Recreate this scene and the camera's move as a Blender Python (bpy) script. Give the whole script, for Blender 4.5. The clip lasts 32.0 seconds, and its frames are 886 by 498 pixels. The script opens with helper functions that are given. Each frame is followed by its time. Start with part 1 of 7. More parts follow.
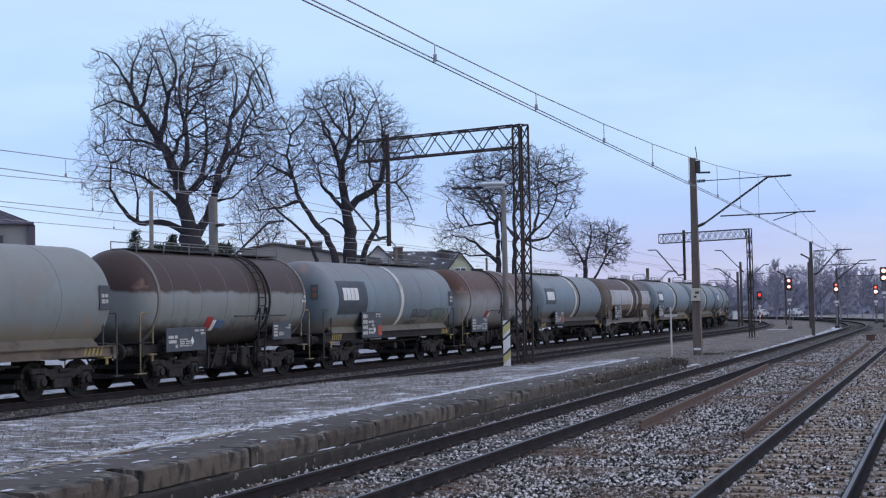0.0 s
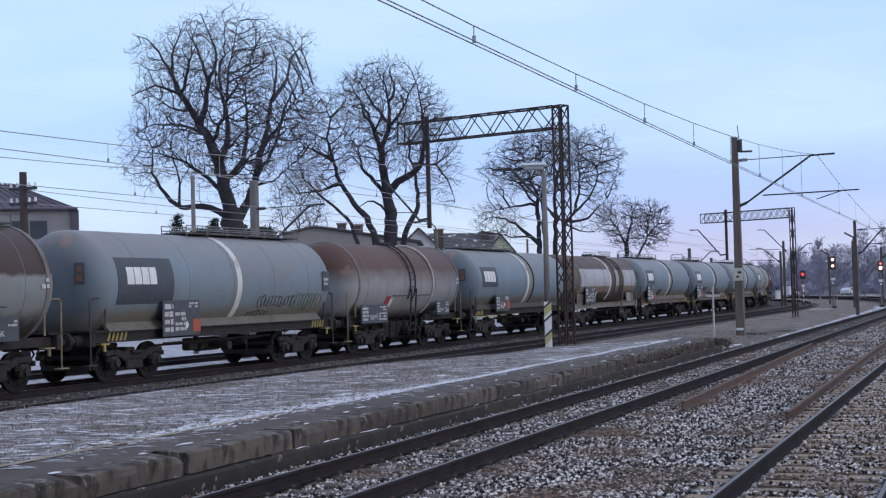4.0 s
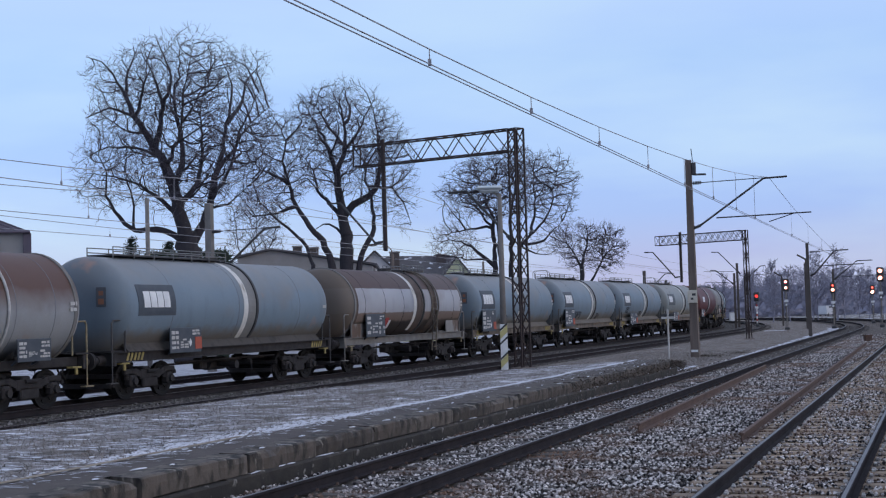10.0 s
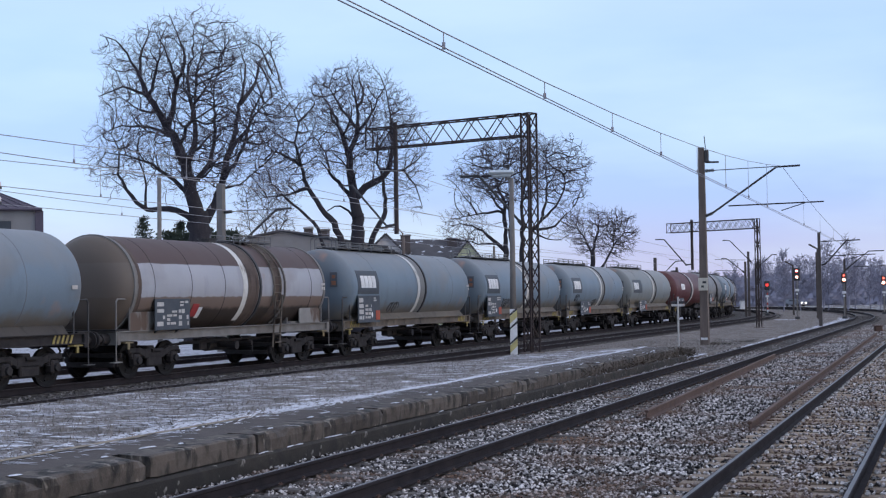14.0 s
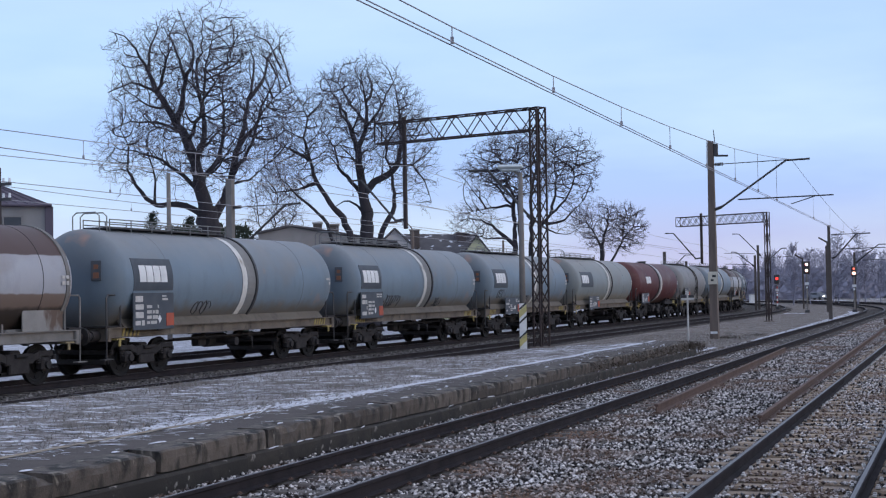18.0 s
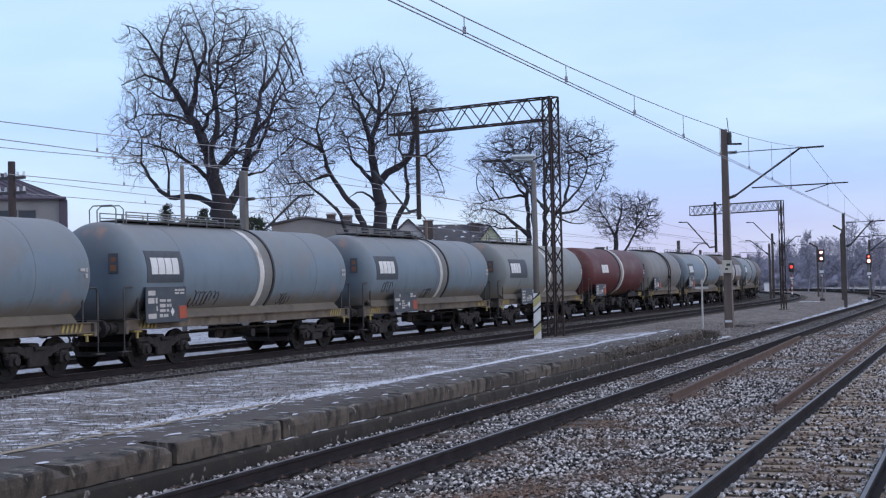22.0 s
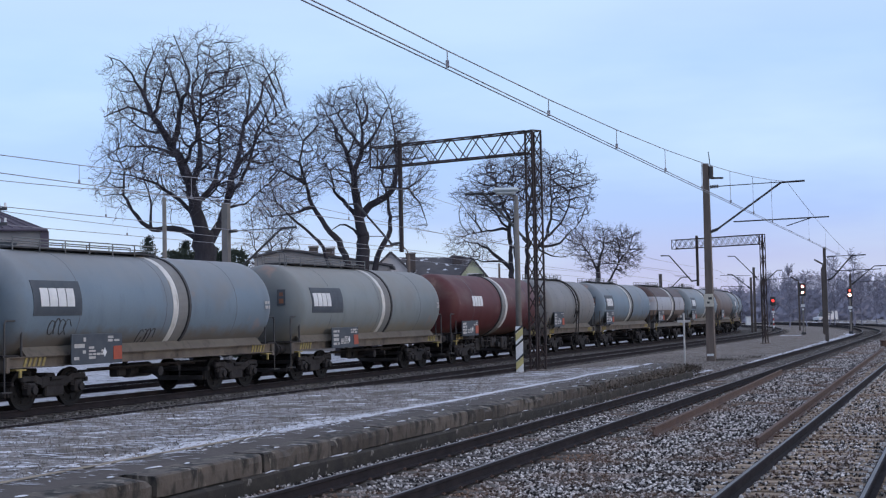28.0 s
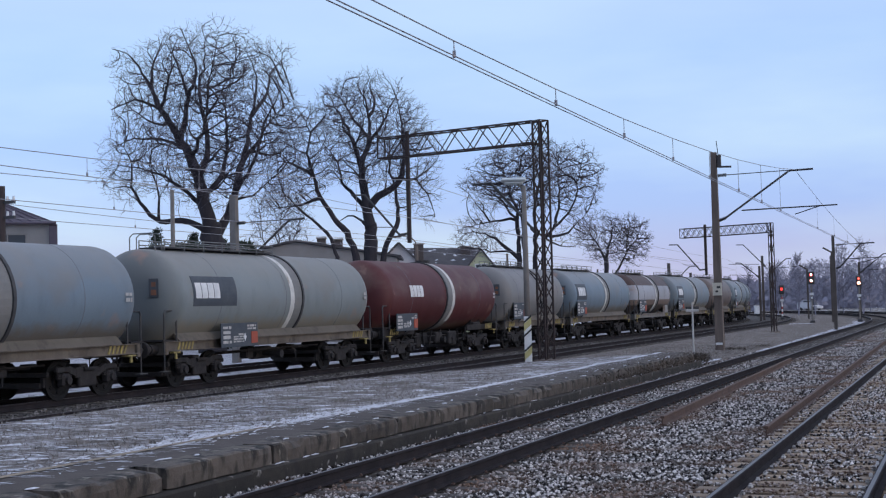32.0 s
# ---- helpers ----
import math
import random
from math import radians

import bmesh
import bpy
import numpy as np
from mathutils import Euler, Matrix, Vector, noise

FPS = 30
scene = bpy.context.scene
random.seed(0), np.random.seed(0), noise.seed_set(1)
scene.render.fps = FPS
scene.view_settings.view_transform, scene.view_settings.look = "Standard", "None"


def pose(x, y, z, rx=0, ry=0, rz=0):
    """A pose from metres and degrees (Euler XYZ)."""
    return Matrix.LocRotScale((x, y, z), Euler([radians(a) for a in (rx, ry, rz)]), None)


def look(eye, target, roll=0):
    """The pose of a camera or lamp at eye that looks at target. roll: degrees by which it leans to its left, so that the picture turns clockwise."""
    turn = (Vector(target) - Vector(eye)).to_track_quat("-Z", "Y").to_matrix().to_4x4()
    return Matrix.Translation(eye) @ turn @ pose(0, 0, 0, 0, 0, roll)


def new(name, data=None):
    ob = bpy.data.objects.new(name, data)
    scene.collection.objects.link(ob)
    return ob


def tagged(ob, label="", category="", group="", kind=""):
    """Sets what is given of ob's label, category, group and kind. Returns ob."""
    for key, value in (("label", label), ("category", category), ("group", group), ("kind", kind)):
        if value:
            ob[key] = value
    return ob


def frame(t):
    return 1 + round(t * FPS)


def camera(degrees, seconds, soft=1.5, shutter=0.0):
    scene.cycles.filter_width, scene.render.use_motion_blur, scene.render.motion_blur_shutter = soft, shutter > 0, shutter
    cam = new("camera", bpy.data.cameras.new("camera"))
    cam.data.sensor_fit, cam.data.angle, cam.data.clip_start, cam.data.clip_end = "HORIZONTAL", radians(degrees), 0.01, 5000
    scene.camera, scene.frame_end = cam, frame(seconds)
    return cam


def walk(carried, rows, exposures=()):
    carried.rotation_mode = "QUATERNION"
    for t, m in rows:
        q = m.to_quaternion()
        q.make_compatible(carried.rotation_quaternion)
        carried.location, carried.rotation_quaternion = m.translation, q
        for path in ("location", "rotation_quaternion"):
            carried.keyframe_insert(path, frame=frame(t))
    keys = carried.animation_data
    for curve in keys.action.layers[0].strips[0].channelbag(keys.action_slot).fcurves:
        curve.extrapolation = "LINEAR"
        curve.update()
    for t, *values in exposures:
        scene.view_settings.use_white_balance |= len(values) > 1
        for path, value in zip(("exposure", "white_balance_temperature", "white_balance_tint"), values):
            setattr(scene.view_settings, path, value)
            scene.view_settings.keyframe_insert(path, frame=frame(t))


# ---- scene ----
EYE = (0.0, 0.0, 1.99)
TURNS = [
    (0, 92.58, 1.16, -1.03), (0.5, 92.41, 0.80, -0.98), (1, 92.31, 0.68, -0.72),
    (1.5, 92.24, 0.71, -0.46), (2, 92.12, 0.48, -0.27), (2.5, 91.93, 0.28, 0.12),
    (4.5, 91.86, 1.74, 0.75), (5, 92.03, 1.51, 0.52), (5.5, 92.09, 1.21, 0.53),
    (6, 92.14, 0.86, 0.47), (6.5, 92.15, 1.21, 0.21), (7, 92.14, 1.36, 0.11),
    (7.5, 92.24, 1.23, 0.04), (8, 92.70, 1.20, -0.12), (8.5, 93.05, 1.33, -0.07),
    (9, 93.16, 1.19, -0.43), (9.5, 93.04, 1.28, -0.97), (10, 92.76, 1.72, -1.15),
    (10.5, 92.54, 1.75, -1.06), (11, 92.38, 1.41, -0.82), (11.5, 92.23, 1.24, -0.64),
    (12, 92.07, 1.14, -0.53), (12.5, 92.06, 0.68, -0.62), (13, 92.11, 1.00, -0.54),
    (13.5, 92.11, 0.76, -0.51), (14, 92.09, 0.81, -0.73), (14.5, 92.11, 0.26, -0.66),
    (16.5, 92.15, 0.52, -1.27), (17, 92.01, 0.80, -1.01), (17.5, 91.88, 0.81, -0.72),
    (18, 91.87, 0.98, -0.34), (18.5, 91.97, 1.00, -0.14), (19, 91.92, 1.07, 0.04),
    (19.5, 91.84, 1.23, 0.01), (20, 91.72, 0.96, 0.03), (20.5, 91.56, 0.86, -0.07),
    (21, 91.61, 0.91, 0.02), (21.5, 91.65, 1.30, 0.19), (22, 91.48, 1.34, 0.24),
    (22.5, 91.40, 1.36, -0.05), (23, 91.39, 1.20, -0.06), (23.5, 91.46, 1.12, 0.17),
    (24, 91.60, 1.22, 0.08), (24.5, 91.74, 1.33, -0.03), (25, 91.54, 1.48, -0.15),
    (25.5, 91.50, 1.06, -0.27), (27.5, 92.60, 1.12, -0.29), (28, 92.84, 1.19, -0.50),
    (28.5, 92.81, 1.08, -0.70), (29, 92.51, 0.95, -0.87), (29.5, 92.52, 0.76, -0.72),
    (30, 92.54, 0.61, -0.54), (30.5, 92.56, 0.92, -0.38), (31, 92.41, 1.34, -0.12),
    (31.5, 92.45, 1.62, 0.05), (32, 92.45, 1.53, -0.15),
]
cam = camera(2 * math.degrees(math.atan(784 / 2420)), 32.0, soft=1.2)
walk(cam, [(t, pose(*EYE, rx, ry, rz)) for t, rx, ry, rz in TURNS],
     [(0, 0.02, 6370, 10), (1, -0.05, 6350, 10), (2.5, 0.01, 6370, 10), (5, 0.12, 6440, 10), (6, 0.14, 6450, 10), (8, 0.02, 6380, 10), (10, -0.15, 6230, 10), (12, 0.01, 6370, 10),
      (14, 0.07, 6380, 10), (17, 0.03, 6380, 10), (19, 0.03, 6360, 10), (22, 0.12, 6390, 10), (24, 0.19, 6450, 10), (25.5, 0.15, 6420, 10), (29, -0.05, 6370, 10), (31, -0.09, 6350, 10), (32, -0.09, 6350, 10)])
# ---- world, sky and sun ----
world = bpy.data.worlds.new("winter_sky")
scene.world = world
world.use_nodes = True
wn, wl = world.node_tree.nodes, world.node_tree.links
wn.clear()


def wnode(kind, **kw):
    n = wn.new(kind)
    for k, v in kw.items():
        n.inputs[k].default_value = v
    return n


SUN_AZ, SUN_EL = radians(115), radians(10)
sky = wn.new("ShaderNodeTexSky")
sky.sky_type, sky.sun_disc = "NISHITA", False
sky.sun_elevation, sky.sun_rotation = SUN_EL, SUN_AZ
coord = wn.new("ShaderNodeTexCoord")
split = wn.new("ShaderNodeSeparateXYZ")
wl.new(coord.outputs["Generated"], split.inputs[0])
ramp = wn.new("ShaderNodeValToRGB")
wl.new(split.outputs["Z"], ramp.inputs[0])
stops = [(0.0, (0.510, 0.470, 0.752)), (0.03, (0.430, 0.468, 0.815)), (0.07, (0.345, 0.490, 0.935)),
         (0.12, (0.368, 0.540, 0.985)), (0.18, (0.412, 0.597, 0.972)), (0.32, (0.679, 0.779, 1.099)), (1.0, (0.739, 0.755, 0.961))]
while len(ramp.color_ramp.elements) < len(stops):
    ramp.color_ramp.elements.new(0.5)
for el, (p, c) in zip(ramp.color_ramp.elements, stops):
    el.position, el.color = p, (*c, 1)
smap = wn.new("ShaderNodeMapping")
smap.inputs["Scale"].default_value = (1.2, 1.2, 5.0)
smap.inputs["Rotation"].default_value = (0.0, 0.12, 0.3)
wl.new(coord.outputs["Generated"], smap.inputs[0])
cloud = wnode("ShaderNodeTexNoise", Scale=2.6, Detail=5.0, Roughness=0.5)
wl.new(smap.outputs[0], cloud.inputs["Vector"])
cr = wn.new("ShaderNodeMapRange")
cr.inputs["From Min"].default_value, cr.inputs["From Max"].default_value = 0.42, 0.70
wl.new(cloud.outputs["Fac"], cr.inputs["Value"])
veil = wn.new("ShaderNodeMix")
veil.data_type = "RGBA"
veil.inputs[7].default_value = (0.58, 0.75, 0.96, 1)
dim = wn.new("ShaderNodeMath")
dim.operation = "MULTIPLY"
dim.inputs[1].default_value = 0.7
wl.new(cr.outputs[0], dim.inputs[0])
wl.new(dim.outputs[0], veil.inputs[0])
wl.new(ramp.outputs[0], veil.inputs[6])
bg_sky, bg_cloud = wn.new("ShaderNodeBackground"), wn.new("ShaderNodeBackground")
bg_sky.inputs["Strength"].default_value = 0.05
bg_cloud.inputs["Strength"].default_value = 0.92
wl.new(sky.outputs[0], bg_sky.inputs["Color"])
wl.new(veil.outputs[2], bg_cloud.inputs["Color"])
wadd = wn.new("ShaderNodeAddShader")
wl.new(bg_sky.outputs[0], wadd.inputs[0])
wl.new(bg_cloud.outputs[0], wadd.inputs[1])
wout = wn.new("ShaderNodeOutputWorld")
wl.new(wadd.outputs[0], wout.inputs[0])

sun = new("sun", bpy.data.lights.new("sun", "SUN"))
sun.data.energy, sun.data.angle, sun.data.color = 0.52, radians(25), (1.0, 0.93, 0.91)
sun.matrix_world = look((60 * math.sin(SUN_AZ), 60 * math.cos(SUN_AZ), 60 * math.tan(SUN_EL) + 8), (0, 0, 0))
scene.view_settings.exposure = 0.0

# ---- materials ----


def material(name, color, color2=None, rough=0.8, metal=0.0, scale=6.0, fine=60.0, bump=0.2, spread=0.5,
             island=0.0, per_object=0.0, stretch=(1, 1, 1), dist=0.01, bias=0.0):
    """A worn surface: two base colours mixed by coarse and fine grain, with relief."""
    m = bpy.data.materials.new(name)
    m.use_nodes = True
    nt = m.node_tree
    nd, lk = nt.nodes, nt.links
    b = nd["Principled BSDF"]
    b.inputs["Roughness"].default_value, b.inputs["Metallic"].default_value = rough, metal
    tc, mp = nd.new("ShaderNodeTexCoord"), nd.new("ShaderNodeMapping")
    mp.inputs["Scale"].default_value = stretch
    lk.new(tc.outputs["Object"], mp.inputs[0])
    n1, n2 = nd.new("ShaderNodeTexNoise"), nd.new("ShaderNodeTexNoise")
    n1.inputs["Scale"].default_value, n1.inputs["Detail"].default_value = scale, 6
    n2.inputs["Scale"].default_value, n2.inputs["Detail"].default_value = fine, 3
    lk.new(mp.outputs[0], n1.inputs["Vector"]), lk.new(mp.outputs[0], n2.inputs["Vector"])
    add = nd.new("ShaderNodeMath")
    add.operation = "MULTIPLY_ADD"
    add.inputs[1].default_value = 0.45
    lk.new(n2.outputs["Fac"], add.inputs[0]), lk.new(n1.outputs["Fac"], add.inputs[2])
    last = add.outputs[0]
    for on, kind, sock in ((island, "ShaderNodeNewGeometry", "Random Per Island"), (per_object, "ShaderNodeObjectInfo", "Random")):
        if on:
            g, ma = nd.new(kind), nd.new("ShaderNodeMath")
            ma.operation = "MULTIPLY_ADD"
            ma.inputs[1].default_value = on
            lk.new(g.outputs[sock], ma.inputs[0]), lk.new(last, ma.inputs[2])
            last = ma.outputs[0]
    mr = nd.new("ShaderNodeMapRange")
    mid = 0.72 + (island + per_object) * 0.5 + bias
    mr.inputs["From Min"].default_value, mr.inputs["From Max"].default_value = mid - spread * 0.5, mid + spread * 0.5
    lk.new(last, mr.inputs["Value"])
    mix = nd.new("ShaderNodeMix")
    mix.data_type = "RGBA"
    c2 = color2 or tuple(c * 0.6 for c in color)
    mix.inputs[6].default_value, mix.inputs[7].default_value = (*color, 1), (*c2, 1)
    lk.new(mr.outputs[0], mix.inputs[0])
    lk.new(mix.outputs[2], b.inputs["Base Color"])
    if bump:
        bp = nd.new("ShaderNodeBump")
        bp.inputs["Strength"].default_value, bp.inputs["Distance"].default_value = bump, dist
        lk.new(n2.outputs["Fac"], bp.inputs["Height"])
        lk.new(bp.outputs[0], b.inputs["Normal"])
    return m


def overlay(m, color, scale, low, high, rough=None, stretch=(1, 1, 1), axis=None, at=0.0, width=0.3, wobble=0.4, detail=5, flip=False):
    """Lay a stain, snow or rust of its own outline over material m: noise between low and high, or above a height on an axis."""
    nt = m.node_tree
    nd, lk = nt.nodes, nt.links
    b = nd["Principled BSDF"]
    src = b.inputs["Base Color"].links[0].from_socket
    tc, mp, n = nd.new("ShaderNodeTexCoord"), nd.new("ShaderNodeMapping"), nd.new("ShaderNodeTexNoise")
    mp.inputs["Scale"].default_value = stretch
    n.inputs["Scale"].default_value, n.inputs["Detail"].default_value = scale, detail
    lk.new(tc.outputs["Object"], mp.inputs[0]), lk.new(mp.outputs[0], n.inputs["Vector"])
    mr = nd.new("ShaderNodeMapRange")
    mr.inputs["From Min"].default_value, mr.inputs["From Max"].default_value = low, high
    if axis is None:
        lk.new(n.outputs["Fac"], mr.inputs["Value"])
    else:
        sp, w1, w2 = nd.new("ShaderNodeSeparateXYZ"), nd.new("ShaderNodeMath"), nd.new("ShaderNodeMath")
        lk.new(tc.outputs["Object"], sp.inputs[0])
        w1.operation, w2.operation = "SUBTRACT", "MULTIPLY_ADD"
        w1.inputs[1].default_value, w2.inputs[1].default_value = 0.5, wobble
        lk.new(n.outputs["Fac"], w1.inputs[0]), lk.new(w1.outputs[0], w2.inputs[0])
        side = sp.outputs[axis]
        if flip:
            neg = nd.new("ShaderNodeMath")
            neg.operation = "MULTIPLY"
            neg.inputs[1].default_value = -1.0
            lk.new(side, neg.inputs[0])
            side = neg.outputs[0]
        lk.new(side, w2.inputs[2])
        mr.inputs["From Min"].default_value, mr.inputs["From Max"].default_value = at, at + width
        lk.new(w2.outputs[0], mr.inputs["Value"])
    mul = nd.new("ShaderNodeMath")
    mul.operation = "MULTIPLY"
    mul.inputs[1].default_value = high if axis is not None else 1.0
    lk.new(mr.outputs[0], mul.inputs[0])
    mix = nd.new("ShaderNodeMix")
    mix.data_type = "RGBA"
    mix.inputs[7].default_value = (*color, 1)
    lk.new(mul.outputs[0], mix.inputs[0]), lk.new(src, mix.inputs[6])
    lk.new(mix.outputs[2], b.inputs["Base Color"])
    return m


def glow(name, color, strength):
    m = bpy.data.materials.new(name)
    m.use_nodes = True
    b = m.node_tree.nodes["Principled BSDF"]
    b.inputs["Base Color"].default_value = (*color, 1)
    b.inputs["Emission Color"].default_value = (*color, 1)
    b.inputs["Emission Strength"].default_value = strength
    return m


SNOW = (0.72, 0.75, 0.82)
M_GROUND = overlay(material("winter_ground", (0.085, 0.073, 0.064), (0.16, 0.14, 0.125), 0.95, scale=0.8, fine=14, bump=0.5, dist=0.05), SNOW, 0.5, 0.56, 0.64)
M_BALLAST = overlay(material("ballast_bed", (0.035, 0.028, 0.025), (0.125, 0.098, 0.080), 0.95, scale=9, fine=45, bump=1.0, spread=0.4, dist=0.04), SNOW, 1.2, 0.68, 0.76)
M_OILED = overlay(material("oily_ballast", (0.029, 0.024, 0.022), (0.088, 0.077, 0.069), 0.95, scale=9, fine=45, bump=1.0, spread=0.4, dist=0.04), SNOW, 2.5, 0.72, 0.80)
M_STONE = overlay(material("ballast_stone", (0.010, 0.008, 0.009), (0.72, 0.67, 0.65), 0.9, scale=14, fine=70, bump=0.5, spread=0.66, island=1.25, bias=0.14), (0.165, 0.10, 0.068), 0.55, 0.47, 0.66, detail=8)
M_STONE_DARK = material("oily_stone", (0.02, 0.018, 0.017), (0.25, 0.23, 0.22), 0.9, scale=14, fine=70, bump=0.4, spread=1.0, island=0.9)
M_GRASS = overlay(overlay(overlay(material("frosty_turf", (0.125, 0.108, 0.096), (0.27, 0.25, 0.24), 0.95, scale=1.1, fine=26, bump=0.9, spread=0.4, dist=0.06),
                                  (0.42, 0.405, 0.42), 8.0, 0.49, 0.63, detail=9, stretch=(0.8, 1.1, 1)), (0.045, 0.038, 0.033), 6.0, 0.56, 0.66, detail=8), (0.70, 0.71, 0.76), 2.0, 0.60, 0.635, stretch=(0.65, 1.3, 1), detail=12)
overlay(M_GRASS, (0.115, 0.098, 0.087), 0.7, 0.53, 0.62, detail=10)
M_VERGE = overlay(overlay(material("dry_verge", (0.092, 0.074, 0.061), (0.195, 0.165, 0.143), 0.95, scale=0.8, fine=24, bump=0.9, spread=0.34, dist=0.06), (0.42, 0.40, 0.40), 8.0, 0.57, 0.70, detail=9), (0.06, 0.051, 0.044), 2.2, 0.58, 0.70, detail=8)
M_SNOWFIELD = overlay(material("snowy_ground", (0.54, 0.55, 0.60), (0.32, 0.315, 0.335), 0.9, scale=1.2, fine=18, bump=0.6, spread=0.5, dist=0.05), (0.10, 0.088, 0.08), 3.0, 0.56, 0.64, detail=8)
M_SLAB = overlay(overlay(material("platform_concrete", (0.050, 0.040, 0.033), (0.108, 0.089, 0.074), 0.9, scale=3.2, fine=50, bump=0.7, per_object=0.45, spread=0.4),
                 (0.016, 0.014, 0.012), 3.0, 0.48, 0.62, stretch=(1.5, 1.5, 0.7), detail=8), (0.27, 0.24, 0.20), 4.0, 0.62, 0.72, stretch=(1.4, 1.4, 0.8), detail=8)
M_STRIP = overlay(material("platform_asphalt", (0.044, 0.035, 0.031), (0.082, 0.065, 0.057), 0.92, scale=2.0, fine=60, bump=0.5), SNOW, 5.0, 0.70, 0.73, detail=9, stretch=(0.5, 1.4, 1))
M_WALL = overlay(overlay(material("platform_wall", (0.036, 0.029, 0.024), (0.088, 0.072, 0.060), 0.95, scale=2.6, fine=40, bump=0.8, dist=0.03), (0.016, 0.014, 0.012), 3, 0.50, 0.62, stretch=(1.5, 1.5, 0.7)), (0.17, 0.15, 0.135), 5.0, 0.63, 0.70)
M_EARTH = overlay(material("dark_overgrown_earth", (0.040, 0.032, 0.027), (0.095, 0.077, 0.062), 0.95, scale=3.0, fine=30, bump=1.0, spread=0.5, dist=0.06), (0.19, 0.165, 0.145), 7.0, 0.60, 0.70, detail=8)
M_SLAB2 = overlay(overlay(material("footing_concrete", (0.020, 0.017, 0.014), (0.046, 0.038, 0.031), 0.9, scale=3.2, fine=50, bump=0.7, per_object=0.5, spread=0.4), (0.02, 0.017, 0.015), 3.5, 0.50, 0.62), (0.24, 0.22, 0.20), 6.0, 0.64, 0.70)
M_EDGING = overlay(material("sandy_edging", (0.30, 0.245, 0.175), (0.21, 0.17, 0.125), 0.92, scale=2.5, fine=50, bump=0.4), (0.06, 0.05, 0.042), 3.0, 0.55, 0.68)
M_SNOW = material("snow", (0.66, 0.67, 0.72), (0.44, 0.455, 0.51), 0.75, scale=4, fine=40, bump=0.3)
M_BLADE = material("dead_grass", (0.12, 0.102, 0.085), (0.33, 0.31, 0.30), 0.9, scale=3, fine=20, bump=0.0, island=0.8, spread=0.9)
M_RAILSIDE = material("rail_side", (0.017, 0.0150, 0.0175), (0.035, 0.029, 0.031), 0.95, scale=3, fine=50, bump=0.3)
M_RAILSIDE.node_tree.nodes["Principled BSDF"].inputs["Specular IOR Level"].default_value = 0.15
M_RAILTOP = material("rail_head", (0.075, 0.068, 0.07), (0.135, 0.128, 0.135), 0.5, 0.3, scale=2, fine=80, bump=0.05)
M_RUSTRAIL = material("rusty_rail", (0.070, 0.040, 0.030), (0.115, 0.068, 0.051), 0.85, scale=3, fine=60, bump=0.3)
M_SLEEPER_C = material("concrete_sleeper", (0.33, 0.25, 0.18), (0.19, 0.14, 0.10), 0.9, scale=5, fine=60, bump=0.4, per_object=0.4)
M_SLEEPER_W = material("tarred_sleeper", (0.05, 0.042, 0.038), (0.10, 0.085, 0.075), 0.9, scale=5, fine=60, bump=0.4, per_object=0.4)
M_CLIP = material("rail_clip", (0.60, 0.58, 0.57), (0.04, 0.034, 0.031), 0.8, 0.0, scale=20, fine=80, bump=0.2, island=0.9, bias=0.2)
M_LATTICE = material("rusty_lattice_steel", (0.024, 0.018, 0.018), (0.044, 0.030, 0.029), 0.85, scale=4, fine=50, bump=0.3)
M_STEEL = material("dark_steel", (0.035, 0.035, 0.04), (0.07, 0.068, 0.07), 0.7, 0.2, scale=5, fine=50, bump=0.2)
M_RAILING = material("galvanised_railing", (0.11, 0.115, 0.12), (0.18, 0.185, 0.19), 0.65, 0.2, scale=5, fine=50, bump=0.1)
M_WIRE = material("wire", (0.21, 0.21, 0.24), (0.30, 0.295, 0.325), 0.6, 0.1, scale=5, fine=50, bump=0.0)
M_MAST = material("concrete_mast", (0.165, 0.130, 0.112), (0.085, 0.067, 0.058), 0.9, scale=1.5, fine=40, bump=0.4, stretch=(3, 3, 0.5))
M_PALE = material("weathered_pole", (0.19, 0.175, 0.165), (0.12, 0.11, 0.10), 0.85, scale=2, fine=40, bump=0.3)
M_WHITE = material("white_paint", (0.72, 0.73, 0.74), (0.55, 0.56, 0.57), 0.6, scale=4, fine=60, bump=0.1)
M_YELLOW = material("faded_yellow_paint", (0.40, 0.32, 0.10), (0.17, 0.13, 0.06), 0.75, scale=6, fine=60, bump=0.2)
M_PALEYELLOW = material("pale_yellow_paint", (0.50, 0.45, 0.20), (0.36, 0.32, 0.15), 0.75, scale=6, fine=60, bump=0.2)
M_BLACK = material("black_paint", (0.02, 0.02, 0.022), (0.04, 0.04, 0.042), 0.55, scale=4, fine=60, bump=0.1)
M_PLACARD = material("data_board_slate", (0.035, 0.045, 0.06), (0.06, 0.07, 0.085), 0.6, scale=4, fine=60, bump=0.1)
M_ORANGE = material("orange_plate", (0.42, 0.08, 0.035), (0.28, 0.06, 0.035), 0.6, scale=6, fine=60, bump=0.1)
M_FADED = material("faded_orange_sign", (0.20, 0.085, 0.045), (0.13, 0.06, 0.04), 0.7, scale=6, fine=60, bump=0.1)
M_BEIGEWHITE = material("weathered_white_paint", (0.50, 0.49, 0.48), (0.34, 0.33, 0.32), 0.7, scale=6, fine=60, bump=0.1)
M_BELT = material("stained_belt", (0.145, 0.145, 0.145), (0.20, 0.20, 0.197), 0.7, scale=2, fine=40, bump=0.1)
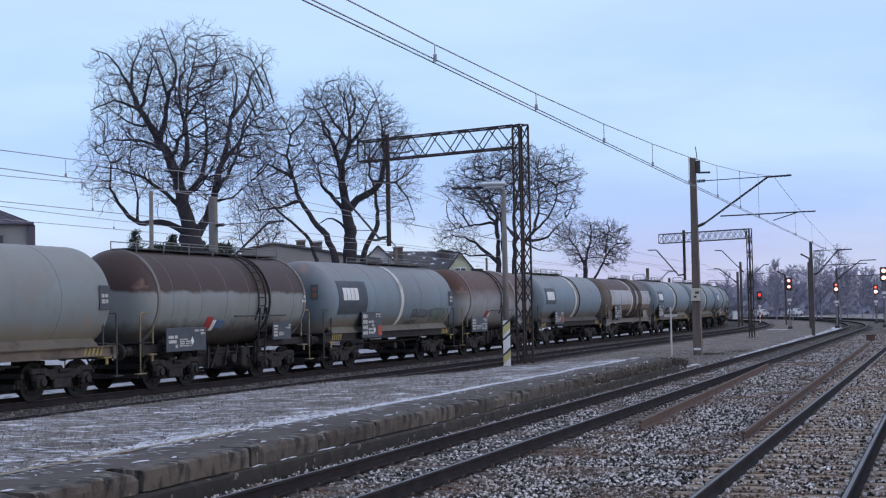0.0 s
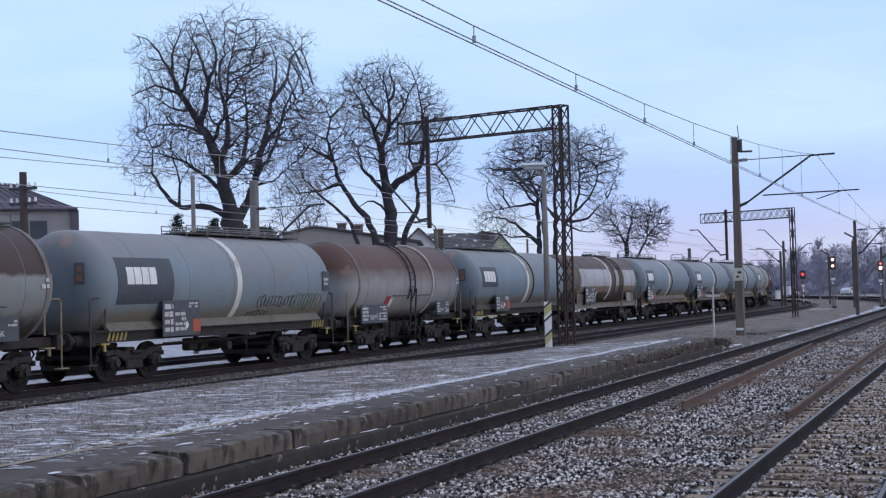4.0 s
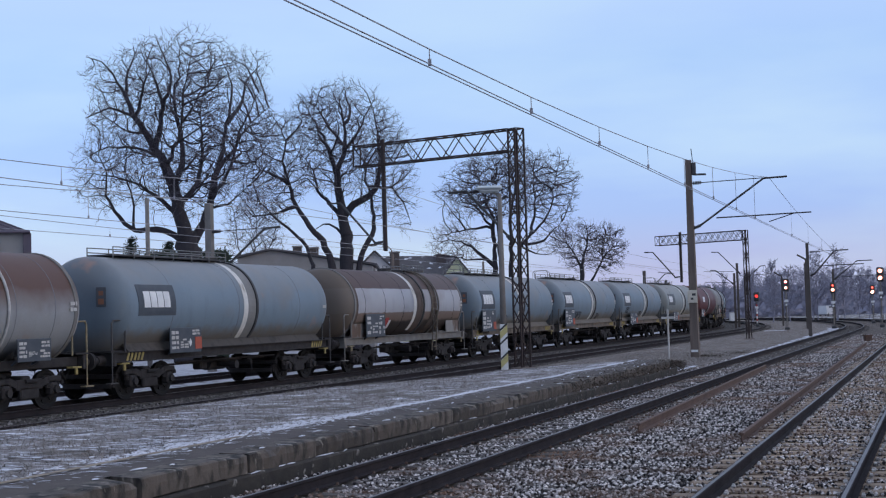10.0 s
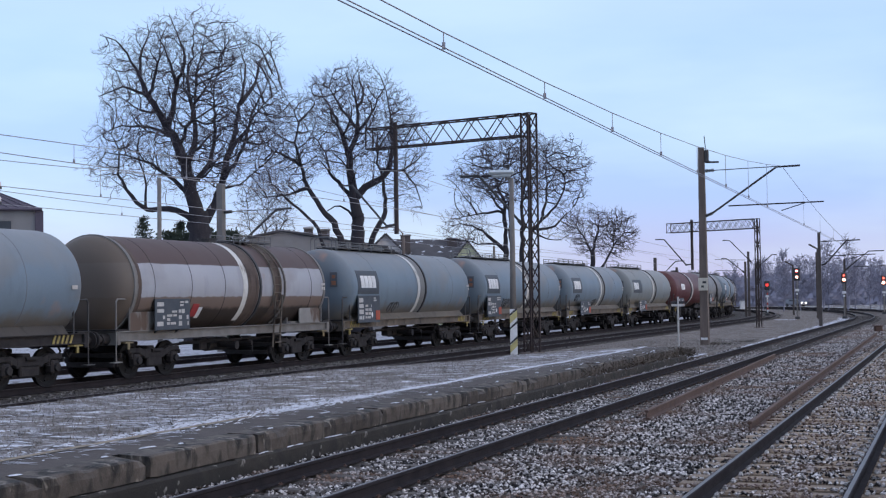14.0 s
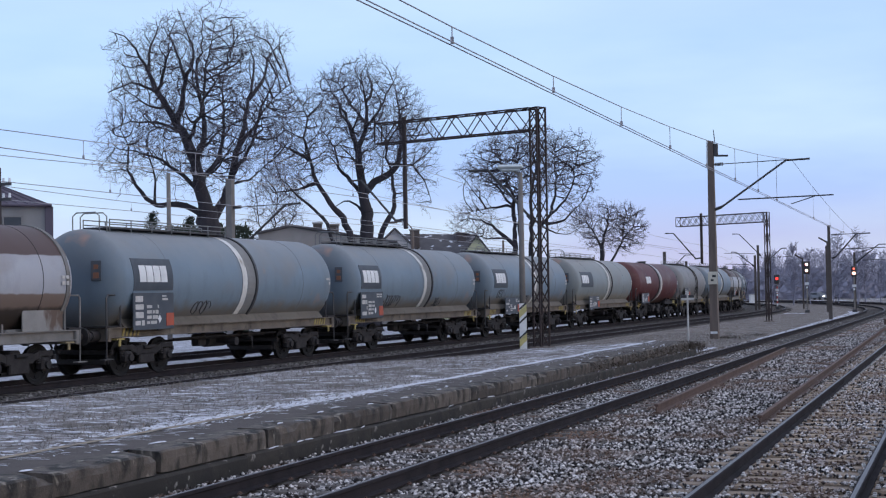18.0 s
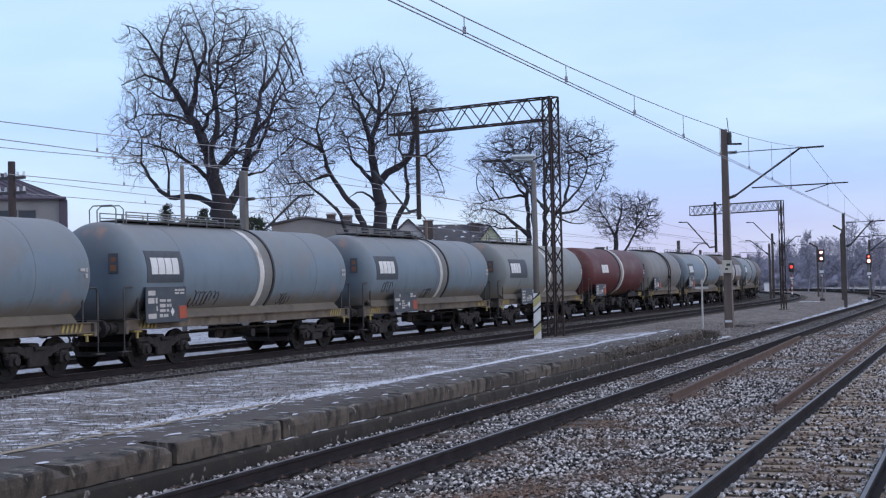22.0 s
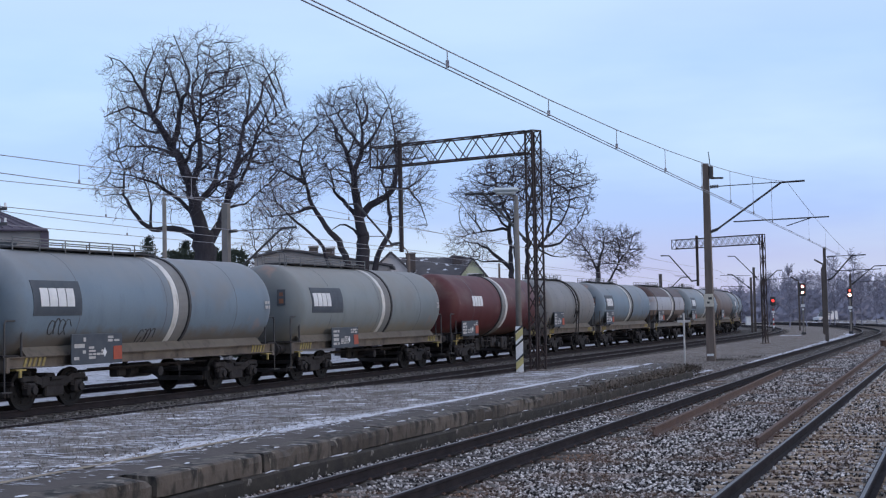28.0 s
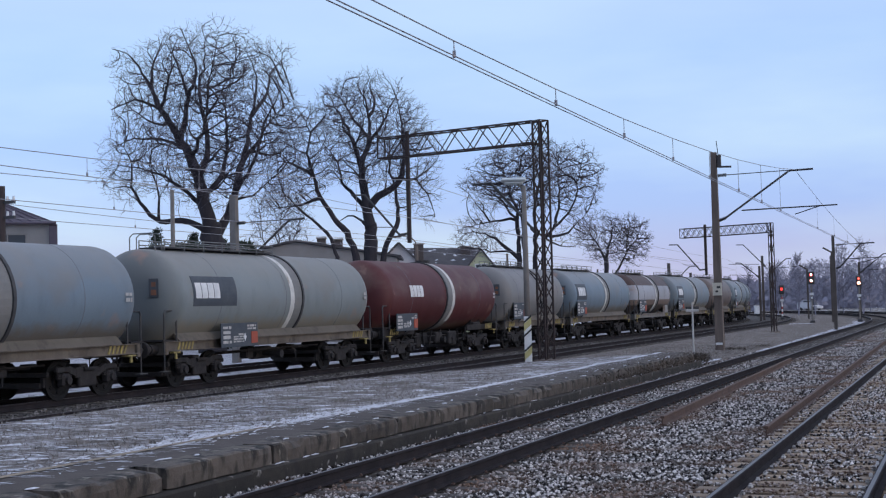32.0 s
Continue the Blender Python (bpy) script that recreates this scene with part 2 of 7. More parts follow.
M_RUSTBELT = overlay(material("rust_brown_belt", (0.062, 0.042, 0.034), (0.10, 0.074, 0.060), 0.8, scale=2, fine=40, bump=0.1), (0.045, 0.03, 0.026), 2.0, 0.5, 0.66, stretch=(2, 2, 0.5))
M_REDP = material("red_plate", (0.42, 0.05, 0.05), (0.25, 0.04, 0.04), 0.6, scale=6, fine=60, bump=0.1)
M_BOGIE = material("grimy_bogie_iron", (0.016, 0.0148, 0.016), (0.038, 0.0345, 0.0355), 0.85, scale=4, fine=40, bump=0.5)
M_TREAD = material("wheel_steel", (0.007, 0.007, 0.008), (0.016, 0.015, 0.016), 0.8, 0.1, scale=6, fine=50, bump=0.2)
for dull in (M_BOGIE, M_TREAD):
    dull.node_tree.nodes["Principled BSDF"].inputs["Specular IOR Level"].default_value = 0.3
M_DUSTY = overlay(material("dusty_frame_paint", (0.165, 0.138, 0.112), (0.075, 0.062, 0.052), 0.85, scale=1.6, fine=40, bump=0.2), (0.025, 0.021, 0.019), 1.8, 0.54, 0.70)
M_GREYFRAME = material("grey_frame_paint", (0.20, 0.195, 0.19), (0.12, 0.112, 0.105), 0.8, scale=2.5, fine=40, bump=0.2)
M_BARK = material("bark", (0.020, 0.018, 0.023), (0.040, 0.036, 0.043), 0.95, scale=3, fine=30, bump=0.7, dist=0.03, stretch=(2, 2, 0.5))
M_TWIG = material("twigs", (0.062, 0.056, 0.075), (0.115, 0.105, 0.128), 0.95, scale=1, fine=30, bump=0.0)
M_FIR = material("fir_needles", (0.018, 0.03, 0.022), (0.035, 0.05, 0.035), 0.9, scale=3, fine=30, bump=0.3)
# far wood and scrub: pale blue air haze is mixed into the base colours
M_WOOD_FAR = material("haze_tinted_wood", (0.19, 0.19, 0.245), (0.25, 0.248, 0.31), 0.95, scale=0.3, fine=6, bump=0.0)
M_SCRUB_FAR = material("haze_tinted_scrub", (0.195, 0.199, 0.26), (0.27, 0.27, 0.34), 0.95, scale=0.3, fine=6, bump=0.0)
M_LEAF = material("dry_leaf_clumps", (0.055, 0.048, 0.045), (0.11, 0.095, 0.085), 0.9, scale=1, fine=20, bump=0.0)
M_BEIGE = material("faded_beige_paint", (0.27, 0.225, 0.13), (0.13, 0.105, 0.07), 0.8, scale=6, fine=60, bump=0.2)
M_CARWHITE = material("white_car_paint", (0.50, 0.51, 0.54), (0.42, 0.43, 0.46), 0.35, scale=1, fine=20, bump=0.0)
M_CARGREY = material("grey_car_paint", (0.20, 0.21, 0.24), (0.14, 0.15, 0.17), 0.35, scale=1, fine=20, bump=0.0)
M_PLATE = material("faded_number_plate", (0.60, 0.56, 0.47), (0.44, 0.40, 0.33), 0.7, scale=6, fine=60, bump=0.1)
M_DARKMAST = material("dark_mast", (0.060, 0.050, 0.046), (0.10, 0.085, 0.078), 0.9, scale=1.5, fine=40, bump=0.3)
M_RENDER = material("grey_render", (0.30, 0.285, 0.28), (0.22, 0.21, 0.205), 0.9, scale=0.8, fine=30, bump=0.3)
M_RENDER2 = material("pale_render", (0.60, 0.57, 0.56), (0.46, 0.44, 0.43), 0.9, scale=0.8, fine=30, bump=0.3)
M_GREENWALL = material("pale_green_render", (0.52, 0.54, 0.36), (0.42, 0.44, 0.30), 0.9, scale=0.8, fine=30, bump=0.2)
M_ROOF = material("dark_roof", (0.055, 0.052, 0.058), (0.09, 0.085, 0.09), 0.85, scale=1.5, fine=20, bump=0.5)
M_ROOFRED = material("violet_metal_roof", (0.075, 0.062, 0.083), (0.115, 0.095, 0.125), 0.7, scale=1.0, fine=20, bump=0.2)
M_HOUSEWALL = material("grey_white_render", (0.33, 0.32, 0.315), (0.26, 0.25, 0.245), 0.9, scale=0.8, fine=30, bump=0.3)
M_BRICK = material("chimney_brick", (0.070, 0.058, 0.056), (0.10, 0.084, 0.080), 0.9, scale=6, fine=40, bump=0.4)
M_GLASS = material("dark_window", (0.03, 0.035, 0.045), (0.05, 0.06, 0.07), 0.35, scale=1, fine=5, bump=0.0)
M_LAMPSHADE = material("lamp_plastic", (0.55, 0.60, 0.62), (0.42, 0.47, 0.5), 0.4, scale=3, fine=40, bump=0.0)
M_RED_LAMP = glow("red_signal_lamp", (1.0, 0.05, 0.04), 1.6)
M_WARM_LAMP = glow("warm_signal_lamp", (1.0, 0.30, 0.16), 1.8)
M_PALE_LAMP = glow("pale_signal_lamp", (1.0, 0.88, 0.84), 16.0)


def tank_paint(name, base, base2, rust=None, rust_at=0.2, grime_shade=(0.20, 0.165, 0.125), grime_shade_at=-0.95, rough=0.55, rust_width=0.12, rust_wobble=0.35, top=None):
    m = material(name, base, base2, rough, 0.0, scale=0.55, fine=24, bump=0.06, spread=0.7)
    m.node_tree.nodes["Principled BSDF"].inputs["Specular IOR Level"].default_value = 0.3
    overlay(m, tuple(c * 0.62 for c in base), 1.6, 0.55, 0.95, stretch=(1.6, 1.6, 0.5))
    overlay(m, tuple(0.5 * c + 0.5 * d for c, d in zip(base, (0.16, 0.135, 0.115))), 0.45, 0.53, 0.72, stretch=(1.0, 1.0, 1.6), detail=8)
    overlay(m, grime_shade, 3.0, 0.0, 0.85, axis=2, at=-grime_shade_at - 0.05, width=0.35, wobble=0.5)
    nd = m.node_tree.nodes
    # the band, grime plus painted underside shade, lies below: turn the height round
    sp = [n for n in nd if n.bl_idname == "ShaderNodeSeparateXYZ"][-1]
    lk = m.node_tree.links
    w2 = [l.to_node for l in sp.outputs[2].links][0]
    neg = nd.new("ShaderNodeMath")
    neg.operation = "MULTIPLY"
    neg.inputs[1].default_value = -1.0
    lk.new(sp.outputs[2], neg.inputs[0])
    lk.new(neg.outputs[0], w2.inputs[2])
    if top:
        overlay(m, top, 0.9, 0.0, 0.62, axis=2, at=0.35, width=0.95, wobble=0.9)
        # front dished end: shade, with some grime, painted as a darker base
        overlay(m, tuple(c * 0.45 for c in base), 2.0, 0.0, 0.55, axis=0, at=5.75, width=0.45, wobble=0.5, flip=True)
    # shallow dents
    dn, db = nd.new("ShaderNodeTexNoise"), nd.new("ShaderNodeBump")
    dn.inputs["Scale"].default_value, dn.inputs["Detail"].default_value = 0.8, 1.5
    dc = nd.new("ShaderNodeTexCoord")
    db.inputs["Strength"].default_value, db.inputs["Distance"].default_value = 0.5, 0.06
    pb = nd["Principled BSDF"]
    lk.new(dc.outputs["Object"], dn.inputs["Vector"]), lk.new(dn.outputs["Fac"], db.inputs["Height"])
    lk.new(pb.inputs["Normal"].links[0].from_socket, db.inputs["Normal"])
    lk.new(db.outputs[0], pb.inputs["Normal"])
    if rust:
        overlay(m, rust, 1.6, 0.0, 0.96, axis=2, at=rust_at, width=rust_width, wobble=rust_wobble)
    overlay(m, (0.30, 0.19, 0.15), 1.1, 0.66, 0.80, stretch=(0.8, 0.8, 1.0))
    return m


T_GREY = tank_paint("grey_blue_tank_paint", (0.186, 0.232, 0.271), (0.148, 0.188, 0.224), grime_shade=(0.165, 0.140, 0.108), grime_shade_at=-0.58, top=(0.23, 0.215, 0.20))
T_BLUE = tank_paint("light_blue_tank_paint", (0.172, 0.226, 0.279), (0.134, 0.180, 0.228), grime_shade=(0.140, 0.118, 0.094), grime_shade_at=-0.58, top=(0.235, 0.225, 0.21))
T_PALE = tank_paint("pale_grey_tank_paint", (0.215, 0.246, 0.259), (0.182, 0.204, 0.210), grime_shade=(0.22, 0.195, 0.155), grime_shade_at=-0.58, top=(0.24, 0.225, 0.20))
T_RED = tank_paint("oxide_red_tank_paint", (0.100, 0.024, 0.026), (0.068, 0.021, 0.023), grime_shade=(0.11, 0.07, 0.055))
T_RUST = tank_paint("rust_topped_tank_paint", (0.29, 0.30, 0.315), (0.22, 0.228, 0.24), rust=(0.090, 0.045, 0.033), rust_at=-0.12, rust_width=0.62, rust_wobble=0.5, grime_shade=(0.075, 0.06, 0.052), grime_shade_at=-0.98)
# its dark low band paints brown dirt and underside shade together
T_BROWN = tank_paint("brown_topped_tank_paint", (0.225, 0.245, 0.25), (0.18, 0.195, 0.195), rust=(0.048, 0.026, 0.022), rust_at=0.16, rust_width=0.10, grime_shade=(0.045, 0.036, 0.031), grime_shade_at=-0.62)
T_BANDED = tank_paint("white_sided_tank_paint", (0.37, 0.38, 0.42), (0.31, 0.32, 0.35), rust=(0.070, 0.040, 0.034), rust_at=0.60, rust_width=0.03, rust_wobble=0.07,
                      grime_shade=(0.045, 0.034, 0.028), grime_shade_at=-0.72)
overlay(T_BANDED, (0.15, 0.105, 0.080), 3.0, 0.0, 0.92, axis=2, at=0.28, width=0.04, wobble=0.10, flip=True)
# dark underside: the shade below the tank put into its colour
overlay(T_BANDED, (0.035, 0.028, 0.024), 3.0, 0.0, 0.92, axis=2, at=0.58, width=0.10, wobble=0.18, flip=True)
overlay(T_BANDED, (0.108, 0.088, 0.072), 2.0, 0.0, 0.95, axis=0, at=5.42, width=0.06, wobble=0.08, flip=True)
T_SILVER = tank_paint("silver_tank_paint", (0.215, 0.215, 0.22), (0.165, 0.163, 0.163))
T_DARK = tank_paint("dark_brown_tank_paint", (0.11, 0.085, 0.08), (0.16, 0.13, 0.12))

M_SEAM = material("faint_weld_line", (0.12, 0.13, 0.15), (0.17, 0.18, 0.20), 0.7, scale=4, fine=40, bump=0.1)
M_SPRAY = material("black_spray_paint", (0.03, 0.03, 0.035), (0.06, 0.06, 0.065), 0.7, scale=4, fine=40, bump=0.0)
M_SPRAYGREEN = material("green_spray_paint", (0.075, 0.12, 0.075), (0.12, 0.17, 0.12), 0.7, scale=4, fine=40, bump=0.0)

M_BLUEP = material("blue_placard_paint", (0.06, 0.12, 0.24), (0.10, 0.16, 0.26), 0.7, scale=4, fine=40, bump=0.0)

M_SKIRT = overlay(overlay(material("dusty_cradle_paint", (0.135, 0.116, 0.092), (0.090, 0.076, 0.060), 0.75, scale=0.9, fine=30, bump=0.1), (0.07, 0.058, 0.048), 2.4, 0.56, 0.74, stretch=(1.5, 1.5, 0.5)), (0.17, 0.15, 0.125), 3.0, 0.0, 0.8, axis=2, at=1.40, width=0.25, wobble=0.3)

M_SKIRT_DARK = overlay(material("dark_cradle_paint", (0.070, 0.060, 0.052), (0.046, 0.039, 0.034), 0.75, scale=0.9, fine=30, bump=0.1), (0.022, 0.019, 0.017), 2.4, 0.54, 0.72, stretch=(1.5, 1.5, 0.5))
M_SKIRT_PALE = overlay(material("pale_cradle_paint", (0.150, 0.140, 0.115), (0.105, 0.098, 0.080), 0.75, scale=0.9, fine=30, bump=0.1), (0.07, 0.058, 0.048), 2.4, 0.58, 0.76, stretch=(1.5, 1.5, 0.5))
M_SPLASH = overlay(material("splashed_saddle_paint", (0.26, 0.255, 0.25), (0.17, 0.165, 0.16), 0.75, scale=1.4, fine=30, bump=0.1), (0.10, 0.068, 0.052), 1.6, 0.48, 0.58, stretch=(1.4, 1.4, 0.6))
M_BANDWHITE = overlay(material("dirty_white_band", (0.64, 0.635, 0.615), (0.48, 0.475, 0.455), 0.7, scale=2.5, fine=40, bump=0.1), (0.26, 0.23, 0.19), 2.2, 0.58, 0.74, stretch=(2, 2, 0.6))

# ---- builders ----


class Geo:
    """Collects vertices and faces, and links them as one mesh object."""

    def __init__(self):
        self.v, self.f, self.m = [], [], []

    def add(self, verts, faces, mi=0):
        k = len(self.v)
        self.v.extend(verts)
        self.f.extend([tuple(k + i for i in f) for f in faces])
        self.m.extend([mi] * len(faces))

    def box(self, c, size, mi=0, bevel=0.0, rz=0.0, ry=0.0):
        x, y, z = (s / 2 for s in size)
        b = min(bevel, x * 0.9, y * 0.9, z * 0.9)
        if b <= 0:
            vs = [(sx * x, sy * y, sz * z) for sx in (-1, 1) for sy in (-1, 1) for sz in (-1, 1)]
            fs = [(0, 1, 3, 2), (4, 6, 7, 5), (0, 4, 5, 1), (2, 3, 7, 6), (0, 2, 6, 4), (1, 5, 7, 3)]
        else:
            vs, fs = [], []
            ring = [(-x + b, -y), (x - b, -y), (x, -y + b), (x, y - b), (x - b, y), (-x + b, y), (-x, y - b), (-x, -y + b)]
            inner = [(max(-x + b, min(x - b, px)), max(-y + b, min(y - b, py))) for px, py in ring]
            for pts, zz in ((inner, -z), (ring, -z + b), (ring, z - b), (inner, z)):
                vs += [(px, py, zz) for px, py in pts]
            for l in range(3):
                for i in range(8):
                    j = (i + 1) % 8
                    fs.append((l * 8 + i, l * 8 + j, l * 8 + 8 + j, l * 8 + 8 + i))
            fs += [tuple(range(7, -1, -1)), tuple(range(24, 32))]
        cz, sz, cy, sy = math.cos(rz), math.sin(rz), math.cos(ry), math.sin(ry)
        out = []
        for px, py, pz in vs:
            px, pz = px * cy + pz * sy, -px * sy + pz * cy
            out.append((c[0] + px * cz - py * sz, c[1] + px * sz + py * cz, c[2] + pz))
        self.add(out, fs, mi)
        return self

    def bar(self, p, q, w, h, mi=0):
        """A straight bar of w by h from p to q."""
        p, q = Vector(p), Vector(q)
        d = (q - p).normalized()
        up = Vector((0, 0, 1)) if abs(d.z) < 0.95 else Vector((0, 1, 0))
        a = d.cross(up).normalized() * (w / 2)
        b = a.cross(d).normalized() * (h / 2)
        vs = [tuple(o + sa * a + sb * b) for o in (p, q) for sa, sb in ((-1, -1), (1, -1), (1, 1), (-1, 1))]
        self.add(vs, [(0, 1, 2, 3), (7, 6, 5, 4), (0, 4, 5, 1), (1, 5, 6, 2), (2, 6, 7, 3), (3, 7, 4, 0)], mi)
        return self

    def tube(self, pts, radii, n=8, mi=0, caps=True):
        """A tapered tube along points."""
        pts = [Vector(p) for p in pts]
        if not hasattr(radii, "__len__"):
            radii = [radii] * len(pts)
        k = len(self.v)
        a = None
        for i, p in enumerate(pts):
            d = (pts[min(i + 1, len(pts) - 1)] - pts[max(i - 1, 0)])
            d = d.normalized() if d.length > 1e-9 else Vector((0, 0, 1))
            if a is None:
                a = d.cross(Vector((0, 0, 1)) if abs(d.z) < 0.9 else Vector((1, 0, 0))).normalized()
            else:
                a = (a - d * a.dot(d)).normalized()
            b = d.cross(a)
            for j in range(n):
                t = 2 * math.pi * j / n
                self.v.append(tuple(p + (a * math.cos(t) + b * math.sin(t)) * radii[i]))
        for i in range(len(pts) - 1):
            for j in range(n):
                j2 = (j + 1) % n
                self.f.append((k + i * n + j, k + i * n + j2, k + i * n + n + j2, k + i * n + n + j))
                self.m.append(mi)
        if caps:
            self.f.append(tuple(k + j for j in range(n - 1, -1, -1)))
            self.f.append(tuple(k + (len(pts) - 1) * n + j for j in range(n)))
            self.m += [mi, mi]
        return self

    def turned(self, profile, n=32, mi=0, closed=False):
        """A body turned round the local x axis from (x, radius) pairs."""
        k = len(self.v)
        for x, r in profile:
            for j in range(n):
                t = 2 * math.pi * j / n
                self.v.append((x, r * math.cos(t), r * math.sin(t)))
        m = len(profile)
        for i in range(m if closed else m - 1):
            i2 = (i + 1) % m
            for j in range(n):
                j2 = (j + 1) % n
                self.f.append((k + i * n + j, k + i2 * n + j, k + i2 * n + j2, k + i * n + j2))
                self.m.append(mi)
        return self

    def arc_plate(self, r, x0, x1, z0, z1, thick=0.012, n=8, mi=0):
        """A plate bent round the tank's near side, between two lengths and two heights."""
        k = len(self.v)
        a0, a1 = math.asin(max(-1, z0 / r)), math.asin(min(1, z1 / r))
        for i in range(n + 1):
            a = a0 + (a1 - a0) * i / n
            for rr in (r, r + thick):
                for x in (x0, x1):
                    self.v.append((x, -rr * math.cos(a), rr * math.sin(a)))
        for i in range(n):
            o, q = k + i * 4, k + i * 4 + 4
            for f in ((o + 2, o + 3, q + 3, q + 2), (o, q, q + 1, o + 1), (o, o + 2, q + 2, q), (o + 1, q + 1, q + 3, o + 3)):
                self.f.append(f)
                self.m.append(mi)
        self.f += [(k, k + 1, k + 3, k + 2), (k + 4 * n, k + 4 * n + 2, k + 4 * n + 3, k + 4 * n + 1)]
        self.m += [mi, mi]
        return self

    def mesh(self, name, mats, smooth=False):
        me = bpy.data.meshes.new(name)
        me.from_pydata(self.v, [], self.f)
        for m in (mats if isinstance(mats, (list, tuple)) else [mats]):
            me.materials.append(m)
        if any(self.m):
            me.polygons.foreach_set("material_index", self.m)
        if smooth:
            me.polygons.foreach_set("use_smooth", [True] * len(me.polygons))
        me.update()
        return me


def part(name, geo, mats, parent=None, label="", smooth=False, at=None):
    me = geo if isinstance(geo, bpy.types.Mesh) else geo.mesh(name, mats, smooth)
    ob = new(name, me)
    if parent is not None:
        ob.parent = parent
    if at is not None:
        ob.matrix_basis = at if isinstance(at, Matrix) else Matrix.Translation(at)
    if label:
        ob["label"] = label
    return ob


def thing(name, at, label, category, group="", kind=""):
    ob = new(name)
    ob.empty_display_size = 0.2
    ob.matrix_basis = at if isinstance(at, Matrix) else Matrix.Translation(at)
    return tagged(ob, label, category, group, kind)


# ---- the plan: lengths s along the tanker track, offsets o to the camera's side of it ----
ANG = math.atan(0.405)
U = Vector((math.sin(ANG), math.cos(ANG), 0))
RV = Vector((math.cos(ANG), -math.sin(ANG), 0))
C0 = Vector((-7.895, 39.28, 0))
BEND, RADIUS = 73.0, 260.0


def place(s, o, z=0.0):
    """World point at length s and offset o; past the bend the tracks curve to the left."""
    if s <= BEND:
        p = C0 + U * s + RV * o
    else:
        a = (s - BEND) / RADIUS
        p = C0 + U * BEND - RV * RADIUS + (RV * math.cos(a) + U * math.sin(a)) * (RADIUS + o)
    return Vector((p.x, p.y, z))


def heading(s):
    """Angle of the tracks' direction from the world x axis."""
    return math.pi / 2 - ANG + max(0.0, (s - BEND) / RADIUS)


def at_track(s, o, z=0.0, turn=0.0):
    return Matrix.Translation(place(s, o, z)) @ Matrix.Rotation(heading(s) + turn, 4, "Z")


def o_train(s):
    return 0.0


def o_second(s):
    return 4.6


def o_middle(s):
    return 14.79 - 0.014 * s


def o_right(s):
    return 19.76 - 0.0155 * s


def o_far(s):
    return -4.7
# ---- ground ----
g = Geo()
xs = [-4000, -600, -160, -60, -30, -10, 10, 30, 60, 120, 300, 900, 4000]
ys = [-4000, -300, -60, -20, 0, 20, 40, 70, 100, 140, 200, 320, 800, 4500]
for y in ys:
    for x in xs:
        g.v.append((x, y, -0.42))
nx = len(xs)
for j in range(len(ys) - 1):
    for i in range(nx - 1):
        g.f.append((j * nx + i, j * nx + i + 1, (j + 1) * nx + i + 1, (j + 1) * nx + i))
        g.m.append(0)
tagged(part("ground", g, M_GROUND), "frozen brown ground with thin patches of snow", "ground", kind="structure")


def lane(name, fn_a, fn_b, za, zb, s0, s1, step, mat, label, category, thick=0.25, edge=0.35):
    """A long slab between two offsets, with sloped shoulders, following the tracks."""
    g = Geo()
    n = int((s1 - s0) / step) + 1
    for i in range(n):
        s = s0 + (s1 - s0) * i / (n - 1)
        a, b = fn_a(s), fn_b(s)
        for o, z in ((a - edge, za - thick), (a, za), ((2 * a + b) / 3, (2 * za + zb) / 3), ((a + 2 * b) / 3, (za + 2 * zb) / 3), (b, zb), (b + edge, zb - thick)):
            g.v.append(tuple(place(s, o, z)))
    for i in range(n - 1):
        for j in range(5):
            g.f.append((i * 6 + j, i * 6 + j + 1, i * 6 + 7 + j, i * 6 + 6 + j))
            g.m.append(0)
    return tagged(part(name, g, mat), label, category, kind="structure")


lane("ballast_bed", lambda s: o_middle(s) - 1.55, lambda s: o_right(s) + 1.9, -0.21, -0.21, -60, 190, 2.0, M_BALLAST, "dark grey ballast bed under two tracks", "ballast")
lane("ballast_bed", lambda s: -1.9, lambda s: 5.75, -0.19, -0.19, -60, 230, 2.0, M_OILED, "dark oily ballast bed under the tanker train", "ballast")

lane("snowy_yard", lambda s: -26.0, lambda s: -2.15, -0.12, -0.16, -60, 200, 2.0, M_SNOWFIELD, "snow-covered yard behind the tanker train", "ground")

# ---- rails and sleepers ----
RAIL = [(-0.022, 0.0), (0.022, 0.0), (0.034, -0.004), (0.036, -0.012), (0.036, -0.035), (0.009, -0.05), (0.009, -0.135), (0.072, -0.15), (0.072, -0.165),
        (-0.072, -0.165), (-0.072, -0.15), (-0.009, -0.135), (-0.009, -0.05), (-0.036, -0.035), (-0.036, -0.012), (-0.034, -0.004)]


def rail(name, fn, s0, s1, step, mats, parent, z=0.0, label=""):
    g = Geo()
    n = int((s1 - s0) / step) + 1
    k = len(RAIL)
    for i in range(n):
        s = s0 + (s1 - s0) * i / (n - 1)
        for dy, dz in RAIL:
            g.v.append(tuple(place(s, fn(s) + dy, z + dz)))
    for i in range(n - 1):
        for j in range(k):
            j2 = (j + 1) % k
            g.f.append((i * k + j, i * k + j2, (i + 1) * k + j2, (i + 1) * k + j))
            g.m.append(1 if j == 0 else 0)
    g.f += [tuple(range(k)), tuple((n - 1) * k + j for j in range(k - 1, -1, -1))]
    g.m += [0, 0]
    return part(name, g, mats, parent, label)


tracks = {}
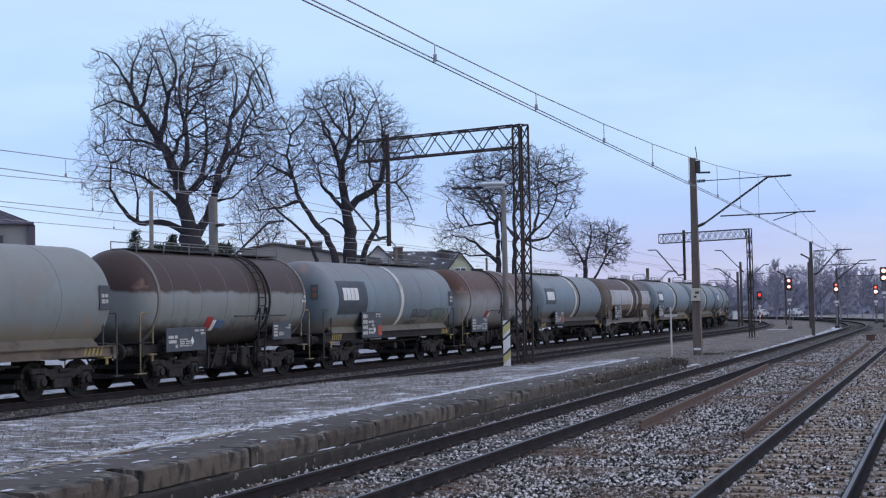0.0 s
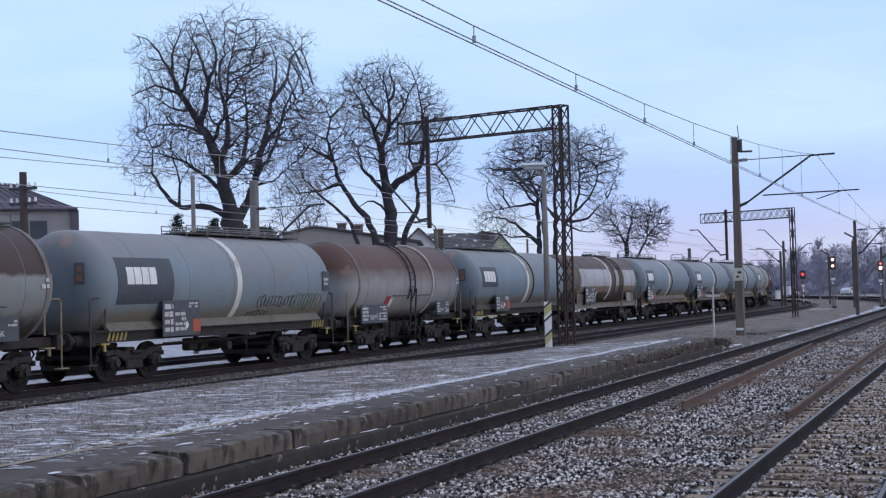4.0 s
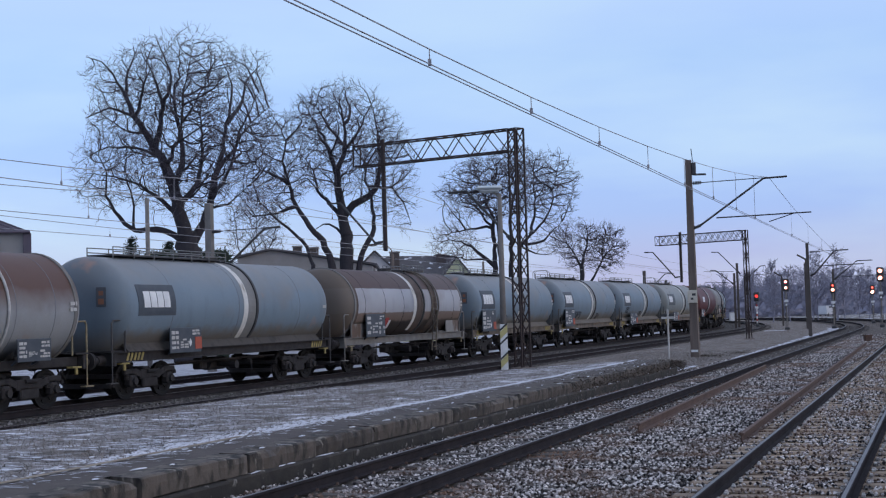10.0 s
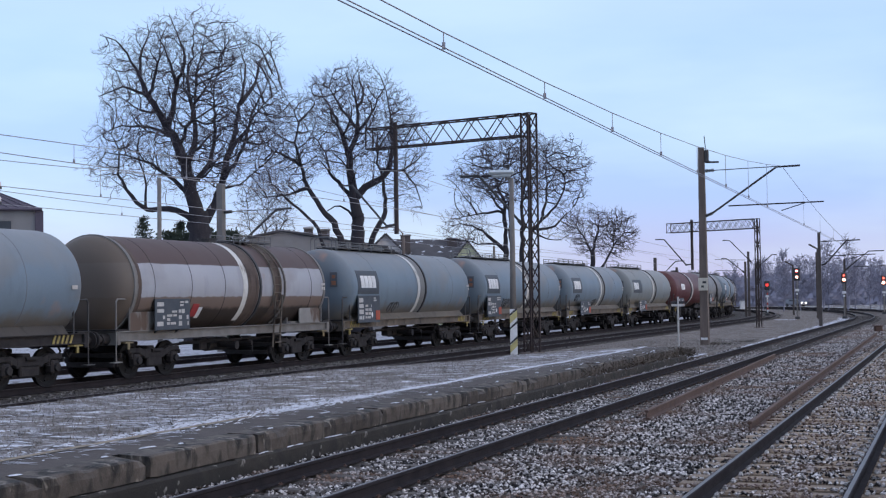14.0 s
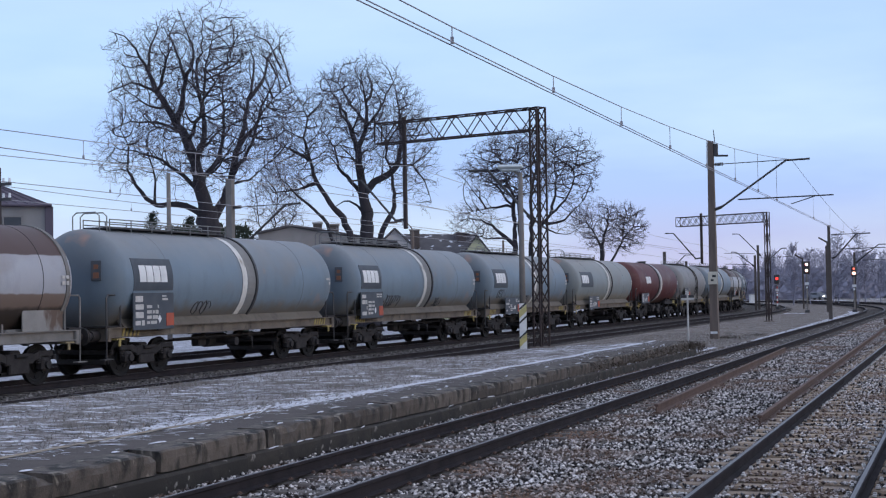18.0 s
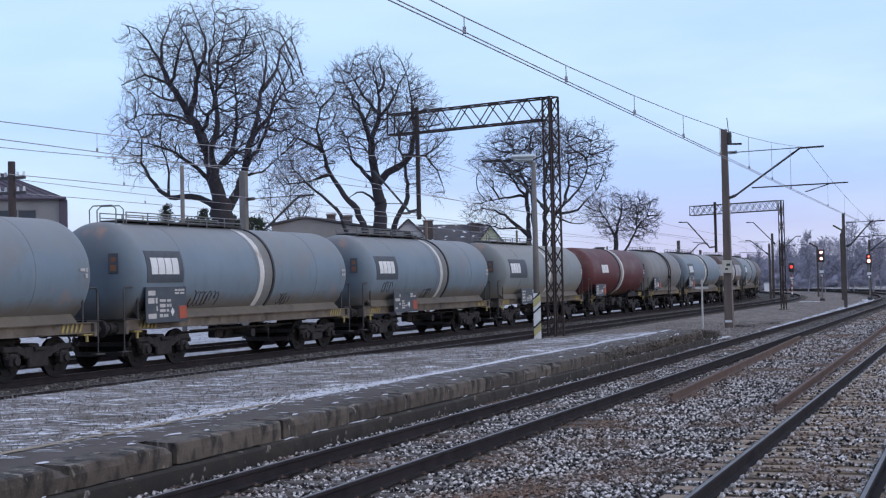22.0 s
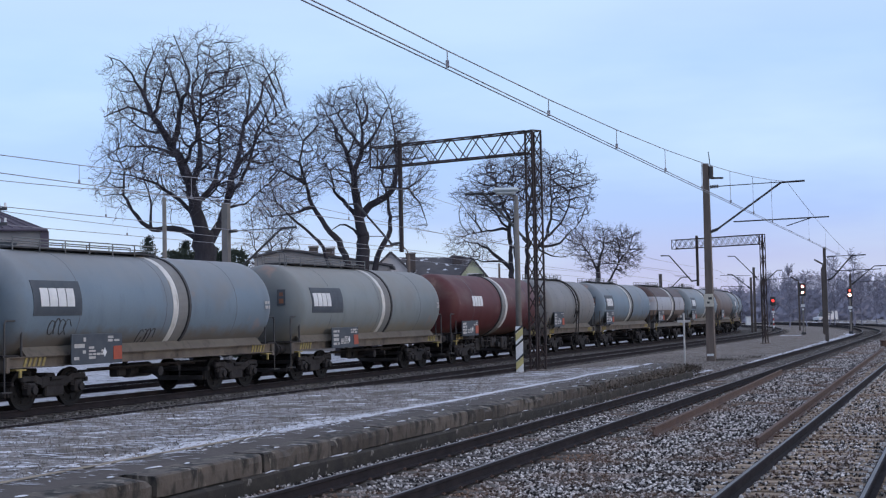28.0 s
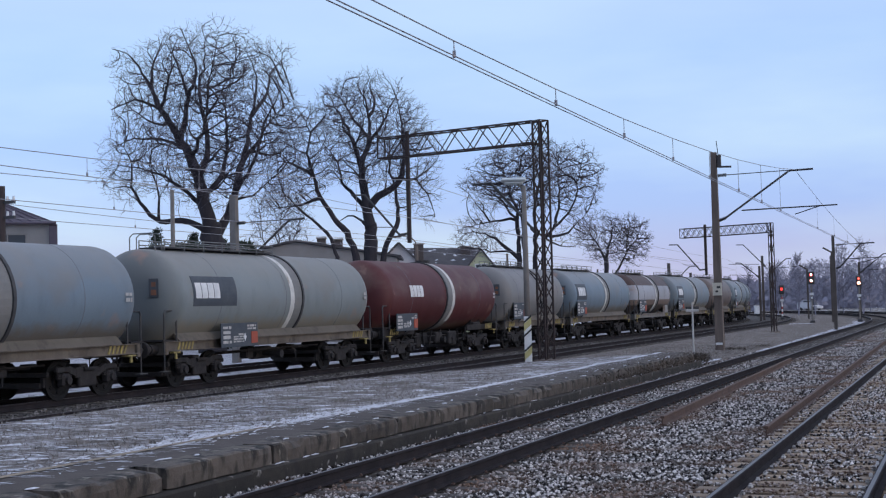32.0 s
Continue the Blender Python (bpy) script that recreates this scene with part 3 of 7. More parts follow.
for key, fn, s0, s1, lab in (("track_middle", o_middle, -45, 190, "double-railed track with worn bright rail heads on tarred sleepers"),
                             ("track_right", o_right, -45, 190, "railway track on pale concrete sleepers"),
                             ("track_train", o_train, -45, 240, "railway track that carries the tanker train"),
                             ("track_second", o_second, -45, 240, "empty railway track beside the tanker train"),
                             ("track_far", o_far, -45, 240, "railway track behind the tanker train")):
    tracks[key] = thing(key, (0, 0, 0), lab, "railway track", kind="structure")
    for side in (-0.7525, 0.7525):
        rail("rail", lambda s, fn=fn, side=side: fn(s) + side, s0, s1, 1.5, [M_RAILSIDE, M_RAILTOP], tracks[key])


def sleeper_mesh(mat, width, height):
    g = Geo().box((0, 0, 0), (width, 2.5, height), bevel=0.03)
    return g.mesh("sleeper", mat)


SL_C, SL_W = sleeper_mesh(M_SLEEPER_C, 0.27, 0.2), sleeper_mesh(M_SLEEPER_W, 0.25, 0.16)
CLIPS = []
for key, fn, me, near, far, z in (("track_right", o_right, SL_C, (-44, 18), 100, -0.265), ("track_middle", o_middle, SL_W, (-44.4, 20), 100, -0.265)):
    s = near[0]
    rest = Geo()
    while s < far:
        if s < near[1]:
            ob = part("sleeper", me, None, tracks[key], at=at_track(s, fn(s), z) @ Matrix.Rotation(random.uniform(-0.01, 0.01), 4, "Z"))
        else:
            p = place(s, fn(s), z)
            rest.box(p, (0.26, 2.5, 0.18), rz=heading(s))
        CLIPS.append((s, fn))
        s += 0.6
    tagged(part("sleepers_far", rest, me.materials[0], tracks[key]), kind="stuff")
rest = Geo()
for fn in (o_train, o_second, o_far):
    s = -40.0
    while s < 160:
        rest.box(place(s, fn(s), -0.255), (0.26, 2.5, 0.16), rz=heading(s))
        s += 0.6
tagged(part("sleepers_rest", rest, M_SLEEPER_W, tracks["track_train"]), kind="stuff")
rng0 = random.Random(3)
for key, fn, mat, kx in (("track_right", o_right, M_CLIP, 1.0), ("track_middle", o_middle, M_RUSTRAIL, 0.7)):
    g = Geo()
    for s, own in CLIPS:
        if own is not fn or s > 45:
            continue
        for side in (-0.7525, 0.7525):
            for d in (-0.132, 0.132):
                p = place(s, fn(s) + side + d, -0.142)
                g.box(p, (0.085 * kx, 0.042 * kx, 0.024 * kx), rz=heading(s) + rng0.uniform(-0.3, 0.3))
                g.box(p + Vector((0, 0, 0.022 * kx)), (0.032 * kx, 0.032 * kx, 0.02 * kx), rz=heading(s))
    tagged(part("rail_clips", g, mat, tracks[key]), kind="stuff")

# two loose rusty rails on the ballast
for lab, f0, f1, s0, s1, z in (("loose rusty rail lying close to the running rail", lambda s: o_middle(s) + 0.7525 + 0.88 - 0.026 * (s + 9.5), None, -9.5, 14.0, -0.03),
                               ("loose rusty rail lying beside the concrete sleepers", lambda s: o_right(s) - 0.7525 - 0.55 - 0.012 * (s + 11), None, -11.3, 40.0, -0.03)):
    ob = rail("loose_rail", f0, s0, s1, 1.5, [M_RUSTRAIL, M_RUSTRAIL], None, z)
    tagged(ob, lab, "rail", "loose rusty rails")

# ballast stones
rng = random.Random(7)


def stones(name, n, fn, zfn, size, mats, label):
    g = Geo()
    for _ in range(n):
        s, o = fn()
        r = rng.uniform(*size)
        p = place(s, o, zfn(s, o) + r * rng.uniform(0.1, 0.6))
        a, b = rng.uniform(0, 6.28), rng.uniform(0.6, 1.0)
        c, d = math.cos(a), math.sin(a)
        h = rng.uniform(0.35, 0.95)
        pts = [(1, 0, rng.uniform(-.3, .3)), (rng.uniform(-.3, .3), b, rng.uniform(-.3, .3)), (-1, rng.uniform(-.3, .3), 0), (0, -b, rng.uniform(-.3, .3)),
               (rng.uniform(-.4, .4), rng.uniform(-.4, .4), h), (0, 0, -0.8)]
        vs = [(p.x + r * (x * c - y * d), p.y + r * (x * d + y * c), p.z + r * z) for x, y, z in pts]
        g.add(vs, [(0, 1, 4), (1, 2, 4), (2, 3, 4), (3, 0, 4), (1, 0, 5), (2, 1, 5), (3, 2, 5), (0, 3, 5)])
    return tagged(part(name, g, mats), label, "ballast", kind="stuff")


def near_ballast():
    # denser near the camera
    while True:
        s = -28 + 92 * rng.random() ** 2.15
        o = rng.uniform(o_middle(s) - 1.75, o_right(s) + 1.7)
        dm, dr = abs(o - o_middle(s)), abs(o - o_right(s))
        if any(abs(d - 0.7525) < 0.09 for d in (dm, dr)):
            continue
        fill = noise.noise((s * 0.8, o * 1.1, 3.0)) + 0.5 * noise.noise((s * 2.6, o * 2.2, 8.0))
        if 0.28 + 0.55 * fill < dr < 1.32 - 0.12 * fill and rng.random() < 0.95 and abs(((s + 44) % 0.6) - 0.3) > 0.13:
            continue
        return s, o


stones("ballast_stones", 125000, near_ballast, lambda s, o: (-0.163 if abs(o - o_right(s)) < 0.7 else -0.178) if abs(o - o_right(s)) < 1.3 else -0.205, (0.015, 0.035), M_STONE, "loose grey ballast stones dusted with frost")
stones("ballast_stones", 16000, lambda: (lambda s: (s, rng.uniform(o_middle(s) - 1.75, o_right(s) + 1.7)))(rng.uniform(-46, -27)), lambda s, o: -0.205, (0.018, 0.038), M_STONE, "loose grey ballast stones close to the platform")
stones("ballast_stones", 6000, lambda: (rng.uniform(-18, 40), rng.uniform(1.0, 5.6)), lambda s, o: -0.185, (0.03, 0.05), M_STONE_DARK, "loose dark ballast stones beside the train")

# ---- island platform ----
PF = lambda s: o_middle(s) - 0.7525 - 1.0
PB = lambda s: 6.1 + max(0.0, min(0.6, 0.3 + 0.03 * s))
P0, P1 = -45.0, 12.4
PZ = 0.28
platform = thing("platform", (0, 0, 0), "low island platform with a concrete edge and frosty turf", "platform", kind="structure")


def sheet(name, fa, fb, z0, z1, s0, s1, step, cols, mat, rough=0.0, label=""):
    g = Geo()
    n = int((s1 - s0) / step) + 1
    for i in range(n):
        s = s0 + (s1 - s0) * i / (n - 1)
        for j in range(cols + 1):
            t = j / cols
            o = fa(s) + (fb(s) - fa(s)) * t
            p = place(s, o, z0(s) + (z1(s) - z0(s)) * t)
            if rough and 0 < j < cols:
                p.z += rough * (noise.noise(p * 0.9) + 0.5 * noise.noise(p * 3.1))
            g.v.append(tuple(p))
    for i in range(n - 1):
        for j in range(cols):
            g.f.append((i * (cols + 1) + j, i * (cols + 1) + j + 1, (i + 1) * (cols + 1) + j + 1, (i + 1) * (cols + 1) + j))
            g.m.append(0)
    return part(name, g, mat, platform, label)


top = lambda s: PZ - 0.012
sheet("turf", lambda s: PB(s) + 0.1, lambda s: PF(s) - 1.25, lambda s: 0.20 - 0.22 * max(0, min(1, (s + 2) / 10)), top, P0, P1, 0.4, 16, M_GRASS, 0.03, "frosty short turf with drifts of snow")
sheet("asphalt_strip", lambda s: PF(s) - 1.25, lambda s: PF(s) - 0.42, lambda s: PZ - 0.008, lambda s: PZ - 0.008, P0, P1, 1.0, 2, M_STRIP, 0.0, "worn dark asphalt strip")
sheet("edging", lambda s: PF(s) - 1.37, lambda s: PF(s) - 1.25, lambda s: PZ + 0.006, lambda s: PZ + 0.004, P0, -15.5, 1.0, 1, M_EDGING, 0.0, "pale worn edging strip")
sheet("back_bank", lambda s: PB(s) - 0.5, lambda s: PB(s) + 0.1, lambda s: -0.2, lambda s: 0.20 - 0.22 * max(0, min(1, (s + 2) / 10)), P0, P1, 1.0, 2, M_GRASS)
sheet("front_wall", lambda s: PF(s) - 0.06, lambda s: PF(s) - 0.10, lambda s: -0.42, lambda s: PZ - 0.14, P0, P1, 0.5, 3, M_WALL, 0.0, "dark stained lower wall")
# footing course below the edge slabs, then the slabs one by one
s = P0
while s < P1 - 3.0:
    ln = 3.8
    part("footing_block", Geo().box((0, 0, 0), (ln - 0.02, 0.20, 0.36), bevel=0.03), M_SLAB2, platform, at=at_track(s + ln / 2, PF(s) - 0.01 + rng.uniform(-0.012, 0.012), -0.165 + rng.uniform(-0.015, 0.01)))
    s += ln


def edge_slab(ln, seed):
    """A worn slab, ln long, whose front edge and corners have crumbled."""
    g = Geo()
    nx = max(4, int(ln / 0.12))
    prof = [(0.24, -0.125), (-0.235, -0.125), (-0.245, 0.02), (-0.235, 0.105), (-0.20, 0.125), (0.24, 0.125)]
    off = Vector((seed * 3.7, 1.3, 0))
    for i in range(nx + 1):
        x = (i / nx - 0.5) * (ln - 0.02)
        end = 0.035 * max(0, 1 - min(i, nx - i) * 0.8) * (0.4 + abs(noise.noise(off * 2.0)))
        for j, (y, z) in enumerate(prof):
            q = Vector((x, y, z)) + off
            w = 0.0 if j in (0, 5) else 1.0
            chip = max(0.0, noise.noise(q * 2.4) - 0.15) * 0.12 if j in (3, 4) else 0.0
            g.v.append((x, y + w * (0.018 * noise.noise(q * 5) + chip + end), z - (chip + 0.6 * end if j in (3, 4) else 0.0) + w * 0.008 * noise.noise(q * 4)))
    k = len(prof)
    for i in range(nx):
        for j in range(k):
            j2 = (j + 1) % k
            g.f.append((i * k + j, i * k + j2, (i + 1) * k + j2, (i + 1) * k + j))
            g.m.append(0)
    g.f += [tuple(range(k - 1, -1, -1)), tuple(nx * k + j for j in range(k))]
    g.m += [0, 0]
    return g


joints = [P0 + 1.9 * i for i in range(13)] + [-20.36, -19.35, -17.78, -15.72]
while joints[-1] < P1 - 1.4:
    joints.append(joints[-1] + rng.choice((1.0, 1.6, 2.0, 2.2)))
for i, (a, b) in enumerate(zip(joints, joints[1:])):
    lost = 0.13 if abs(a + 20.36) < 0.01 else 0.10 if abs(a + 17.78) < 0.01 else 0.0
    m = (a + lost + b) / 2
    part("edge_slab", edge_slab(b - a - lost, i), M_SLAB, platform,
         at=at_track(m, PF(m) - 0.2 + rng.uniform(-0.02, 0.02), PZ - 0.125 + rng.uniform(-0.012, 0.006)) @ pose(0, 0, 0, rng.uniform(-0.8, 0.8), rng.uniform(-0.25, 0.25), rng.uniform(-0.4, 0.4)))
# rounded end of the platform
g = Geo()
n_end = 40
for i in range(n_end + 1):
    a = math.pi * i / n_end
    half = (PF(P1) - PB(P1)) / 2
    for rr, z in ((0.0, PZ), (0.55, PZ - 0.02), (0.85, PZ - 0.06), (0.96, PZ - 0.16), (1.0, -0.06), (1.12, -0.42)):
        sq = math.copysign(abs(math.cos(a)) ** 0.35, math.cos(a))
        w = 0.5 + 0.5 * sq * min(rr, 1.0)
        q = place(P1 + 1.5 * abs(math.sin(a)) ** 0.8 * rr - 0.06, PB(P1) + 2 * half * w, z if z < 0 else -0.05 + (z + 0.05) * w)
        if rr > 0.4:
            q = q + Vector((0.06 * noise.noise(q * 2.3), 0.06 * noise.noise(q * 2.9 + Vector((5, 0, 0))), 0.07 * noise.noise(q * 2.1)))
        g.v.append(tuple(q))
for i in range(n_end):
    for j in range(5):
        g.f.append((i * 6 + j, i * 6 + 6 + j, i * 6 + 7 + j, i * 6 + 1 + j))
        g.m.append(0)
part("platform_end", g, M_EARTH, platform, "earthy overgrown end of the platform")
# turf beyond the platform between the tracks
lane("verge", lambda s: 6.1, lambda s: o_middle(s) - 1.75, -0.16, -0.19, 8.5, 190, 2.0, M_VERGE, "dry grey-brown verge between the tracks", "verge")

# snow scraps on the edge slabs and the strip
g = Geo()


def scrap(s, o, z, ln, wd):
    k, ring = len(g.v), 7
    base = place(s, o, z)
    tdir = heading(s) + rng.uniform(-0.25, 0.25)
    for q, zz in ((1.0, 0.0), (0.7, 0.010), (0.0, 0.014)):
        for i in range(ring):
            a = 6.283 * i / ring
            w = rng.uniform(0.45, 1.25)
            x, y = math.cos(a) * ln * q * w, math.sin(a) * wd * q * w
            g.v.append((base.x + x * math.cos(tdir) - y * math.sin(tdir), base.y + x * math.sin(tdir) + y * math.cos(tdir), base.z + zz))
    for l in range(2):
        for i in range(ring):
            j = (i + 1) % ring
            g.f.append((k + l * ring + i, k + l * ring + j, k + l * ring + ring + j, k + l * ring + ring + i))
            g.m.append(0)


def streak(s, o, z, ln, wd):
    """A thin streak of blown snow that lies across the line."""
    p = place(s, o, z)
    k, n = len(g.v), 5
    turn = rng.gauss(-0.15, 0.38)
    for i in range(n + 1):
        t = i / n
        w = wd * math.sin(math.pi * (0.08 + 0.84 * t)) * rng.uniform(0.5, 1.2)
        x, y = (t - 0.5) * ln, rng.uniform(-0.3, 0.3) * wd
        c, d = math.cos(turn), math.sin(turn)
        for q in (-w, w):
            g.v.append((p.x + x * c - (y + q) * d, p.y + x * d + (y + q) * c, p.z + 0.004 + 0.006 * math.sin(math.pi * t)))
    for i in range(n):
        g.f.append((k + 2 * i, k + 2 * i + 2, k + 2 * i + 3, k + 2 * i + 1))
        g.m.append(0)


for _ in range(34):
    s = rng.uniform(-28, 9)
    scrap(s, PF(s) - rng.uniform(0.04, 0.5), PZ + 0.0, rng.uniform(0.05, 0.22), rng.uniform(0.012, 0.04))
# a thin line of drifted snow where the strip meets the turf
for i in range(3800):
    s = -20.5 + 32.8 * i / 3800 + rng.uniform(-0.05, 0.05)
    if s < -17.5 and rng.random() < (-17.5 - s) / 3.2:
        continue
    wob = 0.10 * noise.noise((s * 0.35, 1.0, 0)) + 0.04 * noise.noise((s * 1.7, 4.0, 0))
    if noise.noise((s * 0.9, 9.0, 0)) + 0.5 * rng.random() > -0.05:
        scrap(s, PF(s) - 1.30 + 1.6 * wob + rng.gauss(-0.22 * max(0, min(1, (-9 - s) / 5)), 0.035 + 0.13 * max(0, min(1, (-9 - s) / 4)) + 0.07 * max(0, noise.noise((s * 0.5, 2.0, 5.0)))), PZ - 0.010, rng.uniform(0.02, 0.12), rng.uniform(0.004, 0.018))
for _ in range(620):
    s = -22 + 34 * rng.random()
    streak(s, PF(s) - 1.2 + abs(rng.gauss(0, 0.25)) * rng.choice((1, -1)), PZ - 0.006, rng.uniform(0.08, 0.45), rng.uniform(0.008, 0.022))
for _ in range(1200):
    s = -30 + 42 * rng.random()
    o = rng.uniform(PB(s) + 0.2, PF(s) - 1.35)
    f = (o - PB(s)) / (PF(s) - 1.35 - PB(s))
    zt = 0.20 - 0.22 * max(0, min(1, (s + 2) / 10))
    if noise.noise((s * 0.3, o * 0.5, 7.0)) + 0.3 * noise.noise((s * 1.1, o * 1.6, 2.0)) > 0.04:
        streak(s, o, zt + (PZ - 0.012 - zt) * f + 0.012, rng.uniform(0.10, 0.36), rng.uniform(0.010, 0.034))
for _ in range(1500):
    s = -30 + 42 * rng.random()
    o = rng.uniform(PB(s) + 0.2, PF(s) - 1.35)
    f = (o - PB(s)) / (PF(s) - 1.35 - PB(s))
    zt = 0.20 - 0.22 * max(0, min(1, (s + 2) / 10))
    if noise.noise((s * 0.22, o * 0.45, 1.0)) + 0.4 * noise.noise((s * 0.9, o * 1.4, 6.0)) > 0.12:
        streak(s, o, zt + (PZ - 0.012 - zt) * f + 0.012, rng.uniform(0.15, 0.55), rng.uniform(0.010, 0.040))
for _ in range(1000):
    s = rng.uniform(-30, -10)
    o = rng.uniform(PB(s) + 0.2, PF(s) - 1.5)
    f = (o - PB(s)) / (PF(s) - 1.35 - PB(s))
    if noise.noise((s * 0.35, o * 0.6, 4.0)) + 0.4 * noise.noise((s * 1.2, o * 1.9, 3.0)) > 0.02:
        streak(s, o, 0.20 + (PZ - 0.212) * f + 0.014, rng.uniform(0.15, 0.6), rng.uniform(0.010, 0.036))
for _ in range(24):
    s = rng.uniform(-26, 12)
    scrap(s, PF(s) + rng.uniform(0.05, 0.08), 0.018, rng.uniform(0.05, 0.3), rng.uniform(0.008, 0.018))
# snow left beside the platform's end, along the open track and at the signals
for _ in range(160):
    s = rng.uniform(13.6, 17.5)
    scrap(s, o_middle(s) - 1.9 - 0.9 * rng.random(), -0.185, rng.uniform(0.05, 0.3), rng.uniform(0.02, 0.06))
for _ in range(900):
    s = 24 + 68 * rng.random()
    scrap(s, o_middle(s) - 1.35 - 0.45 * rng.random() * (0.4 + (s - 20) / 40), -0.19, rng.uniform(0.1, 0.5), rng.uniform(0.02, 0.07))
for _ in range(60):
    s, o = 83 + rng.gauss(0, 0.5), 7.3 + rng.uniform(-0.9, 0.9)
    scrap(s, o, -0.155, rng.uniform(0.1, 0.3), rng.uniform(0.05, 0.1))
tagged(part("snow_scraps", g, M_SNOW, smooth=True), "thin scraps of wind-blown snow along the platform edge", "snow", kind="stuff")

# dead grass blades on the turf and the verge
g = Geo()
for _ in range(42000):
    s = -30 + 64 * rng.random() ** 1.25
    o = rng.uniform(PB(s) + 0.05, PF(s) - 1.35) if s < 12 else rng.uniform(6.6, o_middle(s) - 2.0)
    zt = 0.20 - 0.22 * max(0, min(1, (s + 2) / 10))
    z = zt + (PZ - zt) * (o - PB(s)) / (PF(s) - PB(s)) if s < 12 else -0.17
    p = place(s, o, z - 0.02)
    a, hgt = rng.uniform(0, 6.28), rng.uniform(0.02, 0.09)
    d = Vector((math.cos(a), math.sin(a), 0))
    lean = Vector((rng.gauss(0, 0.05), rng.gauss(0, 0.05), hgt))
    g.add([tuple(p - d * 0.012), tuple(p + d * 0.012), tuple(p + lean)], [(0, 1, 2)])
tagged(part("dead_grass", g, M_BLADE), "short dead frosted grass on the platform", "grass", kind="stuff")

g = Geo()
for cs, co, n, spread in ((27.2, 11.3, 260, 0.5), (30.5, 12.1, 60, 0.35), (13.6, 12.0, 400, 0.7), (13.2, 9.5, 400, 1.2)):
    for _ in range(n):
        p = place(cs + rng.gauss(0, spread), co + rng.gauss(0, spread * 0.8), -0.19)
        a = rng.uniform(0, 6.28)
        d = Vector((math.cos(a), math.sin(a), 0)) * 0.02
        g.add([tuple(p - d), tuple(p + d), tuple(p + Vector((rng.gauss(0, 0.08), rng.gauss(0, 0.08), rng.uniform(0.03, 0.13))))], [(0, 1, 2)])
for _ in range(3600):
    s = 13.6 - 15 * rng.random() ** 1.6
    p = place(s, PF(min(s, P1)) - 0.45 + 0.6 * rng.random(), 0.02 + 0.25 * rng.random() if s < P1 else -0.05 + 0.2 * rng.random())
    a = rng.uniform(0, 6.28)
    d = Vector((math.cos(a), math.sin(a), 0)) * 0.018
    g.add([tuple(p - d), tuple(p + d), tuple(p + RV * rng.uniform(-0.05, 0.16) + Vector((rng.gauss(0, 0.05), rng.gauss(0, 0.05), rng.uniform(-0.12, 0.10))))], [(0, 1, 2)])
tagged(part("dry_weeds", g, M_EARTH), "dark dry weeds round the mast foot and platform end", "weeds", kind="stuff")
# ---- tank wagons ----
TANK_Z = 2.45


def dished(half, r, depth, n=6):
    """Profile of a tank with dished ends, from end to end."""
    ends = [(half - depth + depth * math.sin(a), r * math.cos(a) ** 0.5 if a < 1.57 else 0.001) for a in [math.pi / 2 * i / n for i in range(n + 1)]]
    return [(-x, q) for x, q in reversed(ends)] + ends


def bars(g, x0, x1, z0, z1, y, rows, cols, seed, fill=0.8):
    """Unreadable writing: rows of plain bars on a board that faces the near side."""
    r = random.Random(seed)
    h = (z1 - z0) / rows
    for i in range(rows):
        x = x0
        while x < x1 - 0.05:
            w = min(r.uniform(0.5, 1.4) * (x1 - x0) / cols, x1 - x)
            if r.random() < fill:
                g.box((x + w * 0.45, y, z0 + h * (i + 0.5)), (w * 0.8, 0.006, h * r.uniform(0.5, 0.75)))
            x += w


WHEEL_PROFILE = [(-0.07, 0.10), (-0.07, 0.20), (-0.025, 0.23), (-0.02, 0.36), (-0.065, 0.39), (-0.068, 0.46), (0.05, 0.47), (0.05, 0.495), (0.072, 0.49), (0.072, 0.40), (0.025, 0.36), (0.03, 0.2), (0.08, 0.18), (0.08, 0.10)]


def y_turned(geo_profile, y, flip, n=20, mi=0, g=None):
    """Turn a profile round the y axis, for wheels and axles."""
    g = g or Geo()
    k = len(g.v)
    for a, r in geo_profile:
        for j in range(n):
            t = 2 * math.pi * j / n
            g.v.append((r * math.cos(t), y + (a if flip else -a), r * math.sin(t)))
    m = len(geo_profile)
    for i in range(m):
        i2 = (i + 1) % m
        for j in range(n):
            j2 = (j + 1) % n
            g.f.append((k + i * n + j, k + i2 * n + j, k + i2 * n + j2, k + i * n + j2))
            g.m.append(mi)
    return g


def wheelset_mesh():
    g = Geo()
    y_turned(WHEEL_PROFILE, -0.76, False, 24, 0, g)
    y_turned(WHEEL_PROFILE, 0.76, True, 24, 0, g)
    g.tube([(0, -0.98, 0), (0, 0.98, 0)], 0.085, 10)
    for side in (-1, 1):
        for i in range(6):
            a = math.pi * i / 3
            g.box((0.29 * math.cos(a), side * 0.80, 0.29 * math.sin(a)), (0.07, 0.03, 0.07))
    return g.mesh("wheelset", [M_TREAD], False)


WHEELSET = wheelset_mesh()


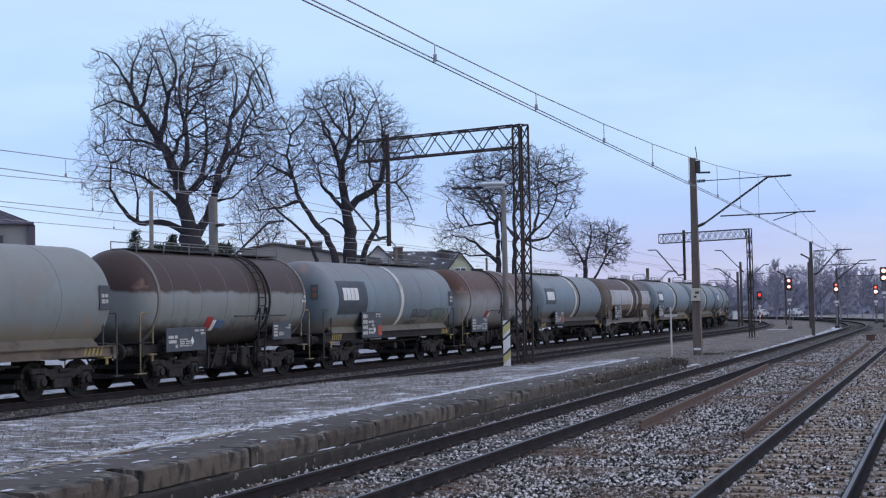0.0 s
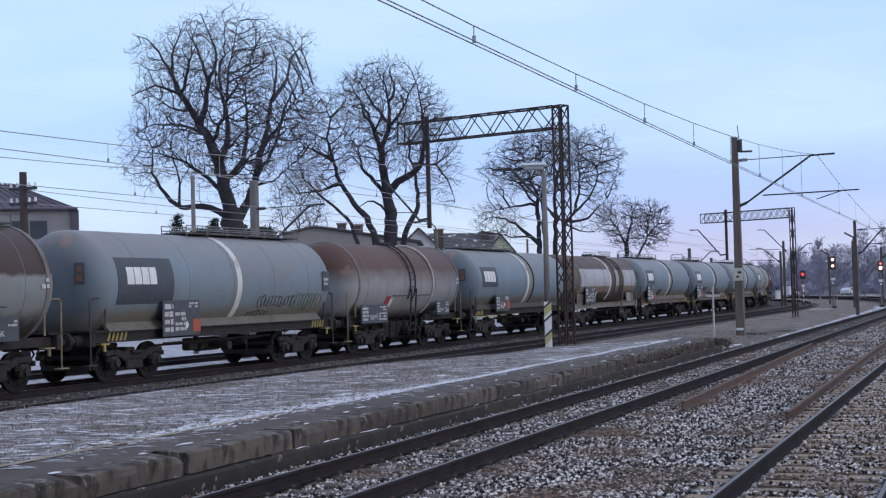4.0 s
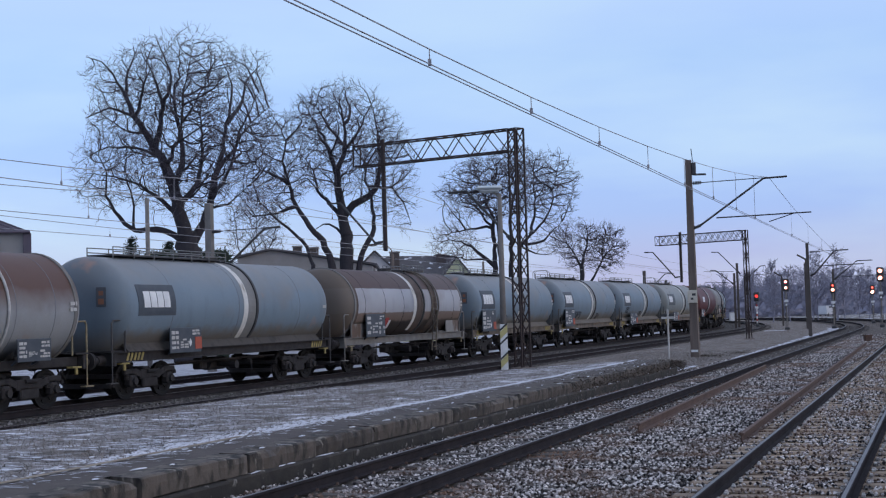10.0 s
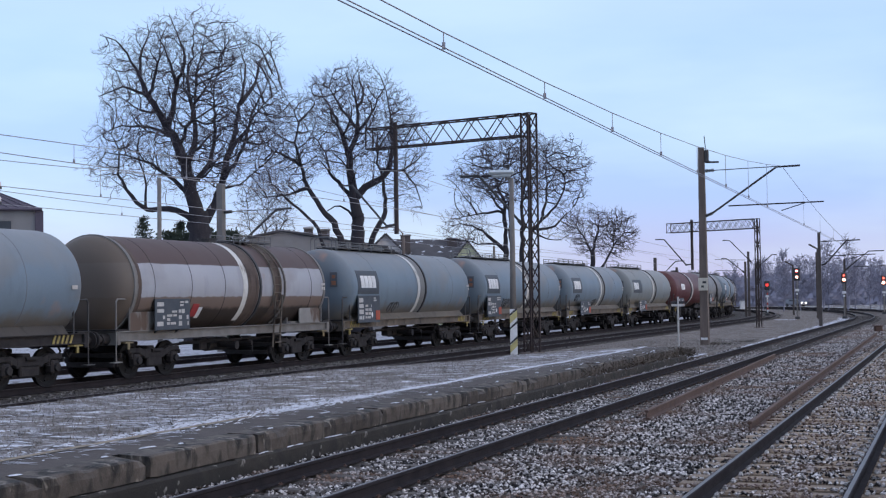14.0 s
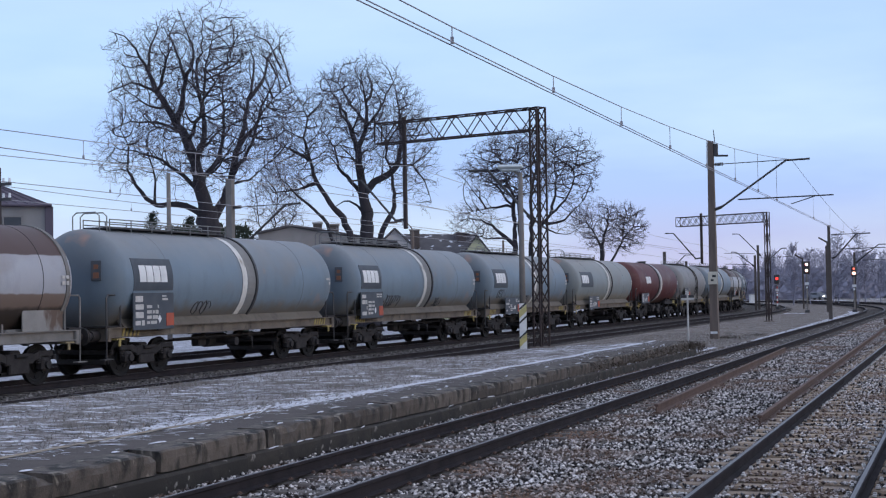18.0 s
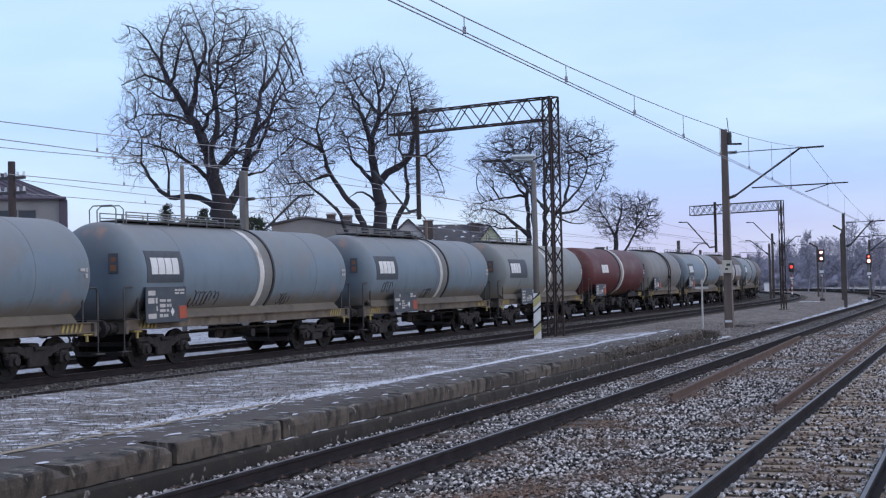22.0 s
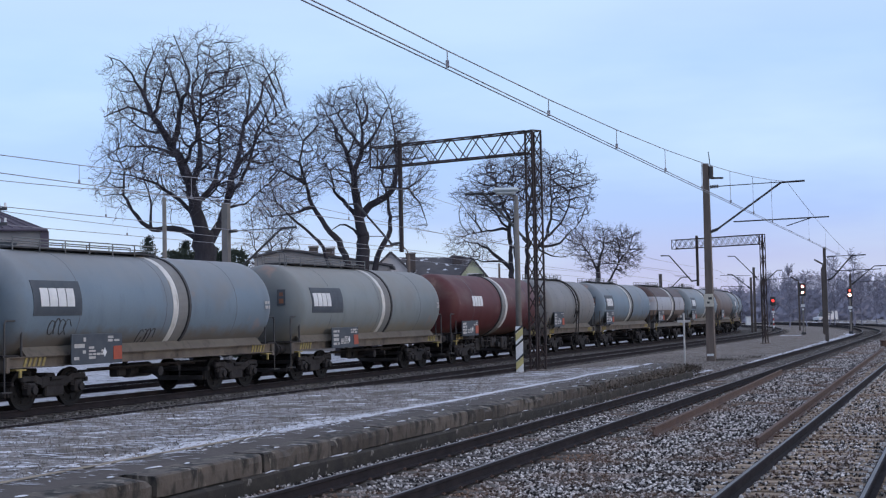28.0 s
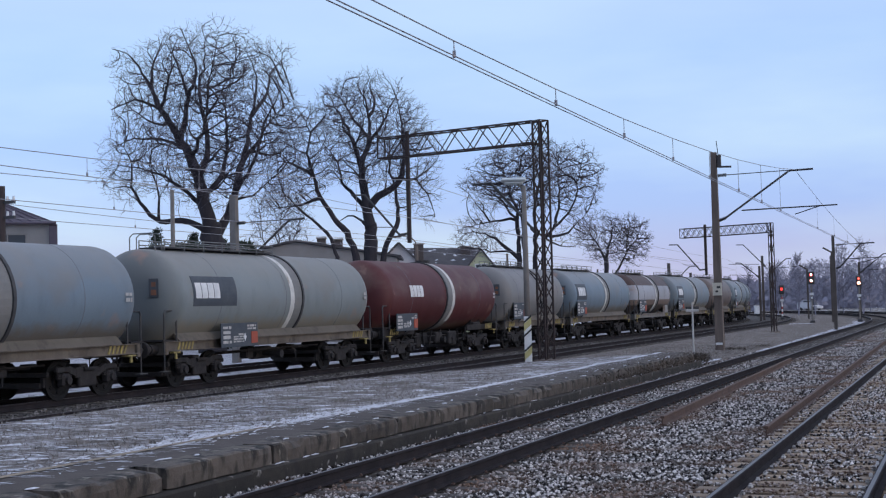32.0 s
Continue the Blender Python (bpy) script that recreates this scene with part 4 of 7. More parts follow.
def side_frame_mesh():
    g = Geo()
    for y in (-1.0,):
        g.box((0, y, 0.62), (1.0, 0.12, 0.26), bevel=0.03)
        g.box((0, y, 0.42), (0.70, 0.12, 0.30), bevel=0.03)
        g.bar((-0.5, y + 0.1, 0.30), (0.5, y + 0.1, 0.34), 0.05, 0.05)
        for sx in (-1, 1):
            g.bar((sx * 0.45, y, 0.62), (sx * 0.78, y, 0.74), 0.11, 0.16)
            g.box((sx * 0.95, y, 0.72), (0.56, 0.13, 0.14), bevel=0.03)
            g.box((sx * 0.9, y, 0.47), (0.30, 0.24, 0.32), bevel=0.05)
            g.tube([(sx * 0.9, y - 0.19, 0.46), (sx * 0.9, y - 0.10, 0.46)], 0.10, 10)
            for dx in (-0.2, 0.2):
                for k in range(4):
                    g.tube([(sx * 0.9 + dx, y, 0.50 + k * 0.05), (sx * 0.9 + dx, y, 0.53 + k * 0.05)], 0.07, 8)
        g.tube([(-0.2, y - 0.08, 0.70), (0.2, y - 0.08, 0.70)], 0.05, 8)
    return g


def bogie_meshes():
    near, far = side_frame_mesh(), side_frame_mesh()
    far.v = [(x, -y, z) for x, y, z in far.v]
    far.f = [tuple(reversed(f)) for f in far.f]
    bol = Geo().box((0, 0, 0.72), (0.36, 1.9, 0.22), bevel=0.04).box((0, 0, 0.88), (0.5, 0.7, 0.12), bevel=0.03)
    for sx in (-1, 1):
        bol.box((sx * 1.42, 0, 0.62), (0.1, 1.9, 0.12), bevel=0.02)
        for sy in (-1, 1):
            bol.box((sx * 1.39, sy * 0.76, 0.45), (0.07, 0.12, 0.3), bevel=0.02)
            bol.box((sx * 0.40, sy * 0.76, 0.45), (0.08, 0.12, 0.34), bevel=0.02)
        bol.box((sx * 0.36, 0, 0.34), (0.14, 1.5, 0.18), bevel=0.03)
        bol.box((sx * 1.44, 0, 0.36), (0.08, 1.5, 0.14), bevel=0.02)
    return near.mesh("side_frame", M_BOGIE), far.mesh("side_frame", M_BOGIE), bol.mesh("bolster", M_BOGIE)


SIDE_N, SIDE_F, BOLSTER = bogie_meshes()
BUFFER_HEAD = Geo().turned([(0.0, 0.001), (0.0, 0.21), (0.02, 0.225), (0.05, 0.225), (0.06, 0.12), (0.06, 0.001)], 20).mesh("buffer_head", M_BOGIE)
BUFFER_SHANK = Geo().turned([(0.0, 0.001), (0.0, 0.09), (0.32, 0.09), (0.32, 0.125), (0.58, 0.14), (0.6, 0.16), (0.6, 0.001)], 16).mesh("shank", M_BOGIE)
HOOK = Geo().bar((0, 0, 0), (0.35, 0, 0), 0.06, 0.1).tube([(0.1, 0, 0), (-0.05, 0, -0.05), (-0.2, 0, -0.25), (-0.05, 0, -0.42), (0.05, 0, -0.3)], 0.03, 6).mesh("coupling_hook", M_BOGIE)

SPIN = []
WAGONS = []


def wagon(style, label, front, length, seed):
    """One tank wagon; front is its forward end along the train, x points backwards along the train."""
    r = random.Random(seed)
    st = dict(tank=T_GREY, logo=True, stripe=True, frame=M_DUSTY, walkway=True, ladder=False, boards=1, rim=False, belts=(), rings=3, hand=M_STEEL, radius=1.4, yellow_ends=True, sill=True, emblem=True, hazard=True, step=M_YELLOW)
    st.update(style)
    w = thing("tank_wagon", (0, 0, 0), label, "tank wagon", "tank wagons of the goods train")
    half, R = length / 2, st["radius"]
    th = half - 0.62
    piv = half - 2.6
    # tank
    depth = st.get("depth", 0.62)
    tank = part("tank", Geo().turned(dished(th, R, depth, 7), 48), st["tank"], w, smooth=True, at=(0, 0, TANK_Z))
    body = th - depth
    for i in range(st["rings"]):
        x = -body + 2 * body * (i + 0.5) / st["rings"] + r.uniform(-0.1, 0.1)
        part("weld_seam", Geo().turned([(x - 0.010, R - 0.01), (x - 0.010, R + 0.004), (x + 0.010, R + 0.004), (x + 0.010, R - 0.01)], 48, closed=True), st.get("seam", M_SEAM), tank)
    if st["rim"]:
        for x in (-body - 0.03, body + 0.03):
            part("end_rim", Geo().turned([(x - 0.06, R - 0.03), (x - 0.06, R + 0.025), (x + 0.06, R + 0.025), (x + 0.06, R - 0.03)], 48, closed=True), M_GREYFRAME, tank, "raised pale rim")
    sx = st.get("stripe_x", 0.32)
    if st["stripe"]:
        part("white_band", Geo().arc_plate(R + 0.001, sx - 0.13, sx + 0.13, -1.02, 1.39, 0.006, 24), M_BANDWHITE, tank, "painted white band")
        hx = sx + st.get("hoop_dx", 0.68)
        if st.get("hoop", True):
            part("hoop", Geo().turned([(hx - 0.05, R - 0.01), (hx - 0.05, R + 0.045), (hx + 0.05, R + 0.045), (hx + 0.05, R - 0.01)], 48, closed=True), M_STEEL, tank, "dark steel hoop")
            part("clamp_belt", Geo().turned([(sx + 0.16, R - 0.01), (sx + 0.16, R + 0.003), (hx - 0.06, R + 0.003), (hx - 0.06, R - 0.01)], 48, closed=True), M_BELT, tank, "brown stained belt beside the band")
    for bx0, bx1 in st["belts"]:
        part("brown_belt", Geo().turned([(bx0, R - 0.01), (bx0, R + 0.004), (bx1, R + 0.004), (bx1, R - 0.01)], 48, closed=True), M_RUSTBELT, tank, "dark brown stained belt")
    if st["logo"]:
        lx, lw = st.get("logo_x", -4.62), st.get("logo_w", 1.85)
        host = tank
        if st.get("panel", True):
            host = part("logo_panel", Geo().arc_plate(R, lx - lw / 2, lx + lw / 2, *st.get("panel_z", (-0.24, 0.60))), M_PLACARD, tank, "dark slate panel with a white mark")
        mx = st.get("mark_x", lx)
        for i in range(4):
            x = mx - 0.66 + i * 0.33
            part("white_block", Geo().arc_plate(R + 0.014, x, x + 0.295, -0.02, 0.42, 0.004, 5), M_WHITE, host)
    # graffiti-like smears are faint: a dark sprayed patch
    for k, (gx, gz, gw, gh, gm) in enumerate(st.get("scrawls", ())):
        g2 = Geo()
        n = max(4, int(gw / 0.19))
        for i in range(n):
            cx, kx = gx + gw * (i + 0.5) / n, r.uniform(0.6, 1.5)
            a0, a1 = r.uniform(0, 6.28), r.uniform(3.2, 6.6)
            pts = []
            for j in range(9):
                q = a0 + a1 * j / 8
                px = cx + gw / n * 0.62 * math.cos(q) * (1 if j % 3 else kx)
                pz = max(-1.25, gz + gh * 0.5 * math.sin(q * 1.0) + r.uniform(-0.04, 0.04))
                pts.append((px, -math.sqrt(R * R - pz * pz) - 0.004, pz))
            g2.tube(pts, r.uniform(0.010, 0.020), 5)
        part("sprayed_scrawl", g2, gm, tank, "sprayed scrawl")
    if st["emblem"]:
        a = 0.9
        plate = Geo().box((-th + 0.02, -0.85, 0.28), (0.02, 0.27, 0.52), bevel=0.005, rz=0.32)
        part("emblem_plate", plate, M_PLACARD, tank, "small dark plate with orange signs")
        for z, q in ((0.16, 0.15), (0.38, 0.12)):
            part("orange_sign", Geo().box((-th + 0.02 - 0.014, -0.85 - 0.005, z), (0.012, q, q), rz=0.32), M_FADED, tank)
    # under-frame
    if st["sill"]:
        for y in (-1.12, 1.12):
            g2 = Geo().box((0, y, 1.13), (2 * half - 1.3, 0.07, 0.26)).box((0, y - 0.05 * (1 if y < 0 else -1), 1.25), (2 * half - 1.3, 0.16, 0.025)).box((0, y - 0.05 * (1 if y < 0 else -1), 1.01), (2 * half - 1.3, 0.16, 0.025))
            part("sole_bar", g2, st["frame"], w)
            if not st.get("cradle", True):
                for ex in (-1, 1):
                    part("end_saddle", Geo().box((ex * (th - 1.3), y * 1.045, 1.57), (1.5, 0.05, 0.64), bevel=0.02).box((ex * (th - 1.3), y * 0.85, 1.45), (0.1, 0.3, 0.5)), M_SPLASH, w, "pale splashed saddle plate")
                continue
            q = 1 if y > 0 else -1
            g2 = Geo()
            k0, k1 = -th + 0.72, th - 0.72
            zt = TANK_Z - 0.97
            yt = math.sqrt(R * R - 0.97 ** 2)
            g2.add([(k0, q * 1.21, 1.265), (k1, q * 1.21, 1.265), (k1, q * (yt + 0.012), zt), (k0, q * (yt + 0.012), zt), (k0, q * 1.10, 1.265), (k1, q * 1.10, 1.265), (k1, q * (yt - 0.06), zt - 0.02), (k0, q * (yt - 0.06), zt - 0.02)],
                   [(0, 1, 2, 3), (7, 6, 5, 4), (3, 2, 6, 7), (0, 4, 5, 1), (0, 3, 7, 4), (1, 5, 6, 2)])
            part("cradle_plate", g2, st.get("skirt", M_SKIRT), w, "dusty cradle plate")
    else:
        for sx2 in (-1, 1):
            for y in (-1.0, 1.0):
                part("sole_bar", Geo().box((sx2 * (half - 2.2), y, 1.10), (3.3, 0.12, 0.24), bevel=0.02), M_BOGIE, w)
    for sx2 in (-1, 1):
        part("headstock", Geo().box((sx2 * (half - 0.66), 0, 1.08), (0.14, 2.5, 0.36), bevel=0.02), M_BOGIE if not st["sill"] else st["frame"], w)
        saddle = Geo().box((sx2 * piv, 0, 1.15), (0.9, 2.1, 0.35), bevel=0.05)
        for y in (-0.95, 0.95):
            saddle.bar((sx2 * piv - 0.5, y * 0.8, 1.25), (sx2 * piv - 0.5, y * 0.8, 1.6), 0.06, 0.4).bar((sx2 * piv + 0.5, y * 0.8, 1.25), (sx2 * piv + 0.5, y * 0.8, 1.6), 0.06, 0.4)
        part("saddle", saddle, st["frame"], w)
        for y in (-0.875, 0.875):
            m = Matrix.Translation((sx2 * half, y, 1.06)) @ (Matrix.Identity(4) if sx2 < 0 else Matrix.Rotation(math.pi, 4, "Z"))
            bf = part("buffer", BUFFER_SHANK, None, w, at=m)
            part("buffer_head", BUFFER_HEAD, None, bf)
        part("coupling_hook", HOOK, None, w, at=Matrix.Translation((sx2 * (half - 0.25), 0, 1.03)) @ (Matrix.Identity(4) if sx2 < 0 else Matrix.Rotation(math.pi, 4, "Z")))
        # end platform, hand rails
        part("end_platform", Geo().box((sx2 * (half - 0.75), 0, 1.29), (0.55, 2.5, 0.04)), M_BOGIE, w)
        for y in (-1.22, 1.22):
            hr = Geo()
            x0, x1 = sx2 * (half - 0.55), sx2 * (half - 1.15)
            hr.tube([(x0, y, 1.0), (x0, y, 2.02), (x0 - sx2 * 0.06, y, 2.10), (x1, y, 2.10), (x1, y, 1.25)], 0.028, 6)
            hr.tube([(x0, y, 0.45), (x0, y, 1.0)], 0.02, 6).bar((x0 - 0.18, y, 0.46), (x0 + 0.18, y, 0.46), 0.16, 0.03)
            part("hand_rail", hr, st["hand"], w)
        if st["yellow_ends"]:
            g2 = Geo()
            for k in range(5):
                g2.bar((sx2 * (half - 1.6) + 0.17 * k - 0.3, -1.175, 1.02), (sx2 * (half - 1.6) + 0.17 * k - 0.2, -1.175, 1.24), 0.012, 0.08)
            part("warning_stripe", g2, M_YELLOW, w, "yellow warning stripes")
        part("step", Geo().box((sx2 * (half - 1.05), -1.2, 0.96), (0.34, 0.2, 0.04)).box((sx2 * (half - 1.05), -1.26, 0.86), (0.08, 0.04, 0.16)), st["step"], w, "faded step bracket")
        # bogie
        bg = new("bogie")
        bg.parent = w
        bg.matrix_basis = Matrix.Translation((sx2 * piv, 0, 0))
        part("side_frame", SIDE_N, None, bg)
        part("side_frame", SIDE_F, None, bg)
        part("bolster", BOLSTER, None, bg)
        for ax in (-0.9, 0.9):
            ws = part("wheelset", WHEELSET, None, bg, at=(ax, 0, 0.46))
            SPIN.append((ws, ax))
    # brake gear and pipes under the tank
    if not st["sill"]:
        for k in range(5):
            x = -piv + 1.7 + (2 * piv - 3.4) * (k + 0.5) / 5 + r.uniform(-0.1, 0.1)
            sz = (r.uniform(0.45, 0.8), r.uniform(0.4, 0.7), r.uniform(0.4, 0.62))
            part("equipment_box", Geo().box((x, r.uniform(-0.75, -0.35), 1.0 - sz[2] / 2), sz, bevel=0.05), M_BOGIE, w)
        gear = Geo().box((0, 0.3, 0.92), (2 * piv - 1.6, 0.5, 0.32), bevel=0.03)
        for k in range(7):
            x = -piv + 1.3 + (2 * piv - 2.6) * k / 6
            gear.bar((x, -0.98, 1.1), (x + r.uniform(-0.3, 0.3), -0.9, r.uniform(0.4, 0.62)), 0.06, 0.06)
            gear.bar((x, -0.8, 0.62), (x + 0.9, -0.8, r.uniform(0.55, 0.7)), 0.07, 0.07)
        part("centre_sill", gear, M_BOGIE, w)
    g2 = Geo().tube([(-piv + 1.6, -0.55, 0.80), (piv - 1.6, -0.55, 0.80)], 0.035, 6).tube([(-piv + 1.5, -0.9, 0.86), (piv - 1.5, -0.9, 0.86)], 0.025, 6)
    g2.tube([(-0.35, -0.3, 0.72), (0.75, -0.3, 0.72)], 0.2, 12).box((-0.9, -0.45, 0.75), (0.4, 0.3, 0.35), bevel=0.04).tube([(1.1, -0.2, 0.68), (1.1, -1.1, 0.72)], 0.07, 8)
    g2.bar((1.1, -1.1, 0.72), (1.1, -1.1, 0.45), 0.03, 0.03).box((1.5, -0.7, 0.78), (0.25, 0.25, 0.3), bevel=0.03)
    part("brake_gear", g2, M_BOGIE, w)
    part("outlet_pipe", Geo().tube([(0.1, 0, 1.1), (0.1, 0, 0.75), (0.1, -0.95, 0.68)], 0.09, 10).tube([(0.1, -0.95, 0.68), (0.1, -1.15, 0.68)], 0.13, 10), M_BOGIE, w)
    # data boards
    bx = st.get("board_x", -body + 0.95)
    bw, bz0, bz1 = st.get("board", (1.75, 1.36, 2.12))
    boards = [(bx, bw, bz0, bz1)]
    if st["boards"] > 1:
        boards.append((st.get("board2_x", half - 2.9), 1.25, 1.18, 1.72))
    for i, (x, wd, z0, z1) in enumerate(boards):
        board = part("data_board", Geo().box((x, -R - 0.02, (z0 + z1) / 2), (wd, 0.03, z1 - z0), bevel=0.006).bar((x - wd * 0.3, -R + 0.01, z0 + 0.1), (x - wd * 0.3, -1.05, 1.1), 0.05, 0.05).bar((x + wd * 0.3, -R + 0.01, z0 + 0.1), (x + wd * 0.3, -1.05, 1.1), 0.05, 0.05), M_PLACARD, w, "slate data board")
        g2 = Geo()
        bars(g2, x - wd * 0.46, x - wd * 0.22, z0 + 0.08, z1 - 0.06, -R - 0.037, 4, 1.1, seed * 3 + i, 0.92)
        bars(g2, x - wd * 0.18, x + wd * 0.12, z0 + 0.12, z1 - 0.3, -R - 0.037, 4, 2.2, seed * 5 + i)
        bars(g2, x + wd * 0.20, x + wd * 0.46, z1 - 0.22, z1 - 0.05, -R - 0.037, 2, 2.0, seed * 7 + i)
        tagged(part("lettering", g2, M_BEIGEWHITE, board), kind="stuff")
        if not st["hazard"]:
            g3 = Geo()
            bars(g3, x + wd * 0.16, x + wd * 0.46, z0 + 0.08, z1 - 0.26, -R - 0.037, 3, 2.4, seed * 9 + i, 0.7)
            tagged(part("lettering", g3, M_BEIGEWHITE, board), kind="stuff")
        if i == 0 and st["hazard"]:
            d = 0.12
            dia = Geo()
            xx, zz = x + wd * 0.14, z0 + 0.28
            dia.add([(xx - d * 0.7, -R - 0.04, zz), (xx, -R - 0.04, zz - d), (xx + d * 0.7, -R - 0.04, zz), (xx, -R - 0.04, zz + d),
                     (xx - d * 0.7, -R - 0.036, zz), (xx, -R - 0.036, zz - d), (xx + d * 0.7, -R - 0.036, zz), (xx, -R - 0.036, zz + d)],
                    [(0, 1, 2, 3), (7, 6, 5, 4), (0, 4, 5, 1), (1, 5, 6, 2), (2, 6, 7, 3), (3, 7, 4, 0)])
            part("hazard_diamond", dia, M_WHITE, board, "white hazard diamond")
            if st["hazard"] is True:
                part("hazard_plate", Geo().box((x + wd * 0.40, -R - 0.042, z0 + 0.26), (0.36, 0.012, 0.34)), M_ORANGE, board, "orange hazard plate")
    if st.get("placard"):
        px = st["placard"]
        part("red_placard", Geo().arc_plate(R + 0.003, px, px + 0.34, -0.86, -0.50, 0.012, 5), M_REDP, tank, "faded red and white placard")
        if px > -2.0:
            part("blue_placard", Geo().arc_plate(R + 0.003, px + 0.62, px + 1.05, -0.84, -0.60, 0.012, 5), M_BLUEP, tank, "faded blue placard")
        part("white_placard", Geo().arc_plate(R + 0.003, px + 0.36, px + 0.56, -0.90, -0.60, 0.012, 5), M_WHITE, tank)
    # writing at the rear end, on a small board on some
    if st.get("rear_plate"):
        part("rear_plate", Geo().box((body - 0.1, -R - 0.015, 2.5), (0.45, 0.02, 0.62), bevel=0.005), M_PLACARD, w, "small slate plate")
    g2 = Geo()
    bars(g2, body - 0.25, body + 0.05, 2.33, 2.62, -R - 0.03, 2, 1.5, seed)
    tagged(part("lettering", g2, M_BEIGEWHITE, w), kind="stuff")
    # top walkway, manhole and rails
    if st["walkway"]:
        x0, x1 = st.get("walk", (-body + 0.6, sx + 0.5))
        z = TANK_Z + R
        part("walkway", Geo().box(((x0 + x1) / 2, 0, z + 0.05), (x1 - x0, 0.8, 0.04)), M_STEEL, w, "dark grating walkway")
        g2 = Geo()
        for k in range(7):
            x = x0 + (x1 - x0) * k / 6
            for y in (-0.42, 0.42):
                g2.tube([(x, y, z - 0.08), (x, y, z + 0.27)], 0.018, 5)
        for y in (-0.42, 0.42):
            for dz in ((0.14, 0.27) if st["sill"] else (0.27,)):
                g2.tube([(x0, y, z + dz), (x1, y, z + dz)], 0.016, 5)
        for x in (x0 - 0.45, x0 - 0.12) if st.get("hoops") else ():
            g2.tube([(x, -0.42, z - 0.18), (x, -0.42, z + 0.34), (x, -0.30, z + 0.44), (x, 0.30, z + 0.44), (x, 0.42, z + 0.34), (x, 0.42, z - 0.18)], 0.018, 5)
        part("walkway_rail", g2, M_RAILING, w)
    g2 = Geo()
    zc = TANK_Z + R - 0.03
    g2.tube([(sx + 0.1, 0.0, zc), (sx + 0.1, 0.0, zc + 0.12)], 0.28, 14).tube([(sx + 0.1, 0, zc + 0.12), (sx + 0.1, 0, zc + 0.15)], 0.32, 14)
    part("manhole", g2, M_STEEL, w)
    if st["ladder"]:
        lx = st.get("ladder_x", 0.3)
        g2 = Geo()
        for dx in (-0.22, 0.22):
            pts = []
            for k in range(10):
                a = radians(78 - k * 11.5)
                pts.append((lx + dx, -(R + 0.07) * math.cos(a), TANK_Z + (R + 0.07) * math.sin(a)))
            pts.append((lx + dx, -R - 0.10, 2.2))
            pts.append((lx + dx, -R + 0.02, 0.55))
            g2.tube(pts, 0.028, 6)
        for k in range(14):
            z = 0.7 + k * 0.26
            h = z - TANK_Z
            y = -R - 0.06 if h < 0 else -math.sqrt(max(0.05, (R + 0.07) ** 2 - h * h))
            g2.tube([(lx - 0.22, y, z), (lx + 0.22, y, z)], 0.016, 5)
        if not st["sill"]:
            zr = TANK_Z - 0.50
            part("side_rail", Geo().tube([(lx - 1.7, -R - 0.02, zr), (lx - 1.68, -R - 0.09, zr), (lx + 1.5, -R - 0.09, zr), (lx + 1.52, -R - 0.02, zr)], 0.022, 6), M_STEEL, w, "thin dark side rail")
        part("ladder", g2, st.get("ladder_mat", M_BOGIE), w, "narrow steel side ladder")
        hoop = [(lx + st.get("pipe_dx", 0.55), -(R + 0.04) * math.cos(radians(a)), TANK_Z + (R + 0.04) * math.sin(radians(a))) for a in range(-55, 96, 10)]
        part("vent_pipe", Geo().tube(hoop, 0.035, 7), st.get("pipe_mat", M_PALE), w, "curved vent pipe over the tank")
    WAGONS.append((w, front + half, piv))
    return w


wagon(dict(tank=T_PALE, logo=False, stripe=False, frame=M_DUSTY, rear_plate=True), "pale grey-green tank wagon with a dusty frame", -16.6, 14.1, 11)
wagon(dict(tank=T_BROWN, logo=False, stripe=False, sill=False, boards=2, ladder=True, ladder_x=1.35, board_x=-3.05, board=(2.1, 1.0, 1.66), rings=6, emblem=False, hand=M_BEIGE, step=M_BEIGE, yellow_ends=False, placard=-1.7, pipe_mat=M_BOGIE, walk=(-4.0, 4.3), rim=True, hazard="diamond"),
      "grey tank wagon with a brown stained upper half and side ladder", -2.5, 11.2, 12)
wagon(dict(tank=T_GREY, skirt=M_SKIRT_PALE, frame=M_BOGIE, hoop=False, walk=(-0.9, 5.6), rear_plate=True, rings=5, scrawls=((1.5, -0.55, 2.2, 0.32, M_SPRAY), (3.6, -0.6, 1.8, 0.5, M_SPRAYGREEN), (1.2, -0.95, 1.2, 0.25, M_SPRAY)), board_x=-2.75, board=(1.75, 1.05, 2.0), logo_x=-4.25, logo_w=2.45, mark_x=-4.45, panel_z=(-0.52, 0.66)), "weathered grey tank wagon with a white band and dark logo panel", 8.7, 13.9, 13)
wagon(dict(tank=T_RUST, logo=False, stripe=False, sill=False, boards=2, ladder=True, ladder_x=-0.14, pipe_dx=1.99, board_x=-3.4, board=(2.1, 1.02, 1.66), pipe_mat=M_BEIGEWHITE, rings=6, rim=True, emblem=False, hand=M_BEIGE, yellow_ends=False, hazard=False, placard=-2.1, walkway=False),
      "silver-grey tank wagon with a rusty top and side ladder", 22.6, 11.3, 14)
wagon(dict(tank=T_BLUE, skirt=M_SKIRT_DARK, frame=M_BOGIE, board_x=-3.26, board=(1.65, 1.15, 1.85)), "blue-grey tank wagon with a white band and dark logo panel", 33.9, 14.2, 15)
